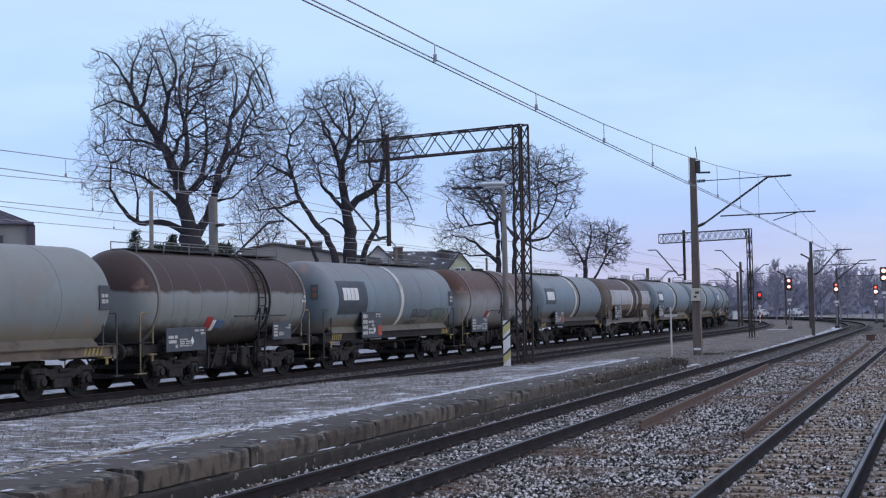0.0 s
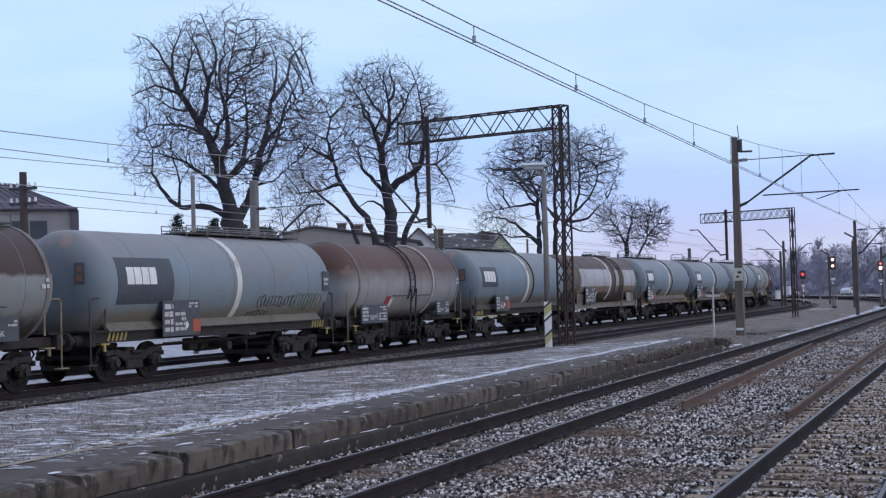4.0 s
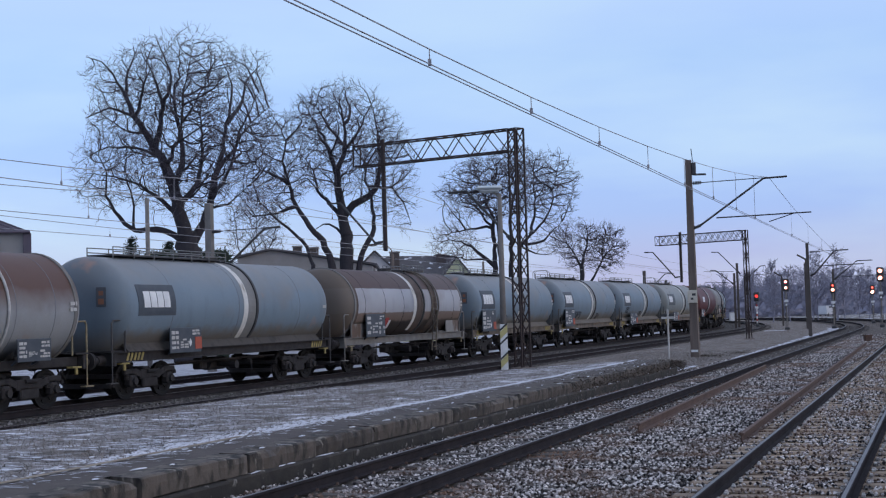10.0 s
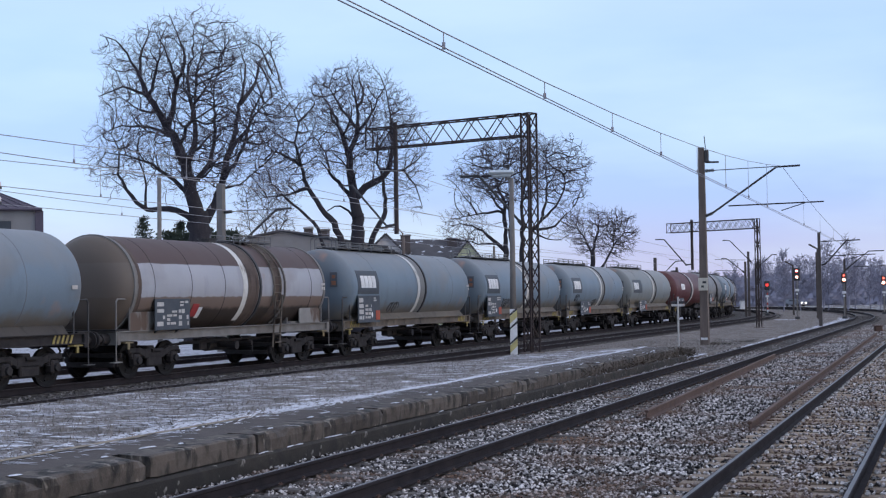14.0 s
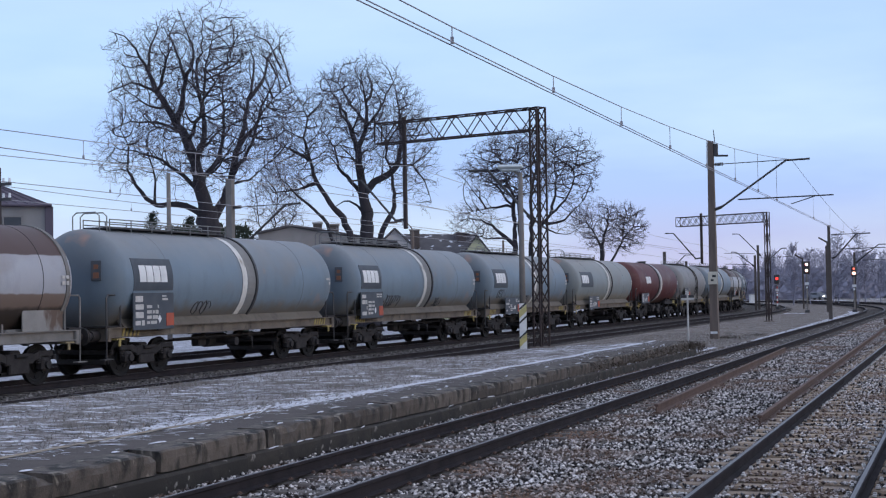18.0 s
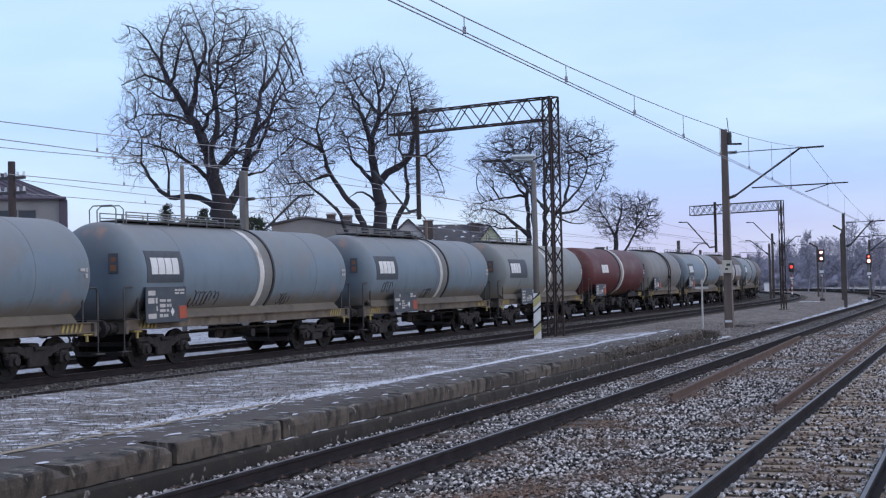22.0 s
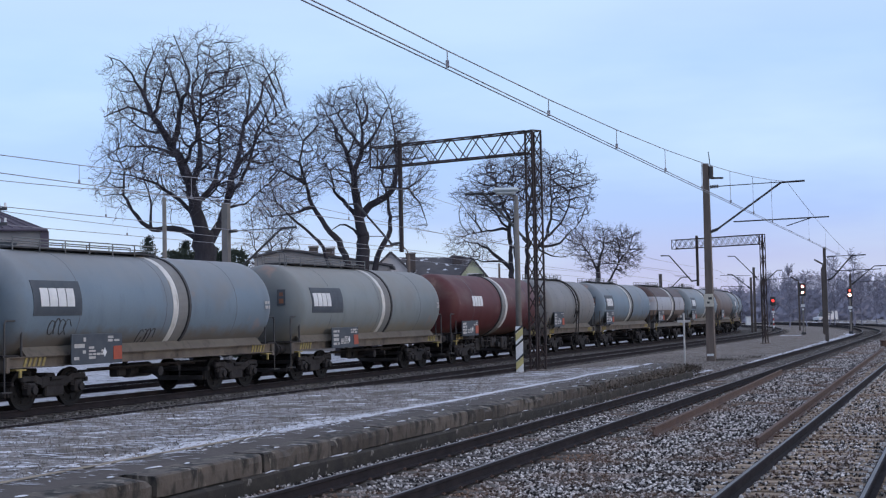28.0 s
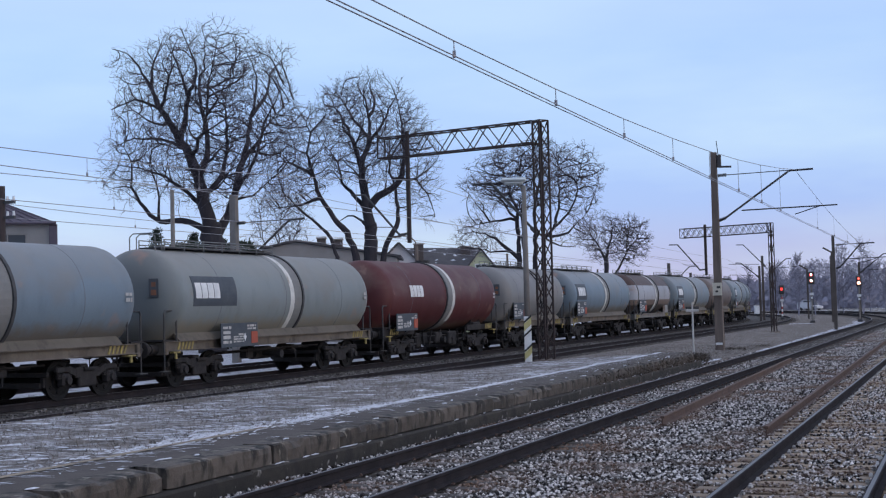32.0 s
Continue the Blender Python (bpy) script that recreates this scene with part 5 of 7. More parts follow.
wagon(dict(tank=T_BANDED, logo=False, stripe=True, ladder=True, ladder_x=2.18, ladder_mat=M_DUSTY, board_x=-3.85, board=(1.75, 1.25, 2.1), frame=M_GREYFRAME, rings=6, rim=True, emblem=False, stripe_x=0.24, hoop_dx=0.92, radius=1.38, cradle=False, walk=(1.2, 3.6), seam=M_BOGIE, belts=((0.42, 1.08), (2.0, 2.55), (-5.45, -5.30)), hand=M_GREYFRAME, step=M_BEIGE, yellow_ends=False, hazard=False, placard=-2.6),
      "tank wagon with white sides, brown top and yellow ladder", 48.2, 13.6, 16)
wagon(dict(tank=T_BLUE, hoops=True, stripe_x=0.22, board_x=-4.68, board=(1.9, 1.17, 2.15), scrawls=((-2.4, -0.75, 0.9, 0.35, M_SPRAY),)), "light blue-grey tank wagon with a white band", 61.8, 14.1, 17)
wagon(dict(tank=T_BLUE, hoops=True, stripe_x=0.28, logo_x=-4.85, logo_w=1.7, board_x=-4.88, board=(1.9, 1.15, 2.1), scrawls=((-3.4, -0.7, 1.4, 0.4, M_SPRAY), (1.6, -0.8, 0.7, 0.3, M_SPRAY))), "blue-grey tank wagon with sprayed scrawl and a white band", 75.9, 14.1, 18)
wagon(dict(tank=T_BLUE, stripe_x=0.5, logo_x=-4.65, board_x=-3.15, board=(2.1, 1.0, 1.75), scrawls=((-4.9, -0.5, 0.8, 0.35, M_SPRAY), (-1.0, -0.8, 0.7, 0.4, M_SPRAY))), "grey-blue tank wagon with a white band and low data board", 90.0, 13.9, 19)
wagon(dict(tank=T_PALE, hoops=True, stripe_x=0.44, logo_x=-4.2, logo_w=2.35, mark_x=-4.6, board_x=-2.95, board=(2.1, 1.0, 1.7)), "pale grey tank wagon with a white band", 103.9, 14.3, 20)
wagon(dict(tank=T_RED, walkway=False, emblem=False, panel=False, logo_x=-3.3, stripe_x=0.57, hoop_dx=-0.75, board_x=-4.4, board=(2.0, 1.15, 1.8), frame=M_BOGIE, sill=False), "oxide-red tank wagon with a white band", 118.2, 13.5, 21)
wagon(dict(tank=T_SILVER, logo=False, stripe=False, rings=5, ladder=True), "short silver-grey tank wagon", 131.7, 10.5, 22)
wagon(dict(tank=T_BLUE), "blue-grey tank wagon near the rear with a white band", 142.2, 14.0, 23)
wagon(dict(tank=T_BANDED, logo=False, frame=M_GREYFRAME, rim=True, radius=1.38, cradle=False, emblem=False), "white-sided tank wagon with a brown top near the rear", 156.2, 11.4, 24)
wagon(dict(tank=T_GREY), "grey-blue tank wagon near the rear", 167.6, 14.0, 25)
wagon(dict(tank=T_DARK, logo=False, stripe=False), "dark brown tank wagon near the rear", 181.6, 11.4, 26)
wagon(dict(tank=T_GREY), "grey tank wagon near the rear", 193.0, 14.0, 27)
wagon(dict(tank=T_GREY, logo=False), "plain grey tank wagon at the rear", 207.0, 14.0, 28)

# ---- lattice gantries ----


def lattice(g, p, q, w, h, bay, t=0.07, faces="all"):
    """A lattice girder from p to q: four chords and zigzag laces on its sides."""
    p, q = Vector(p), Vector(q)
    d = (q - p).normalized()
    up = Vector((0, 0, 1)) if abs(d.z) < 0.9 else Vector((0, 1, 0)).cross(Vector((1, 0, 0))) if False else (Vector((0, 0, 1)) if abs(d.z) < 0.9 else Vector(U))
    a = d.cross(up).normalized()
    b = a.cross(d).normalized()
    cs = [(sa * w / 2, sb * h / 2) for sa, sb in ((-1, -1), (1, -1), (1, 1), (-1, 1))]
    ln = (q - p).length
    n = max(2, round(ln / bay))
    pt = lambda i, c: p + d * (ln * i / n) + a * c[0] + b * c[1]
    for c in cs:
        g.bar(pt(0, c), pt(n, c), t * 1.3, t * 1.3)
    for k in range(4):
        c1, c2 = cs[k], cs[(k + 1) % 4]
        for i in range(n):
            g.bar(pt(i, c1 if i % 2 else c2), pt(i + 1, c2 if i % 2 else c1), t * 0.75, t * 0.75)
            if faces == "x":
                g.bar(pt(i, c2 if i % 2 else c1), pt(i + 1, c1 if i % 2 else c2), t * 0.75, t * 0.75)
    for i in (0, n):
        for k in range(4):
            g.bar(pt(i, cs[k]), pt(i, cs[(k + 1) % 4]), t, t)


def gantry(s, o, top, beam_len, depth, drop_at, drop_to, label, wcol, turn, thick=0.047, bay=0.6, cross="all", column_arm=None):
    gt = thing("lattice_gantry", place(s, o, -0.2), label, "gantry", "lattice gantries")
    gt.rotation_euler = (0, 0, heading(s) + turn)
    g = Geo()
    lattice(g, (0, 0, 0), (0, 0, top + 0.2), wcol, wcol, bay, thick)
    part("column", g, M_LATTICE, gt)
    part("footing", Geo().box((0, 0, -0.12), (wcol + 0.3, wcol + 0.3, 0.4), bevel=0.04), M_MAST, gt)
    g = Geo()
    zc = top + 0.2 - depth / 2
    lattice(g, (0, wcol / 2, zc), (0, beam_len, zc), 0.5, depth, depth * 0.78, thick * 0.95, cross)
    part("beam", g, M_LATTICE, gt)
    part("drop_post", Geo().box((0, drop_at, (top + 0.3 + drop_to) / 2), (0.15, 0.15, top - drop_to + 0.5), bevel=0.02), M_LATTICE, gt)
    g = Geo().bar((0, drop_at, drop_to + 0.3), (-0.0, drop_at + 0.55, drop_to + 0.25), 0.12, 0.09)
    g.tube([(0, drop_at + 0.5, drop_to + 0.25), (0, drop_at + 2.3, drop_to + 2.05), (0, drop_at + 3.0, drop_to + 2.08)], 0.045, 6)
    g.tube([(0, drop_at + 0.9, drop_to + 0.6), (0, drop_at + 1.9, drop_to + 0.66)], 0.018, 6)
    part("cantilever_arm", g, M_STEEL, gt)
    if column_arm:
        z0, y1, z1 = column_arm
        part("cantilever_tube", Geo().tube([(0, wcol / 2, z0), (0, y1, z1), (0, y1 + 0.85, z1 - 0.03)], 0.05, 7), M_STEEL, gt)
        part("insulator", Geo().tube([(0, wcol / 2, z0), (0, wcol / 2 + 0.3, z0 + 0.3)], 0.085, 8), M_STEEL, gt)
    return gt


gantry(17.2, 5.98, 9.15, 7.75, 0.85, 6.4, 5.0, "rust-brown lattice gantry reaching over the tanker train", 0.43, -0.22, column_arm=(4.9, 2.35, 7.1))
gantry(56.5, 8.9, 6.9, 7.0, 0.62, 5.1, 4.0, "smaller rust-brown lattice gantry further along the line", 0.24, -0.42, 0.034, 1.1, "x")

# ---- catenary masts ----


def mast(s, o, height, reach, zc, zm, label, mat=M_MAST, w0=0.36, w1=0.24, plate=False, lean=0.0, reg=None, tube=0.045, tip=0.75):
    """A mast with a cantilever over its track; reach is the way to the track's axis, towards the camera if positive."""
    m = thing("catenary_mast", place(s, o, -0.25), label, "mast", "catenary masts")
    m.rotation_euler = (0, lean, heading(s))
    g = Geo()
    k = len(g.v)
    for z, w in ((0, w0), (height * 0.5, (w0 + w1) / 2), (height + 0.25, w1)):
        g.v += [(-w / 2, -w / 2, z), (w / 2, -w / 2, z), (w / 2, w / 2, z), (-w / 2, w / 2, z)]
    for l in range(2):
        for i in range(4):
            j = (i + 1) % 4
            g.f.append((l * 4 + i, l * 4 + j, l * 4 + 4 + j, l * 4 + 4 + i))
            g.m.append(0)
    g.f += [(3, 2, 1, 0), (8, 9, 10, 11)]
    g.m += [0, 0]
    part("shaft", g, mat, m)
    sg = -1 if reach > 0 else 1
    R = abs(reach)
    g = Geo()
    g.tube([(0, sg * 0.15, zc - 0.25), (0, sg * 0.42, zc - 0.15)], 0.05, 7)
    g.tube([(0, sg * 0.42, zc - 0.15), (0, sg * R * 0.93, zm + 0.25), (0, sg * (R + tip), zm + 0.27)], tube, 7)
    part("cantilever_tube", g, M_STEEL, m)
    part("top_tie", Geo().tube([(0, sg * 0.12, zm + 0.22), (0, sg * R * 0.95, zm + 0.27)], 0.02, 5), M_STEEL, m)
    zr = reg or zc + 0.36
    g = Geo().tube([(0, sg * (R * 0.33), zr), (0, sg * (R + 1.7), zr + 0.04)], 0.032, 6)
    g.tube([(0, sg * (R + 0.95), zr + 0.02), (0, sg * (R * 0.98), zr - 0.28)], 0.022, 5)
    part("registration_arm", g, M_STEEL, m)
    for (y0, z0), (y1, z1) in (((0.16, zc - 0.24), (0.42, zc - 0.15)), ((0.2, zm + 0.22), (0.5, zm + 0.23))):
        ins = Geo()
        for i in range(5):
            t = i / 4
            y, z = y0 + (y1 - y0) * t, z0 + (z1 - z0) * t
            ins.tube([(0, sg * (y - 0.02), z), (0, sg * (y + 0.02), z)], 0.075, 8)
        part("insulator", ins, M_STEEL, m)
    if plate:
        part("number_plate", Geo().box((-w0 * 0.5 - 0.02, 0, 2.72), (0.03, 0.40, 0.55)), M_PLATE, m, "faded pale plate with unreadable mark")
        part("number_mark", Geo().box((-w0 * 0.5 - 0.04, -0.06, 2.80), (0.012, 0.16, 0.1)).box((-w0 * 0.5 - 0.04, 0.02, 2.62), (0.012, 0.12, 0.09)), M_BLACK, m)
        part("switch_horn", Geo().box((0, -0.22, height - 0.15), (0.14, 0.2, 0.55), bevel=0.03).bar((0, -0.2, height - 0.4), (0, -0.75, height - 0.42), 0.08, 0.08).bar((0, -0.2, height + 0.1), (0, -0.14, height + 0.75), 0.03, 0.03), M_STEEL, m)
        part("base_band", Geo().box((-w0 * 0.5 - 0.012, 0, 0.35), (0.02, 0.3, 0.1)), M_WHITE, m, "white painted patch")
    return m


mast(26.3, 10.98, 8.45, 3.45, 5.95, 7.45, "tall brown concrete catenary mast with a cantilever over the track", plate=True, reg=6.1)
mast(61.0, 12.3, 6.1, 1.9, 4.4, 5.5, "distant dark catenary mast beside the curve", M_DARKMAST, 0.22, 0.18)
mast(18.1, -8.3, 7.1, 2.92, 4.45, 5.90, "pale thick concrete catenary mast behind the train", M_PALE, 0.30, 0.28, tube=0.05, reg=4.1, tip=0.5)


def far_mast(x, y, top, w, label, arms=(), lamp=False):
    """A distant mast with tubular arms, each from (dx, z) up to (dx, z) with a level tip."""
    m = thing("catenary_mast", (x, y, -0.4), label, "mast", "catenary masts")
    m.rotation_euler = (0, 0, -0.28)
    part("shaft", Geo().bar((0, 0, 0), (0, 0, top + 0.4), w, w), M_DARKMAST, m)
    for x0, z0, x1, z1, tip in arms:
        z0, z1 = z0 + 0.4, z1 + 0.4
        sgn = 1 if x1 > x0 else -1
        part("cantilever_tube", Geo().tube([(x0, 0, z0), (x1, 0, z1), (x1 + sgn * tip, 0, z1 + 0.02)], 0.055, 6), M_STEEL, m)
        part("registration_arm", Geo().tube([(x0 + (x1 - x0) * 0.3, 0, z0 + 0.25), (x1 + sgn * tip * 2.2, 0, z0 + 0.35)], 0.025, 5), M_STEEL, m)
        part("insulator", Geo().tube([(x0, 0, z0), (x0 + (x1 - x0) * 0.18, 0, z0 + (z1 - z0) * 0.18)], 0.09, 8), M_STEEL, m)
    if lamp:
        part("lamp_head", Geo().bar((0.0, 0, top + 0.3), (-0.75, 0, top + 0.75), 0.2, 0.14), M_DARKMAST, m)


far_mast(33.2, 140, 6.4, 0.24, "thick dark mast with a slanting cantilever", ((0.3, 5.3, -1.85, 7.6, 0.7),))
far_mast(31.7, 135, 5.25, 0.22, "slim distant mast with a cantilever", ((0.0, 4.1, -1.8, 5.6, 0.5),))
far_mast(35.4, 146, 5.2, 0.2, "short dark mast with a cantilever away from the train", ((0.3, 5.0, 1.7, 6.2, 0.5),))
far_mast(23.6, 140, 5.9, 0.3, "dark mast behind the tanker train", ((0.5, 3.9, 2.1, 5.5, 0.9),))
far_mast(26.0, 141, 4.9, 0.24, "short dark post behind the tanker train", ((1.2, 2.9, 2.7, 4.1, 0.5),))
far_mast(39.4, 128, 5.2, 0.20, "slim dark mast behind the signals", ((0.1, 4.2, 2.2, 5.9, 1.4),))
far_mast(33.75, 117, 5.9, 0.22, "dark lamp mast beside the signal", (), True)
far_mast(37.76, 140, 5.0, 0.18, "distant lamp mast before the woods", (), True)
far_mast(34.2, 119, 5.6, 0.18, "slim dark post beside the lamp mast")


def pole(s, o, height, radius, label, mat, arms=False, lamp_arm=False):
    pl = thing("pole", place(s, o, -0.3), label, "pole", "poles behind the railway")
    pl.rotation_euler = (0, 0, heading(s))
    part("shaft", Geo().tube([(0, 0, 0), (0, 0, height + 0.3)], [radius, radius * 0.75], 10), mat, pl, smooth=True)
    if arms:
        for z in (height - 0.25, height - 0.75):
            part("crossarm", Geo().bar((0, -0.55, z), (0, 0.55, z), 0.08, 0.1), M_STEEL, pl)
            for y in (-0.5, -0.25, 0.25, 0.5):
                part("insulator", Geo().tube([(0, y, z + 0.05), (0, y, z + 0.2)], [0.05, 0.035], 8), M_WHITE, pl)
    if lamp_arm:
        part("lamp_bracket", Geo().tube([(0, 0, height), (0, 0.05, height + 0.5), (0, 0.4, height + 0.85), (0, 1.0, height + 0.9)], 0.035, 6), mat, pl)
        part("lamp_head", Geo().box((0, 1.2, height + 0.86), (0.2, 0.5, 0.12), bevel=0.04), mat, pl)


pole(3.1, -8.3, 6.4, 0.16, "dark wooden line pole with cross-arms", M_LATTICE, arms=True)
pole(13.3, -8.3, 7.0, 0.105, "thin grey concrete pole behind the train", M_PALE)
pole(39.0, -8.6, 5.6, 0.12, "grey lamp pole with a curved bracket", M_MAST, lamp_arm=True)
pole(56.0, -9.0, 5.6, 0.10, "thin dark pole between trees", M_MAST)
pole(72.0, -7.0, 4.7, 0.10, "short dark pole behind the train", M_MAST)

# ---- overhead wires ----


def wire_run(name, fn, supports, zm, zc, label, twin=False, sag=0.9, drop=8):
    """Carrier and contact wire with droppers between supports along a track; zm and zc are heights at each support."""
    run = thing(name, (0, 0, 0), label, "overhead wire", "overhead wires")
    for k, (a, b) in enumerate(zip(supports, supports[1:])):
        n = 14
        dip = sag if k == 0 else 0.2
        low = lambda t: zc[k] + (zc[k + 1] - zc[k]) * t
        high = lambda t: zm[k] + (zm[k + 1] - zm[k]) * t - dip * 4 * t * (1 - t)
        part("carrier_wire", Geo().tube([place(a + (b - a) * i / n, fn(a + (b - a) * i / n), high(i / n)) for i in range(n + 1)], 0.010 if twin else 0.012, 5), M_WIRE, run)
        for d in ((-0.05, 0.05) if twin else (0.0,)):
            part("contact_wire", Geo().tube([place(a + (b - a) * i / n, fn(a + (b - a) * i / n) + d, low(i / n)) for i in range(n + 1)], 0.010 if twin else 0.012, 5), M_WIRE, run)
        for i in range(1, drop if k == 0 else 4):
            t = i / (drop if k == 0 else 4)
            s = a + (b - a) * t
            if high(t) - low(t) > 0.15 and s < 60:
                part("dropper", Geo().tube([place(s, fn(s), high(t)), place(s, fn(s), low(t))], 0.008 if k == 0 else 0.005, 4).box(place(s, fn(s), low(t) + 0.05), (0.05, 0.05, 0.1)), M_WIRE, run)
    return run


wire_run("catenary", o_middle, [-46.3, 26.3, 61.0, 100, 140], [6.72, 7.48, 5.6, 5.4, 5.2], [5.74, 5.37, 5.2, 4.9, 4.8], "catenary over the open track", twin=True, sag=1.245, drop=14)
wire_run("catenary", o_train, [-42, 18.5, 58.0, 95, 140], [7.3, 7.3, 6.0, 5.8, 5.6], [5.7, 5.7, 5.2, 5.0, 4.9], "catenary over the tanker train", sag=1.2, drop=11)
wire_run("catenary", o_far, [-44, 18.1, 60, 98, 125], [6.9, 6.9, 6.2, 5.8, 5.6], [5.5, 5.5, 5.1, 4.9, 4.8], "catenary over the track behind the train", drop=9, sag=0.75)
wire_run("catenary", lambda s: -9.4, [-30, 3.1, 40, 80], [6.0, 6.0, 5.9, 5.6], [5.5, 5.5, 5.4, 5.1], "line wires behind the train", drop=2, sag=0.3)

# ---- platform lamp, sign, signals ----
lamp = thing("platform_lamp", place(16.4, 5.5, -0.16), "grey platform lamp post with a flat white head", "street lamp")
part("post", Geo().tube([(0, 0, 0), (0, 0, 6.75)], [0.13, 0.085], 12), M_PALE, lamp, smooth=True)
part("head", Geo().box((-0.38, 0.1, 6.98), (1.0, 0.5, 0.16), bevel=0.07).box((-0.38, 0.1, 6.86), (0.75, 0.34, 0.12), bevel=0.05), M_LAMPSHADE, lamp, "flat white lamp head")
part("bracket", Geo().bar((0, 0, 6.6), (-0.3, 0.08, 6.88), 0.08, 0.08), M_PALE, lamp)
guard_at = Matrix.Rotation(math.atan2(-place(16.4, 5.5, 0).y, -place(16.4, 5.5, 0).x), 4, "Z")
guard = part("guard_board", Geo().box((0.20, 0.0, 0.85), (0.03, 0.28, 1.75), bevel=0.008), M_WHITE, lamp, "white board with yellow and black stripes", at=guard_at)
for z in (0.20, 1.30):
    st_y = Geo()
    st_y.add([(0.22, -0.14, z - 0.14), (0.22, 0.14, z + 0.12), (0.22, 0.14, z + 0.40), (0.22, -0.14, z + 0.14)], [(0, 1, 2, 3)])
    st_y.add([(0.23, -0.14, z - 0.14), (0.23, 0.14, z + 0.12), (0.23, 0.14, z + 0.40), (0.23, -0.14, z + 0.14)], [(0, 1, 2, 3)])
    part("yellow_stripe", st_y, M_PALEYELLOW, guard)
for z in (0.46, 1.04, 1.56):
    st_b = Geo()
    st_b.add([(0.221, -0.14, z - 0.10), (0.221, 0.14, z + 0.14), (0.221, 0.14, z + 0.24), (0.221, -0.14, z - 0.02)], [(0, 1, 2, 3)])
    st_b.add([(0.231, -0.14, z - 0.10), (0.231, 0.14, z + 0.14), (0.231, 0.14, z + 0.24), (0.231, -0.14, z - 0.02)], [(0, 1, 2, 3)])
    part("black_stripe", st_b, M_BLACK, guard)

sp = place(14.2, 12.3, -0.25)
post = thing("sign_post", Matrix.Translation(sp) @ Matrix.Rotation(math.atan2(-sp.y, -sp.x), 4, "Z"), "thin white post with a small crossbar", "sign post")
part("stake", Geo().tube([(0, 0, 0), (0, 0, 2.2)], 0.032, 8), M_BEIGEWHITE, post)
part("crossbar", Geo().box((0, 0, 1.9), (0.04, 0.46, 0.08), bevel=0.01), M_BEIGEWHITE, post)
part("dark_bar", Geo().box((-0.01, 0, 2.0), (0.03, 0.46, 0.09), bevel=0.01), M_STEEL, post, "dark upper bar")


def signal(x, y, zc, size, lights, label, striped=False):
    """A colour-light signal on a post; zc is the height of its head's middle, lights are (dz, ring, core, radius)."""
    sg = thing("railway_signal", (x, y, -0.35), label, "signal", "railway signals")
    sg.rotation_euler = (0, 0, -math.atan2(x, y))
    h, (bw, bh) = zc + 0.35, size
    part("post", Geo().tube([(0, 0, 0), (0, 0, h)], 0.06, 8), M_PALE, sg)
    if striped:
        for k in range(4):
            part("white_ring", Geo().tube([(0, 0, 0.5 + k * 0.5), (0, 0, 0.75 + k * 0.5)], 0.075, 8), M_WHITE, sg)
            part("red_ring", Geo().tube([(0, 0, 0.76 + k * 0.5), (0, 0, 0.99 + k * 0.5)], 0.075, 8), M_REDP, sg)
    head = part("signal_head", Geo().box((0, 0, h), (bw, 0.2, bh), bevel=0.09), M_BLACK, sg, "black signal head")
    for z, ring, core, r in lights:
        part("lens", Geo().tube([(0, -0.10, h + z), (0, -0.115, h + z)], r, 16), ring, head, "lit signal lens")
        part("lamp_core", Geo().tube([(0, -0.115, h + z), (0, -0.125, h + z)], r * 0.62, 14), core, head)
        hood = [(r * 1.25 * math.cos(a), 0, r * 1.25 * math.sin(a)) for a in [math.pi * i / 8 for i in range(9)]]
        part("hood", Geo().tube([(p[0], -0.2, h + z + p[2]) for p in hood], 0.03, 5), M_BLACK, head)
    part("ladder", Geo().bar((0.12, 0.1, 0), (0.12, 0.1, h), 0.025, 0.025).bar((-0.12, 0.1, 0), (-0.12, 0.1, h), 0.025, 0.025), M_STEEL, sg)
    part("plate", Geo().box((0, -0.09, h * 0.66), (0.34, 0.02, 0.22)).box((0, -0.09, h * 0.58), (0.16, 0.02, 0.16)), M_WHITE, sg)
    part("base", Geo().box((0, 0, 0.15), (0.4, 0.4, 0.5), bevel=0.05), M_STEEL, sg)


signal(31.88, 117, 3.68, (0.58, 1.12), [(0.27, M_RED_LAMP, M_PALE_LAMP, 0.125), (-0.25, M_WARM_LAMP, M_PALE_LAMP, 0.125)], "railway signal with a red and a pale lamp lit")
signal(35.94, 117, 3.30, (0.46, 0.95), [(0.22, M_RED_LAMP, M_WARM_LAMP, 0.10), (-0.16, M_WARM_LAMP, M_PALE_LAMP, 0.15)], "railway signal with a bright pale lamp lit")
signal(40.1, 117, 4.35, (0.62, 1.25), [(0.30, M_WARM_LAMP, M_PALE_LAMP, 0.19), (-0.30, M_WARM_LAMP, M_PALE_LAMP, 0.19)], "tall railway signal with two pale lamps lit")
signal(47.1, 140, 3.25, (0.5, 1.0), [(0.24, M_RED_LAMP, M_WARM_LAMP, 0.13), (-0.22, M_WARM_LAMP, M_PALE_LAMP, 0.18)], "distant railway signal with orange and pale lamps lit")
signal(35.2, 140.5, 2.9, (0.55, 0.95), [(0.05, M_RED_LAMP, M_RED_LAMP, 0.15)], "distant signal showing red on a red-and-white post", True)

cab = thing("equipment_cabinet", (45.3, 195, -0.42), "small pale equipment cabinet beside the far tracks", "cabinet")
part("body", Geo().box((0, 0, 0.75), (0.75, 0.6, 1.45), bevel=0.03), M_WHITE, cab)
part("lid", Geo().box((0, 0, 1.52), (0.9, 0.75, 0.1), bevel=0.02), M_BEIGEWHITE, cab)
box2 = thing("junction_box", (25.5, 76.9, -0.3), "small rusty junction box beside the tracks", "junction box")
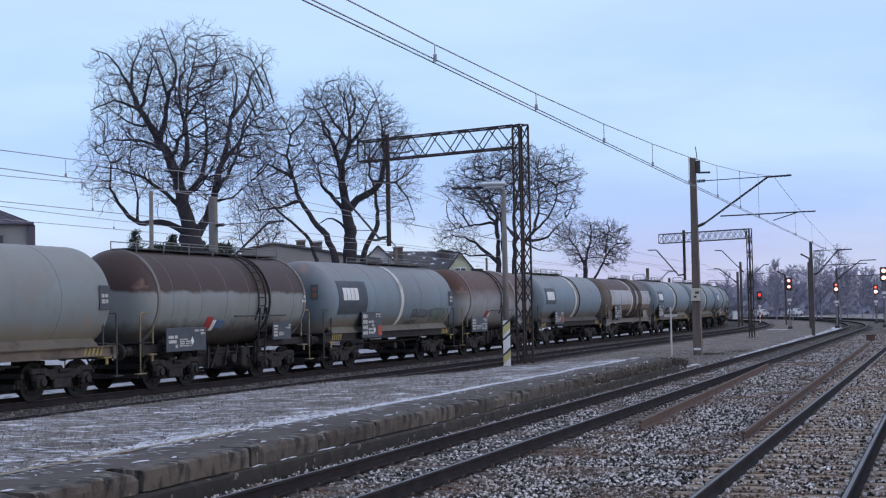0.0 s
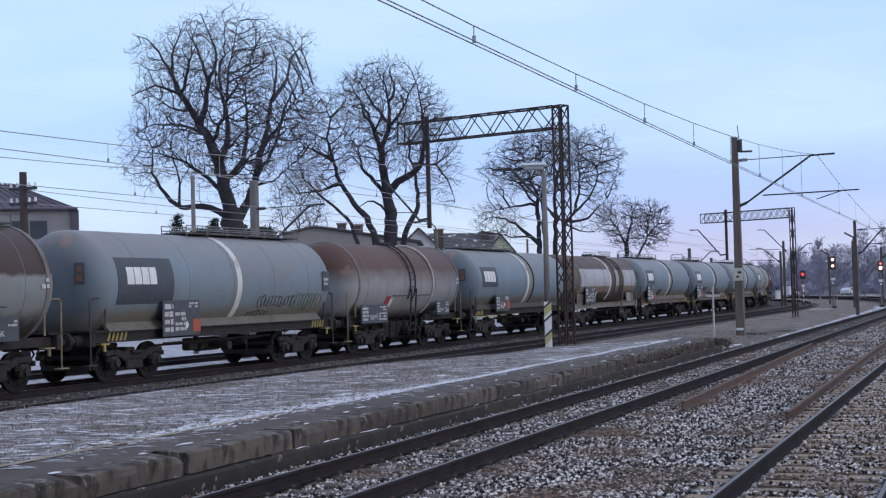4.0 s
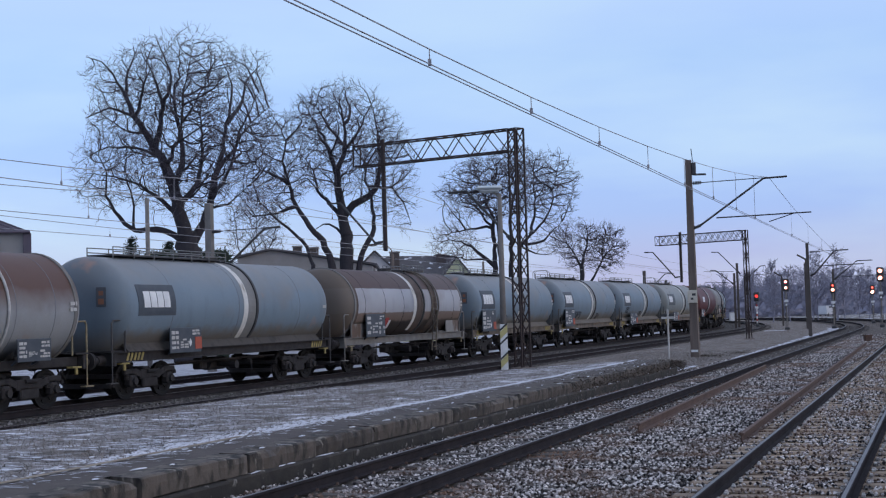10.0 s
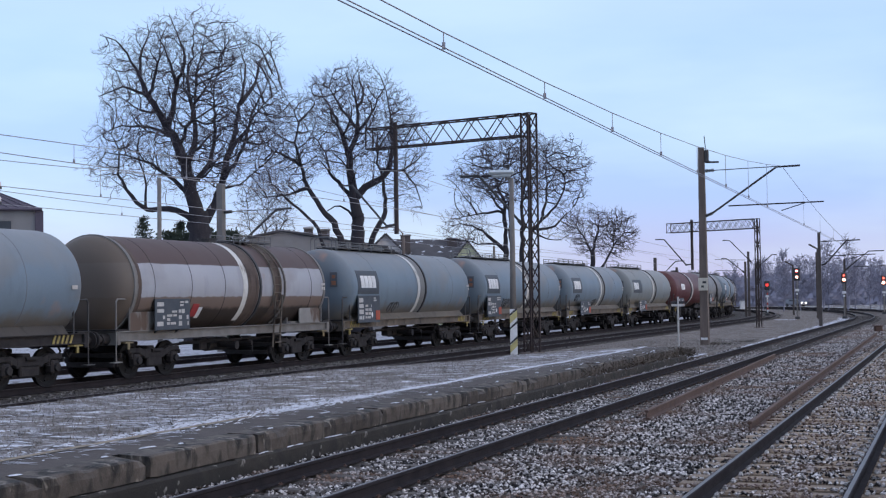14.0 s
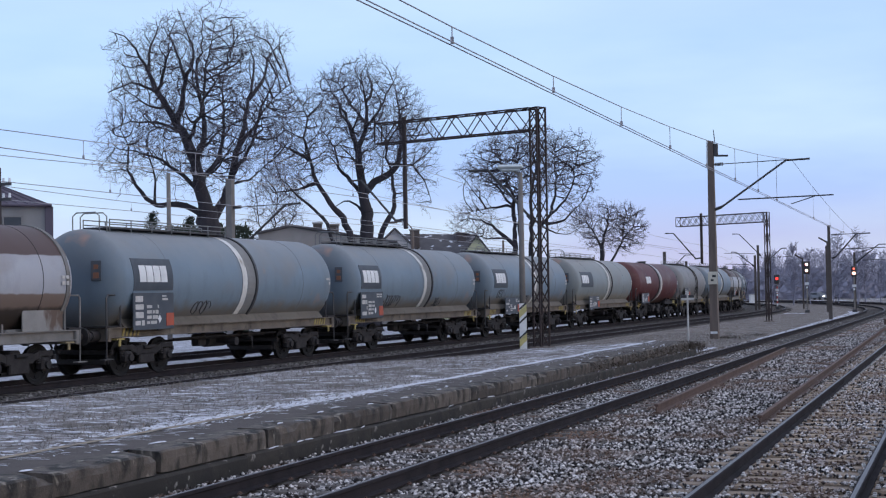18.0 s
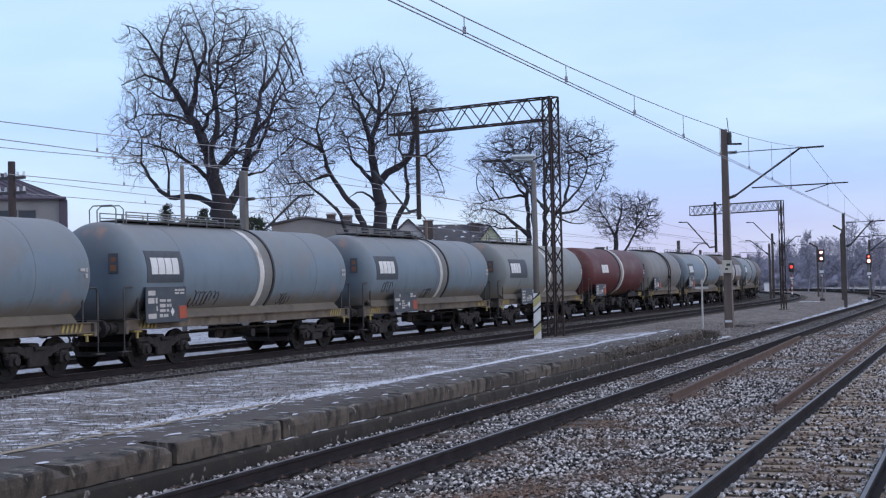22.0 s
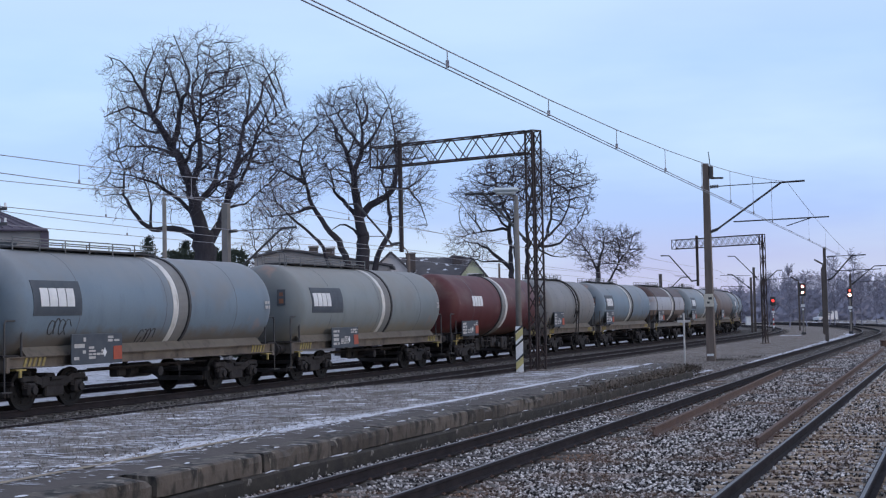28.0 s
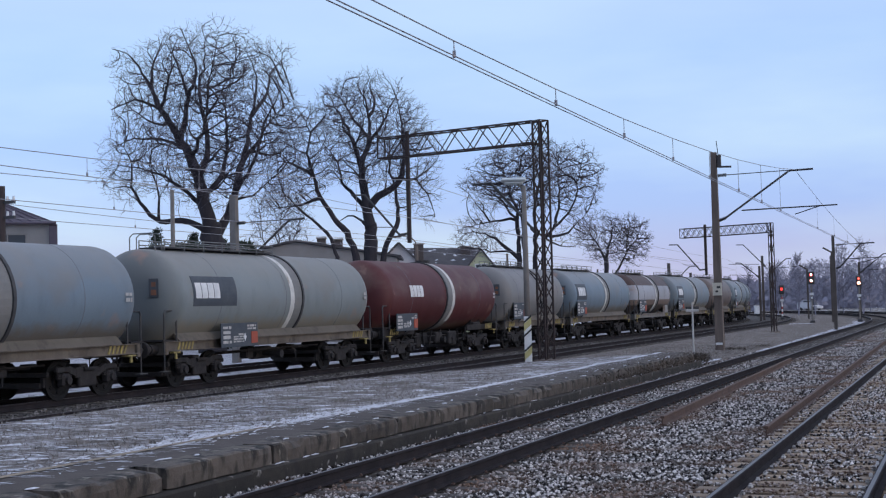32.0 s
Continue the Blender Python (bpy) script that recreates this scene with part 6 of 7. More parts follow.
part("body", Geo().box((0, 0, 0.22), (0.42, 0.34, 0.34), bevel=0.04), M_RUSTRAIL, box2)
part("lid", Geo().box((0, 0, 0.42), (0.5, 0.42, 0.07), bevel=0.02), M_RUSTRAIL, box2)
for dx in (-0.16, 0.16):
    part("foot", Geo().box((dx, 0, 0.03), (0.08, 0.3, 0.1), bevel=0.01), M_BOGIE, box2)
# ---- bare trees ----


MAIN_LIMBS = []


def limb(ra, rb, *pts):
    """A main limb of the next tree: (local x, height) from its foot to its tip, with a radius at both ends."""
    MAIN_LIMBS.append((pts, ra, rb))


def smooth_path(vs, gap):
    """Points every gap metres along a smooth curve through vs."""
    out = [vs[0]]
    for i in range(len(vs) - 1):
        a, b, c, d = vs[max(i - 1, 0)], vs[i], vs[i + 1], vs[min(i + 2, len(vs) - 1)]
        n = max(2, int((c - b).length / gap))
        for k in range(1, n + 1):
            f = k / n
            out.append(b + 0.5 * f * (c - a + f * (2 * a - 5 * b + 4 * c - d + f * (3 * (b - c) + d - a))))
    return out


def tree(x, y, label, lobes, seed, n_pts=4000, z0=-0.3, twig=0.0066, leaves=None):
    """A bare tree on its main limbs. Branches grow step by step towards points spread through the crown's lobes
    (centre x, centre height, half width, half height), fork where the points pull apart, and end in crooked twigs."""
    rg = random.Random(seed)
    npr = np.random.RandomState(seed)
    t = thing("tree", (x, y, z0), label, "tree", "bare trees behind the railway")
    goals = []
    area = [l[2] ** 2 * l[3] for l in lobes]
    for l, a in zip(lobes, area):
        m = int(n_pts * a / sum(area))
        v = npr.normal(size=(m, 3))
        v /= np.linalg.norm(v, axis=1)[:, None]
        v *= npr.uniform(0.03, 1.0, size=(m, 1)) ** 0.36 * (1.0 + 0.045 * npr.normal(size=(m, 1)))
        goals.append(v * np.array([l[2], l[2] * 0.75, l[3]]) + np.array([l[0], 0.0, l[1]]))
    goals = np.concatenate(goals)
    # uneven: thin out some parts of the crown
    keep = [noise.noise(Vector(p) * 0.55 + Vector((seed, 0, 0))) > -0.22 or npr.rand() < 0.35 for p in goals]
    goals = goals[np.array(keep)]
    pos, bones, trunk = [], [], Geo()
    for pts, ra, rb in MAIN_LIMBS:
        deep = rg.gauss(0, 0.35)
        vs = [Vector((p[0], (deep * i + rg.gauss(0, 0.25)) if i and p[1] > 5 else 0.0, p[1])) for i, p in enumerate(pts)]
        if bones and pts[0][1] > 2.6:
            vs[0] = min(bones, key=lambda q: (q.x - vs[0].x) ** 2 + (q.z - vs[0].z) ** 2 + 0.02 * q.y ** 2)
            for i in range(1, len(vs)):
                vs[i].y += vs[0].y
        line = smooth_path(vs, 0.4)
        bones += line
        m = len(line) - 1
        for i in range(1, m):
            line[i] = line[i] + Vector((rg.gauss(0, 0.045), rg.gauss(0, 0.06), rg.gauss(0, 0.035)))
        rr = [(rb + (ra - rb) * (1 - i / m) ** 1.25) * rg.uniform(0.93, 1.07) for i in range(m + 1)]
        trunk.tube(line, rr, 9, caps=True)
        pos += [tuple(p) for p in line if p.z > 4.5]
    MAIN_LIMBS.clear()
    seeds = len(pos)
    nodes = np.array(pos)
    parents = [-1] * seeds
    lead = [None] * seeds
    # nearest branch point of every goal that is still to be reached
    goals = goals.astype(np.float32)
    near, gap = np.zeros(len(goals), int), np.full(len(goals), 1e9, np.float32)

    def meet(first):
        for k in range(first, len(nodes), 300):
            fresh = nodes[k:k + 300].astype(np.float32)
            d = (goals ** 2).sum(1)[:, None] + (fresh ** 2).sum(1)[None] - 2 * goals @ fresh.T
            j = d.argmin(1)
            best = d[np.arange(len(goals)), j]
            won = best < gap
            gap[won], near[won] = best[won], k + j[won]

    meet(0)
    step, reach = 0.26, 2.4
    heart = np.array([lobes[0][0], 0.0, lobes[0][1] - lobes[0][3] * 0.9])
    for turn in range(40):
        live = gap > 0.19 ** 2
        goals, near, gap = goals[live], near[live], gap[live]
        pull = {}
        for i in np.nonzero(gap < reach ** 2)[0]:
            pull.setdefault(int(near[i]), []).append(i)
        if len(pull) < 10:
            break
        fresh = []
        for k, mine in pull.items():
            d = goals[mine] - nodes[k]
            d /= np.linalg.norm(d, axis=1)[:, None]
            d = d.mean(0)
            d /= np.linalg.norm(d) + 1e-9
            if lead[k] is not None:
                d = d + 0.5 * lead[k]
            away = nodes[k] - heart
            d = d + 0.42 * away / (np.linalg.norm(away) + 1e-9) + npr.normal(size=3) * 0.25 + np.array([0, 0, 0.08])
            d /= np.linalg.norm(d) + 1e-9
            fresh.append(nodes[k] + d * step * npr.uniform(0.75, 1.2))
            parents.append(k)
            lead.append(d)
        first = len(nodes)
        nodes = np.concatenate([nodes, np.array(fresh)])
        meet(first)
    # thickness from the tips down
    total = len(nodes)
    kids = [[] for _ in range(total)]
    for i in range(seeds, total):
        kids[parents[i]].append(i)
    load = [0.0] * total
    for i in range(total - 1, seeds - 1, -1):
        load[i] = max(load[i], 1.0)
        if parents[i] >= seeds:
            load[parents[i]] += load[i]
    size = lambda i: min(0.13, twig * load[i] ** 0.55)
    boughs, fine = Geo(), Geo()

    def spray(p, d, ln):
        """One crooked twig."""
        bend = Vector((rg.gauss(0, 0.3), rg.gauss(0, 0.3), rg.gauss(0.12, 0.3)))
        q = p + d * ln * 0.5
        fine.tube([p, q, q + (d + bend).normalized() * ln * 0.5], [twig, twig * 0.9, twig * 0.65], 3, caps=False)

    for i in range(seeds, total):
        if parents[i] >= seeds and max(kids[parents[i]], key=lambda c: load[c]) == i:
            continue
        chain = [parents[i], i]
        while kids[chain[-1]]:
            chain.append(max(kids[chain[-1]], key=lambda c: load[c]))
        rr = [size(i)] + [size(c) for c in chain[1:]]
        pts = [Vector(nodes[c]) for c in chain]
        pts = [pts[0]] + [(a + b * 2 + c) / 4 for a, b, c in zip(pts, pts[1:], pts[2:])] + [pts[-1]]
        (boughs if rr[0] > 0.026 else fine).tube(pts, rr, 5 if rr[0] > 0.026 else 3, caps=False)
        for k in range(1, len(pts)):
            d = (pts[k] - pts[k - 1]).normalized()
            tip = k == len(pts) - 1
            for _ in range(rg.choice((1, 2)) if tip else rg.choice((0, 0, 1)) if rr[k] < 0.03 else 0):
                e = (d + 0.4 * (pts[k] - Vector(heart)).normalized() + Vector((rg.gauss(0, 0.5), rg.gauss(0, 0.5), rg.gauss(0.05, 0.4)))).normalized()
                spray(pts[k], e, rg.uniform(0.2, 0.5))
    part("trunk", trunk, M_BARK, t, smooth=True)
    part("limb_crown", boughs, M_BARK, t, smooth=True)
    tagged(part("twig_crown", fine, M_TWIG, t, "dense fine bare twigs"), kind="stuff")
    if leaves:
        lx, lz, lr, ln = leaves
        g = Geo()
        picks = [nodes[i] for i in range(seeds, total) if (nodes[i][0] - lx) ** 2 + (nodes[i][2] - lz) ** 2 < lr * lr]
        for _ in range(ln if picks else 0):
            c = Vector(picks[rg.randrange(len(picks))]) + Vector((rg.gauss(0, 0.12), rg.gauss(0, 0.12), rg.gauss(0, 0.12)))
            for _ in range(3):
                d = Vector((rg.gauss(0, 1), rg.gauss(0, 1), rg.gauss(0, 1))).normalized() * 0.13
                e = Vector((rg.gauss(0, 1), rg.gauss(0, 1), rg.gauss(0, 1))).normalized() * 0.11
                g.add([tuple(c), tuple(c + d), tuple(c + d * 0.6 + e)], [(0, 1, 2)])
        tagged(part("dry_leaves", g, M_LEAF, t, "clumps of dry leaves and seed heads"), kind="stuff")
    return t


limb(0.78, 0.6, (0.15, 0.06), (0.19, 5.02), (0.09, 7.12))
limb(0.46, 0.014, (0, 6.72), (-0.15, 8.43), (-0.43, 9.67), (-0.9, 10.9), (-1.61, 12.3), (-2.32, 13.54), (-3.07, 15.18), (-4, 16.48), (-4.87, 16.85))
limb(0.187, 0.014, (-1.39, 11.99), (-0.9, 13.07), (-0.84, 14.07), (-1.36, 15.8), (-2.08, 17.35))
limb(0.119, 0.014, (-0.84, 14), (-0.34, 15.31), (-0.77, 16.95), (-1.15, 18.03))
limb(0.119, 0.014, (-2.39, 13.63), (-1.83, 14.78), (-1.52, 16.02), (-1.64, 17.1))
limb(0.102, 0.014, (-2.76, 14.62), (-2.82, 15.71), (-2.32, 17.1), (-2.45, 17.57))
limb(0.187, 0.014, (-0.53, 9.73), (-0.03, 10.53), (0.09, 11.99), (-0.25, 14.47), (0.22, 16.73), (0, 17.97))
limb(0.128, 0.014, (-0.77, 10.97), (-0.15, 11.77), (0.25, 13.69), (0.46, 15.4), (1.08, 17.35))
limb(0.162, 0.014, (0.03, 8.98), (0.62, 9.54), (0.87, 10.9), (0.96, 12.76), (0.84, 14.31), (1.33, 16.23))
limb(0.289, 0.014, (0.65, 6.26), (0.96, 7.81), (1.49, 9.98), (1.89, 12.45), (2.36, 15.18), (2.08, 16.79), (1.43, 18.09))
limb(0.145, 0.014, (2.14, 13.54), (2.7, 14.69), (3.07, 16.17), (3.87, 17.29))
limb(0.136, 0.014, (1.64, 10.75), (2.51, 11.9), (3.19, 13.38), (4.37, 15.4))
limb(0.136, 0.014, (1.7, 9.2), (2.32, 10.44), (3.19, 12.52), (4.8, 14.07))
limb(0.102, 0.014, (2.2, 11.15), (3.25, 11.21), (4.59, 11.77))
limb(0.093, 0.014, (1.58, 8.55), (2.39, 8.92), (3.44, 9.73))
limb(0.212, 0.014, (-0.09, 6.63), (-1.08, 7.4), (-2.76, 7.5), (-3.69, 8.58), (-4.18, 9.82), (-4.37, 11.21), (-5.24, 12.08))
limb(0.093, 0.014, (-2.7, 7.56), (-2.73, 8.74), (-3.07, 10.44))
limb(0.153, 0.014, (-0.15, 8.05), (-1.52, 9.36), (-3.16, 10.22), (-4.99, 10.53))
limb(0.111, 0.014, (-1.15, 11.28), (-2.32, 11.9), (-3.87, 11.9), (-5.05, 11.46))
limb(0.102, 0.014, (-2.32, 13.32), (-3.56, 13.94), (-4.99, 13.54))
limb(0.093, 0.014, (-1.92, 12.7), (-2.76, 12.76), (-4.18, 13.76))
tree(-12.6, 75, "large bare spreading tree with a forked trunk and pollarded stubs", [(0.1, 13.1, 5.1, 5.1), (-4.2, 10.5, 2.0, 2.2), (3.2, 10.5, 1.9, 2.5), (-3.9, 16.0, 1.4, 1.2), (3.6, 16.1, 1.4, 1.4)], 21, n_pts=10600)
limb(0.65, 0.34, (0.24, -0.09), (0.05, 4.21), (0.11, 7.35))
limb(0.365, 0.014, (0.11, 7.18), (-0.25, 9.17), (-0.28, 10.98), (0.11, 12.47), (0.01, 14.19), (-0.65, 15.98))
limb(0.112, 0.014, (0.05, 13.86), (0.51, 14.52), (0.05, 16.17))
limb(0.178, 0.014, (-0.25, 10.75), (-1.01, 12.64), (-1.67, 14.06), (-2.6, 15.58))
limb(0.112, 0.014, (0.05, 12.31), (-0.81, 13.53), (-1.41, 14.79), (-1.14, 15.71))
limb(0.265, 0.014, (0.18, 8.17), (0.97, 9.17), (1.9, 9.83), (2.13, 12.14), (1.73, 14.85))
limb(0.178, 0.014, (0.11, 7.45), (-0.71, 8.97), (-1.61, 9.83), (-1.84, 11.08), (-2.86, 12.41))
limb(0.122, 0.014, (0.24, 11.74), (0.97, 13.3), (1.96, 15.18))
limb(0.332, 0.014, (0.64, -0.09), (0.77, 5.2), (1.67, 7.45), (1.57, 9.43), (1.3, 10.89), (1.96, 12.21), (3.48, 13.13))
limb(0.112, 0.014, (1.57, 9.76), (2.82, 9.83), (3.55, 8.77), (3.88, 7.58))
limb(0.376, 0.014, (-0.22, -0.09), (-0.75, 5.46), (-2, 7.65), (-2.93, 9.33), (-3.49, 11.55), (-3.26, 12.64), (-4.12, 14.46))
limb(0.131, 0.014, (-2.73, 8.64), (-4.05, 8.5), (-5.57, 8.31))
limb(0.122, 0.014, (-3.46, 10.09), (-4.45, 10.95), (-5.77, 11.81))
limb(0.243, 0.014, (-1.41, -0.09), (-1.94, 5.69), (-3, 7.31), (-4.05, 8.34), (-4.85, 9.43), (-5.04, 11.08))
limb(0.112, 0.014, (0.05, 6.79), (-0.48, 7.58), (-1.24, 7.84), (-1.94, 7.35))
tree(-4.0, 80, "bare spreading tree with several crooked trunks", [(-0.1, 12.8, 3.2, 3.4), (-3.7, 11.6, 2.2, 2.9), (-4.5, 9.1, 1.7, 1.5), (2.4, 11.1, 1.9, 3.2), (3.4, 9.0, 0.9, 1.9)], 22, n_pts=12500)
limb(0.34, 0.014, (-0.26, -0.54), (-0.73, 4.57), (-0.73, 7.71), (-1.52, 9.59), (-3.24, 11.05), (-3.95, 11.83))
limb(0.17, 0.014, (-0.73, 7.51), (-0.89, 9.28), (-1.55, 10.93), (-1.83, 12.5))
limb(0.289, 0.014, (-0.02, -0.54), (-0.34, 5.75), (-0.49, 8.1), (-0.38, 9.87), (-0.73, 12.89))
limb(0.323, 0.014, (0.29, -0.54), (0.41, 7.32), (0.37, 8.89), (0.76, 10.65), (0.53, 13.48))
limb(0.255, 0.014, (0.68, -0.54), (0.92, 5.75), (1.43, 7.39), (2.96, 8.89), (3.43, 11.05), (3.9, 13.2))
limb(0.128, 0.014, (1.43, 8.02), (2.18, 9.47), (2.1, 12.73))
limb(0.128, 0.014, (1.15, 7.12), (2.57, 7.24), (3.98, 8.57))
limb(0.085, 0.014, (1.31, 6.84), (2.1, 6.33), (2.96, 6.29))
limb(0.17, 0.014, (-0.81, 5.67), (-2.3, 7), (-3.4, 7.51), (-4.73, 7.47))
limb(0.093, 0.014, (-1.52, 5.9), (-2.61, 6.14), (-3.87, 6.37))
limb(0.111, 0.014, (-0.81, 8.02), (-1.91, 8.34), (-3.87, 7.94))
tree(6.4, 95, "bare spreading tree behind the lamp post", [(0.2, 11.3, 3.7, 2.5), (3.4, 10.9, 1.8, 2.8), (-2.8, 10.8, 1.8, 2.0), (-3.6, 7.3, 1.9, 1.6), (3.1, 7.6, 1.5, 1.3)], 23, n_pts=7600, twig=0.0078)
limb(0.255, 0.2, (0.1, -1.28), (-0.05, 6.26))
limb(0.128, 0.014, (-0.05, 6.06), (-0.69, 7.45), (-1.88, 9.23))
limb(0.145, 0.014, (-0.05, 6.16), (0.59, 8.39), (0.4, 10.02))
limb(0.153, 0.014, (0.2, 4.17), (1.59, 6.16), (2.28, 9.23))
limb(0.093, 0.014, (1.88, 6.65), (2.73, 7.89), (3.07, 8.74))
tree(14.7, 120, "small bare round-headed tree with clumps of dry leaves", [(0.4, 8.0, 2.8, 2.3), (2.3, 7.6, 1.8, 2.3)], 24, n_pts=1900, twig=0.009, leaves=(2.2, 7.6, 1.9, 420))
limb(0.17, 0.15, (0, 0), (0, 4.0))
limb(0.111, 0.014, (0, 3.8), (-0.6, 7.0), (-0.9, 10.5))
limb(0.111, 0.014, (0, 3.8), (0.5, 7.0), (0.8, 11.0))
limb(0.085, 0.014, (0.3, 5.5), (1.6, 8.0), (2.2, 10.0))
tree(-12.6, 104, "slim young bare tree behind the large one", [(0.4, 8.2, 2.6, 4.0)], 25, n_pts=1500, twig=0.007)


def fir(x, y, z, h, seed, label):
    rg = random.Random(seed)
    t = thing("fir_tree", (x, y, z), label, "tree", "dark firs")
    part("trunk", Geo().tube([(0, 0, 0), (0, 0, h)], [0.12, 0.02], 7), M_BARK, t)
    g = Geo()
    k = 0
    zz = 0.5
    while zz < h:
        rad = (h - zz) * 0.34 + 0.12
        for i in range(9):
            a = rg.uniform(0, 6.28)
            ln = rad * rg.uniform(0.6, 1.15)
            p = Vector((0, 0, zz + rg.uniform(-0.1, 0.1)))
            q = p + Vector((math.cos(a) * ln, math.sin(a) * ln, ln * rg.uniform(-0.15, 0.35)))
            for f in (0.3, 0.5, 0.7, 0.9, 1.05):
                c = p.lerp(q, f)
                for _ in range(3):
                    d = Vector((rg.gauss(0, 1), rg.gauss(0, 1), rg.gauss(0.3, 0.6))).normalized() * 0.22
                    g.add([tuple(c), tuple(c + d + Vector((0.05, 0, 0))), tuple(c + d * 1.1 + Vector((0, 0.05, 0.05)))], [(0, 1, 2)])
        zz += 0.28
    part("needles", g, M_FIR, t)


fir(-16.9, 82, -0.3, 7.4, 5, "dark fir beside the big tree")
fir(-14.9, 83, -0.3, 7.2, 6, "dark fir behind the bare trunk")


def hedge(x0, x1, y, z0, z1, n, seed, name, label):
    rg = random.Random(seed)
    g = Geo()
    for _ in range(n):
        c = Vector((rg.uniform(x0, x1), y + rg.uniform(-1.2, 1.2), z0 + (z1 - z0) * rg.random() ** 0.8))
        for _ in range(4):
            d = Vector((rg.gauss(0, 1), rg.gauss(0, 1), rg.gauss(0, 1))).normalized() * 0.28
            g.add([tuple(c), tuple(c + d), tuple(c + d * 0.9 + Vector((0.1, 0.05, 0.1)))], [(0, 1, 2)])
    tagged(part(name, g, M_FIR), label, "hedge", kind="stuff")


hedge(-15.6, -10.9, 81, -0.3, 6.1, 2600, 9, "hedge", "dark evergreen hedge at the foot of the bare trees")

# far woods: many thin bare trees joined
rg = random.Random(31)
g = Geo()


def far_tree(x, y, h):
    base = Vector((x, y, -0.4))
    g.tube([base, base + Vector((rg.gauss(0, 0.3), 0, h * 0.55)), base + Vector((rg.gauss(0, 0.5), 0, h))], [0.08, 0.055, 0.025], 4, caps=False)
    for _ in range(50):
        f = rg.uniform(0.18, 1.0)
        p = base + Vector((0, 0, h * f))
        ln = h * 0.34 * (1.15 - f * 0.75) * rg.uniform(0.5, 1.1)
        a = rg.uniform(0, 6.28)
        d = Vector((math.cos(a), math.sin(a), rg.uniform(0.5, 1.6))).normalized()
        q = p + d * ln
        g.tube([p, p.lerp(q, 0.5) + Vector((rg.gauss(0, 0.15), 0, 0.1)), q], [0.036, 0.025, 0.014], 3, caps=False)
        for _ in range(5):
            m = p.lerp(q, rg.uniform(0.3, 1.0))
            e = Vector((rg.gauss(0, 1), rg.gauss(0, 1), rg.uniform(0.2, 1.2))).normalized() * ln * 0.45
            g.tube([m, m + e], [0.028, 0.015], 3, caps=False)


for i in range(150):
    y = rg.uniform(275, 350)
    px = rg.uniform(0.20, 0.42)
    far_tree(px * y, y, rg.uniform(5.5, 9.0) * (0.7 if px < 0.24 else 1.0) * (y / 270))
for k in range(5):
    far_tree(50.2 + k * 1.15 + rg.uniform(-0.3, 0.3), 172 + rg.uniform(-3, 3), rg.uniform(7.6, 9.4) - abs(k - 2) * 0.5)
for x, y, h in ((42.5, 172, 6.6), (44.6, 170, 7.4), (46.2, 176, 7.6), (40.2, 178, 6.4), (48.4, 176, 7.0), (57.5, 176, 6.6), (60.0, 180, 6.2)):
    far_tree(x, y, h)
tagged(part("far_woods", g, M_WOOD_FAR), "bare winter woods beyond the curve, haze mixed into their colour", "woods", kind="stuff")
g = Geo()
for i in range(15000):
    y = rg.uniform(270, 350)
    x = rg.uniform(-0.5, 0.5) * y if rg.random() < 0.4 else rg.uniform(0.2, 0.46) * y
    c = Vector((x, y, rg.uniform(-0.4, 4.3 + 1.4 * math.sin(x * 0.11) + 0.6 * math.sin(x * 0.43))))
    r = rg.uniform(0.3, 0.8)
    g.add([tuple(c + Vector((-r, 0, -r * .6))), tuple(c + Vector((r, rg.uniform(-r, r), -r * .5))), tuple(c + Vector((rg.uniform(-r, r), 0, r)))], [(0, 1, 2)])
tagged(part("far_bushes", g, M_SCRUB_FAR), "low scrub on the horizon, haze mixed into its colour", "bushes", kind="stuff")

# ---- houses ----


def windowed(house, x, y, z, w, h, frame_mat, turn=0.0):
    """A window on a wall that faces the railway: pane, frame bars and sill."""
    m = Matrix.Translation((x, y, z)) @ Matrix.Rotation(turn, 4, "Z")
    win = part("window", Geo().box((0, -0.02, 0), (w, 0.06, h)), M_GLASS, house, at=m)
    fr = Geo().box((0, -0.06, h / 2), (w + 0.16, 0.08, 0.09)).box((0, -0.06, -h / 2), (w + 0.16, 0.1, 0.09))
    for sx in (-w / 2, 0, w / 2):
        fr.box((sx, -0.06, 0), (0.08, 0.08, h))
    part("window_frame", fr, frame_mat, win)
    part("window_sill", Geo().box((0, -0.12, -h / 2 - 0.08), (w + 0.3, 0.22, 0.05)), frame_mat, win)


h1 = thing("house", Matrix.Translation((-30.75, 83.1, 0.0)) @ Matrix.Rotation(0.27, 4, "Z"), "flat-roofed two-storey house with a violet metal roof", "house")
part("wall", Geo().box((0, 4, 3.7), (14.2, 8, 8.4), bevel=0.02), M_HOUSEWALL, h1)
g = Geo()
g.add([(-7.5, -0.3, 7.9), (7.3, -0.3, 7.9), (7.3, 8.3, 7.9), (-7.5, 8.3, 7.9), (-4, 3.6, 9.75), (3.2, 3.6, 9.75), (3.2, 4.4, 9.75), (-4, 4.4, 9.75)],
      [(0, 1, 5, 4), (1, 2, 6, 5), (2, 3, 7, 6), (3, 0, 4, 7), (4, 5, 6, 7), (3, 2, 1, 0)])
part("roof", g, M_ROOFRED, h1)
g = Geo()
for i in range(26):
    x = -7.4 + i * 0.58
    xt = max(-4, min(3.2, x * 0.47))
    g.bar((x, -0.28, 7.95), (xt, 3.58, 9.78), 0.05, 0.06)
part("roof_seams", g, M_ROOFRED, h1)
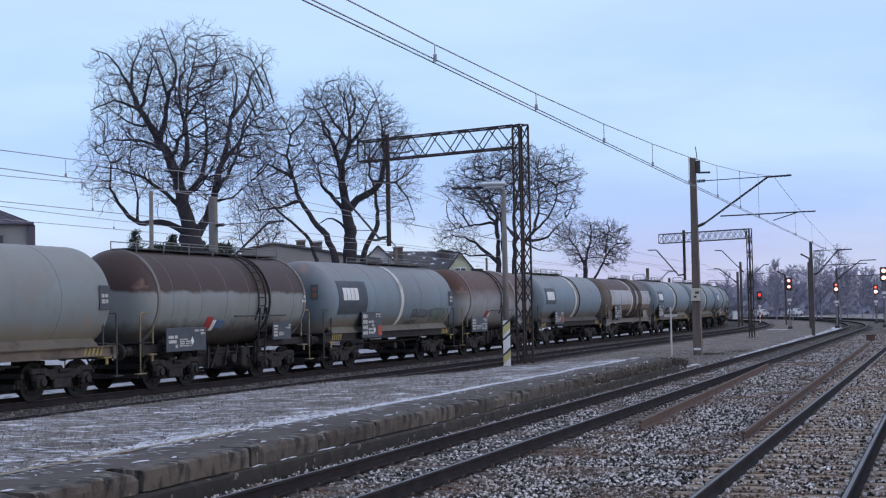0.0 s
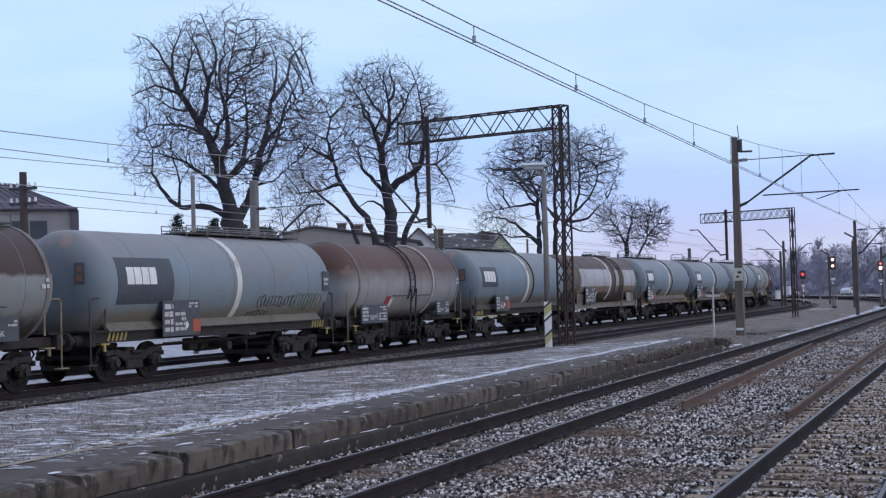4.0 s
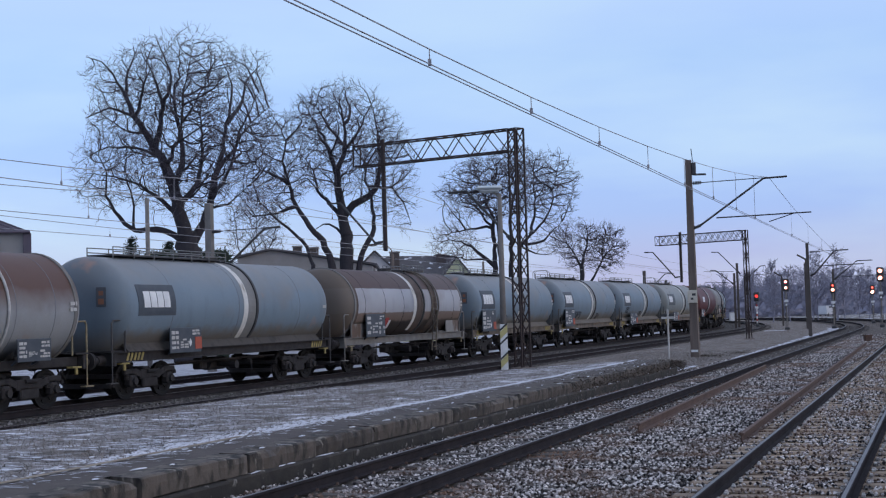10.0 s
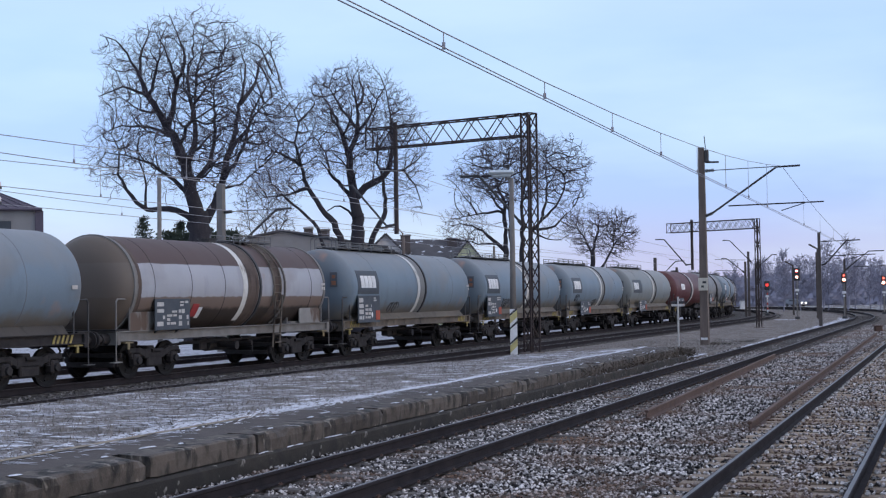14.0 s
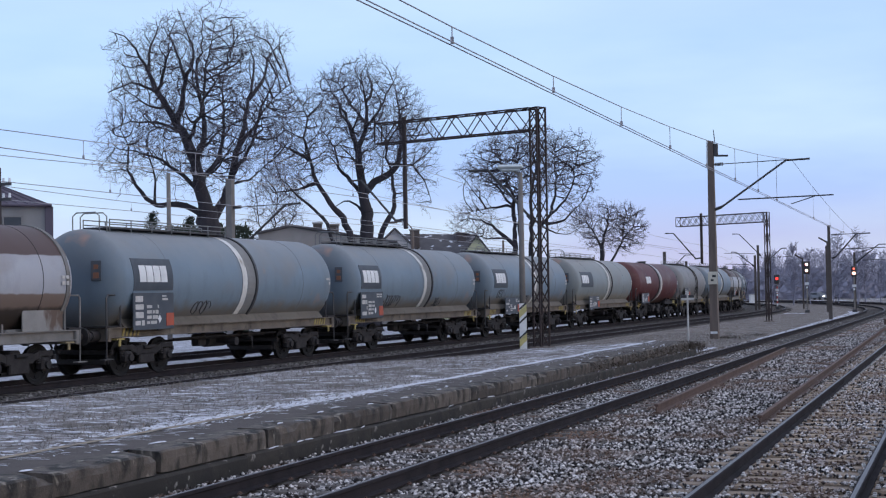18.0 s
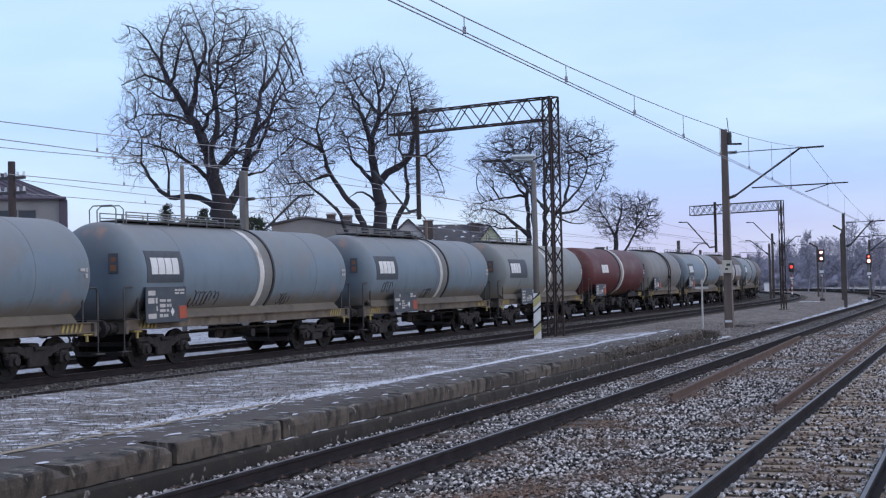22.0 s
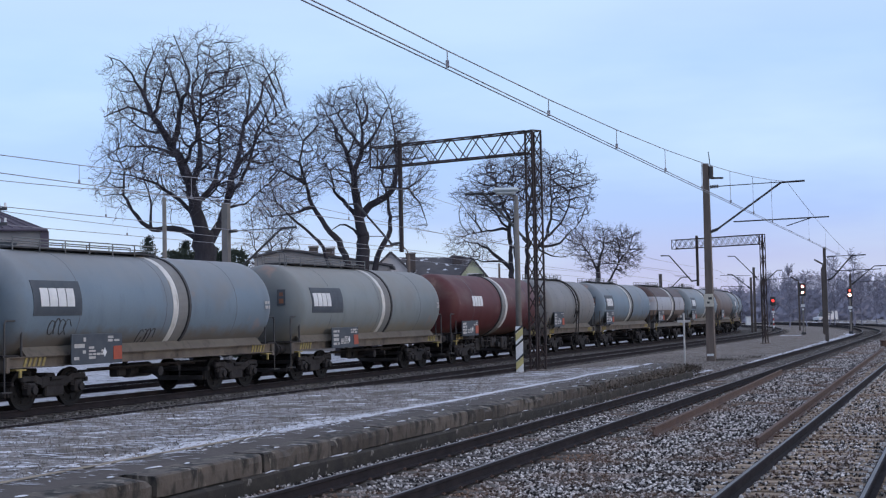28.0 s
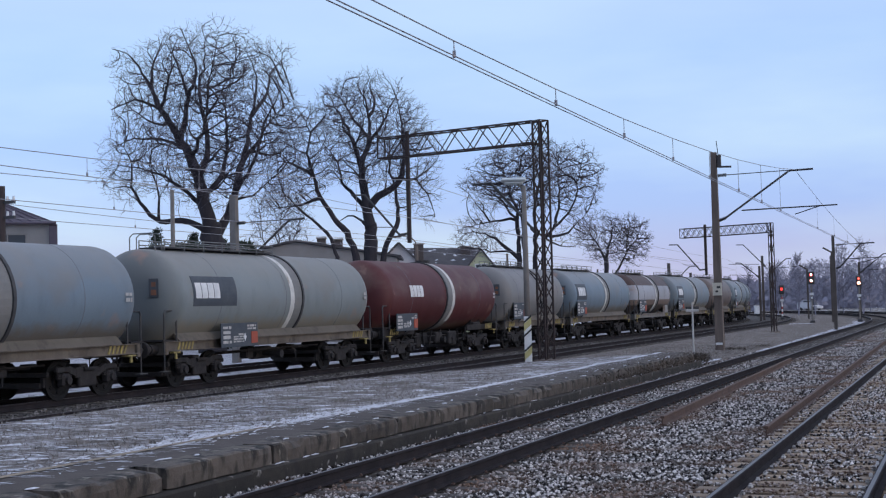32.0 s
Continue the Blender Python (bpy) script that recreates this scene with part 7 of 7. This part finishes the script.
part("gutter", Geo().tube([(-7.5, -0.35, 7.88), (7.3, -0.35, 7.88)], 0.09, 8), M_ROOFRED, h1)
part("corner_board", Geo().box((7.12, -0.05, 3.9), (0.5, 0.3, 7.8), bevel=0.02), M_ROOFRED, h1, "violet painted corner")
for x in (-3.2, 0.6, 4.4):
    windowed(h1, x, -0.01, 6.6, 2.2, 1.2, M_RENDER)

h2 = thing("low_building", (-7.2, 92, -0.4), "low grey rendered building with a flat pitched roof", "building")
g = Geo()
g.add([(-4.6, 0, 0), (4.4, 0, 0), (4.4, 7, 0), (-4.6, 7, 0), (-4.6, 0, 6.6), (-2.4, 0, 7.05), (4.4, 0, 5.85), (-4.6, 7, 6.6), (-2.4, 7, 7.05), (4.4, 7, 5.85)],
      [(0, 1, 6, 5, 4), (3, 7, 8, 9, 2), (0, 4, 7, 3), (1, 2, 9, 6), (0, 3, 2, 1)])
part("wall", g, M_RENDER, h2)
g = Geo()
g.bar((-4.8, 3.5, 6.66), (-2.4, 3.5, 7.15), 7.4, 0.14).bar((-2.4, 3.5, 7.15), (4.7, 3.5, 5.92), 7.4, 0.14)
part("roof", g, M_ROOF, h2)
for x, z in ((-0.8, 6.1), (0.35, 5.98)):
    ch = part("chimney", Geo().box((x, 2.2, z + 0.5), (0.58, 0.6, 1.5), bevel=0.03), M_BRICK, h2)
    part("chimney_cap", Geo().box((x, 2.2, z + 1.28), (0.70, 0.72, 0.12), bevel=0.02), M_RENDER, ch)
windowed(h2, 2.2, -0.01, 5.1, 1.0, 0.9, M_WHITE)

h3 = thing("gabled_house", (-0.6, 112, -0.4), "pale gabled house with a dark snowy roof and chimneys", "house")
g = Geo()
g.add([(-4.8, 0, 0), (-0.4, 0, 0), (-0.4, 9, 0), (-4.8, 9, 0), (-4.8, 0, 5.6), (-2.6, 0, 7.7), (-0.4, 0, 5.6), (-4.8, 9, 5.6), (-2.6, 9, 7.7), (-0.4, 9, 5.6)],
      [(0, 1, 6, 5, 4), (3, 7, 8, 9, 2), (0, 4, 7, 3), (1, 2, 9, 6), (0, 3, 2, 1)])
part("wall", g, M_RENDER2, h3)
part("roof", Geo().bar((-5.1, 4.5, 5.35), (-2.6, 4.5, 7.78), 9.6, 0.16).bar((-2.6, 4.5, 7.78), (-0.1, 4.5, 5.35), 9.6, 0.16), M_ROOF, h3)
part("rear_wing", Geo().box((2.3, 4.5, 2.8), (5.6, 7, 5.6), bevel=0.02), M_GREENWALL, h3, "pale green rendered wing")
g = Geo()
g.add([(-2.6, 0.6, 5.5), (5.4, 0.6, 5.5), (5.4, 8.4, 5.5), (-2.6, 8.4, 5.5), (-2.6, 4.5, 7.55), (4.2, 4.5, 7.4)], [(0, 1, 5, 4), (2, 3, 4, 5), (1, 2, 5), (0, 4, 3), (3, 2, 1, 0)])
part("wing_roof", g, overlay(M_ROOF.copy(), SNOW, 1.4, 0.60, 0.70), h3, "dark roof with thin snow")
g = Geo()
g.add([(3.1, -0.2, 4.6), (5.1, -0.2, 4.6), (5.1, -0.2, 5.7), (4.1, -0.2, 7.0), (3.1, -0.2, 5.7), (3.1, 3, 4.6), (5.1, 3, 4.6), (5.1, 3, 5.7), (4.1, 3, 7.0), (3.1, 3, 5.7)],
      [(0, 1, 2, 3, 4), (9, 8, 7, 6, 5), (1, 6, 7, 2), (0, 4, 9, 5), (0, 5, 6, 1)])
part("dormer", g, M_GREENWALL, h3, "pale green gable")
part("dormer_roof", Geo().bar((2.9, 1.3, 5.55), (4.1, 1.3, 7.1), 3.4, 0.12).bar((4.1, 1.3, 7.1), (5.4, 1.3, 5.45), 3.4, 0.12), M_ROOF, h3)
windowed(h3, 4.1, -0.22, 5.5, 0.9, 0.7, M_WHITE)
windowed(h3, -2.6, -0.01, 4.9, 1.0, 1.1, M_WHITE)
for x, y, z in ((-1.0, 2.0, 6.75), (2.9, 3.6, 6.5)):
    ch = part("chimney", Geo().box((x, y, z + 0.2), (0.8, 0.7, 1.5), bevel=0.03), M_BRICK, h3)
    part("chimney_cap", Geo().box((x, y, z + 0.98), (0.95, 0.85, 0.1), bevel=0.02), M_RENDER, ch)

# ---- right platform below the camera ----
lane("camera_platform", lambda s: o_right(s) + 1.75, lambda s: o_right(s) + 9, 0.3, 0.3, -60, 2, 2.0, M_STRIP, "low asphalt platform beside the tracks", "platform", 0.6, 0.05)

# ---- cars on the far road ----
CARS = []


def car(paint, label, rows, van=False, lit=False):
    """A small car or van that faces along its local x; rows are (seconds, x) along the far road at y = 260."""
    c = thing("van" if van else "car", (0, 0, 0), label, "van" if van else "car", "vehicles on the far road")
    ln, ht = (4.9, 2.0) if van else (4.2, 1.45)
    prof = [(-ln / 2, 0.35), (ln / 2, 0.35), (ln / 2, 0.8), (ln * 0.28, 0.95), (ln * 0.12, ht), (-ln * (0.48 if van else 0.3), ht), (-ln * 0.5, 0.95)]
    g = Geo()
    n = len(prof)
    for y in (-0.84, 0.84):
        for px, pz in prof:
            g.v.append((px, y * (0.88 if pz > 1.0 else 1.0), pz))
    g.f += [tuple(range(n)), tuple(range(2 * n - 1, n - 1, -1))] + [(i, n + i, n + (i + 1) % n, (i + 1) % n) for i in range(n)]
    g.m += [0] * (n + 2)
    part("body", g, paint, c)
    for y in (-1, 1):
        part("side_window", Geo().box((-0.1, y * 0.80, ht - 0.28), (ln * 0.34, 0.06, 0.34), bevel=0.02), M_GLASS, c)
        part("headlight", Geo().box((ln / 2, y * 0.6, 0.7), (0.06, 0.3, 0.18), bevel=0.02), M_PALE_LAMP if lit else M_WHITE, c)
        for x in (-ln * 0.31, ln * 0.31):
            part("wheel", Geo().tube([(x, y * 0.88, 0.31), (x, y * 0.68, 0.31)], 0.31, 14), M_BLACK, c)
    part("windscreen", Geo().bar((ln * 0.275, 0, 1.0), (ln * 0.135, 0, ht - 0.05), 1.3, 0.04), M_GLASS, c)
    CARS.append((c, rows))


car(M_CARWHITE, "white car passing on the far road", [(0, 62.2), (1, 64.2), (2, 63.6), (2.5, 63.6), (4.5, 64.0), (5, 65.0), (6, 67.6), (8, 78), (9, 92), (32, 92)])
car(M_CARWHITE, "white car with its headlights lit on the far road", [(0, 56.5), (1, 58.7), (2, 58.8), (2.5, 61.1), (4.5, 77), (6, 92), (32, 92)], lit=True)
car(M_CARWHITE, "white van passing on the far road", [(0, 44), (3, 46), (4.5, 58.4), (5, 59.7), (6, 60.6), (7, 59.9), (9, 61.1), (10, 68), (12, 92), (32, 92)], van=True)
car(M_CARGREY, "grey car waiting with its headlights lit", [(0, 44), (9.5, 44), (11, 60.2), (13, 60.5), (14, 61.0), (16.5, 60.8), (17, 60.5), (18, 63), (19, 67), (22, 92), (32, 92)], lit=True)
car(M_CARWHITE, "white van driving towards the crossing", [(0, 92), (26, 92), (28, 65), (29, 61), (30.5, 56.7), (32, 46)], van=True)
car(M_CARWHITE, "white delivery van on the far road", [(0, 44), (29.5, 44), (31, 54), (32, 61)], van=True)

# ---- what moves ----
TRAVEL = [0.0, 3.81, 7.64, 11.45, 15.25, 19.03, 22.78, 26.51, 30.22, 33.91, 37.58, 41.24, 44.89, 48.53, 52.16, 55.79, 59.41,
          63.02, 66.61, 70.18, 73.71, 77.19, 80.60, 83.93, 87.16, 90.25, 93.20, 95.98, 98.55, 100.89, 102.99, 104.80, 106.32]


def travel(t):
    """Metres that the train has gone at t seconds."""
    i = min(int(t), 31)
    f = t - i
    p = lambda k: TRAVEL[k] if 0 <= k <= 32 else (2 * TRAVEL[0] - TRAVEL[1] if k < 0 else 2 * TRAVEL[32] - TRAVEL[31])
    a, b, c, d = p(i - 1), p(i), p(i + 1), p(i + 2)
    return b + 0.5 * f * (c - a + f * (2 * a - 5 * b + 4 * c - d + f * (3 * (b - c) + d - a)))


def motions():
    for w, mid, piv in WAGONS:
        rows = []
        for k in range(65):
            t = k * 0.5
            s = mid - travel(t)
            a, b = place(s - piv, 0.0), place(s + piv, 0.0)
            rows.append((t, Matrix.Translation((a + b) / 2) @ Matrix.Rotation(math.atan2(b.y - a.y, b.x - a.x), 4, "Z")))
        walk(w, rows)
    for ws, ax in SPIN:
        walk(ws, [(k / 6, Matrix.Translation((ax, 0, 0.46)) @ Matrix.Rotation(-travel(k / 6) / 0.46 + ax, 4, "Y")) for k in range(193)])

    for c, rows in CARS:
        back = rows[-1][1] < rows[0][1]
        turn = 0.95 if not back else math.pi + 0.5
        if rows[1][1] == 44:
            turn = -1.0
        walk(c, [(t, Matrix.Translation((x * 1.155, 260.0, -0.42)) @ Matrix.Rotation(turn, 4, "Z")) for t, x in rows])


motions()
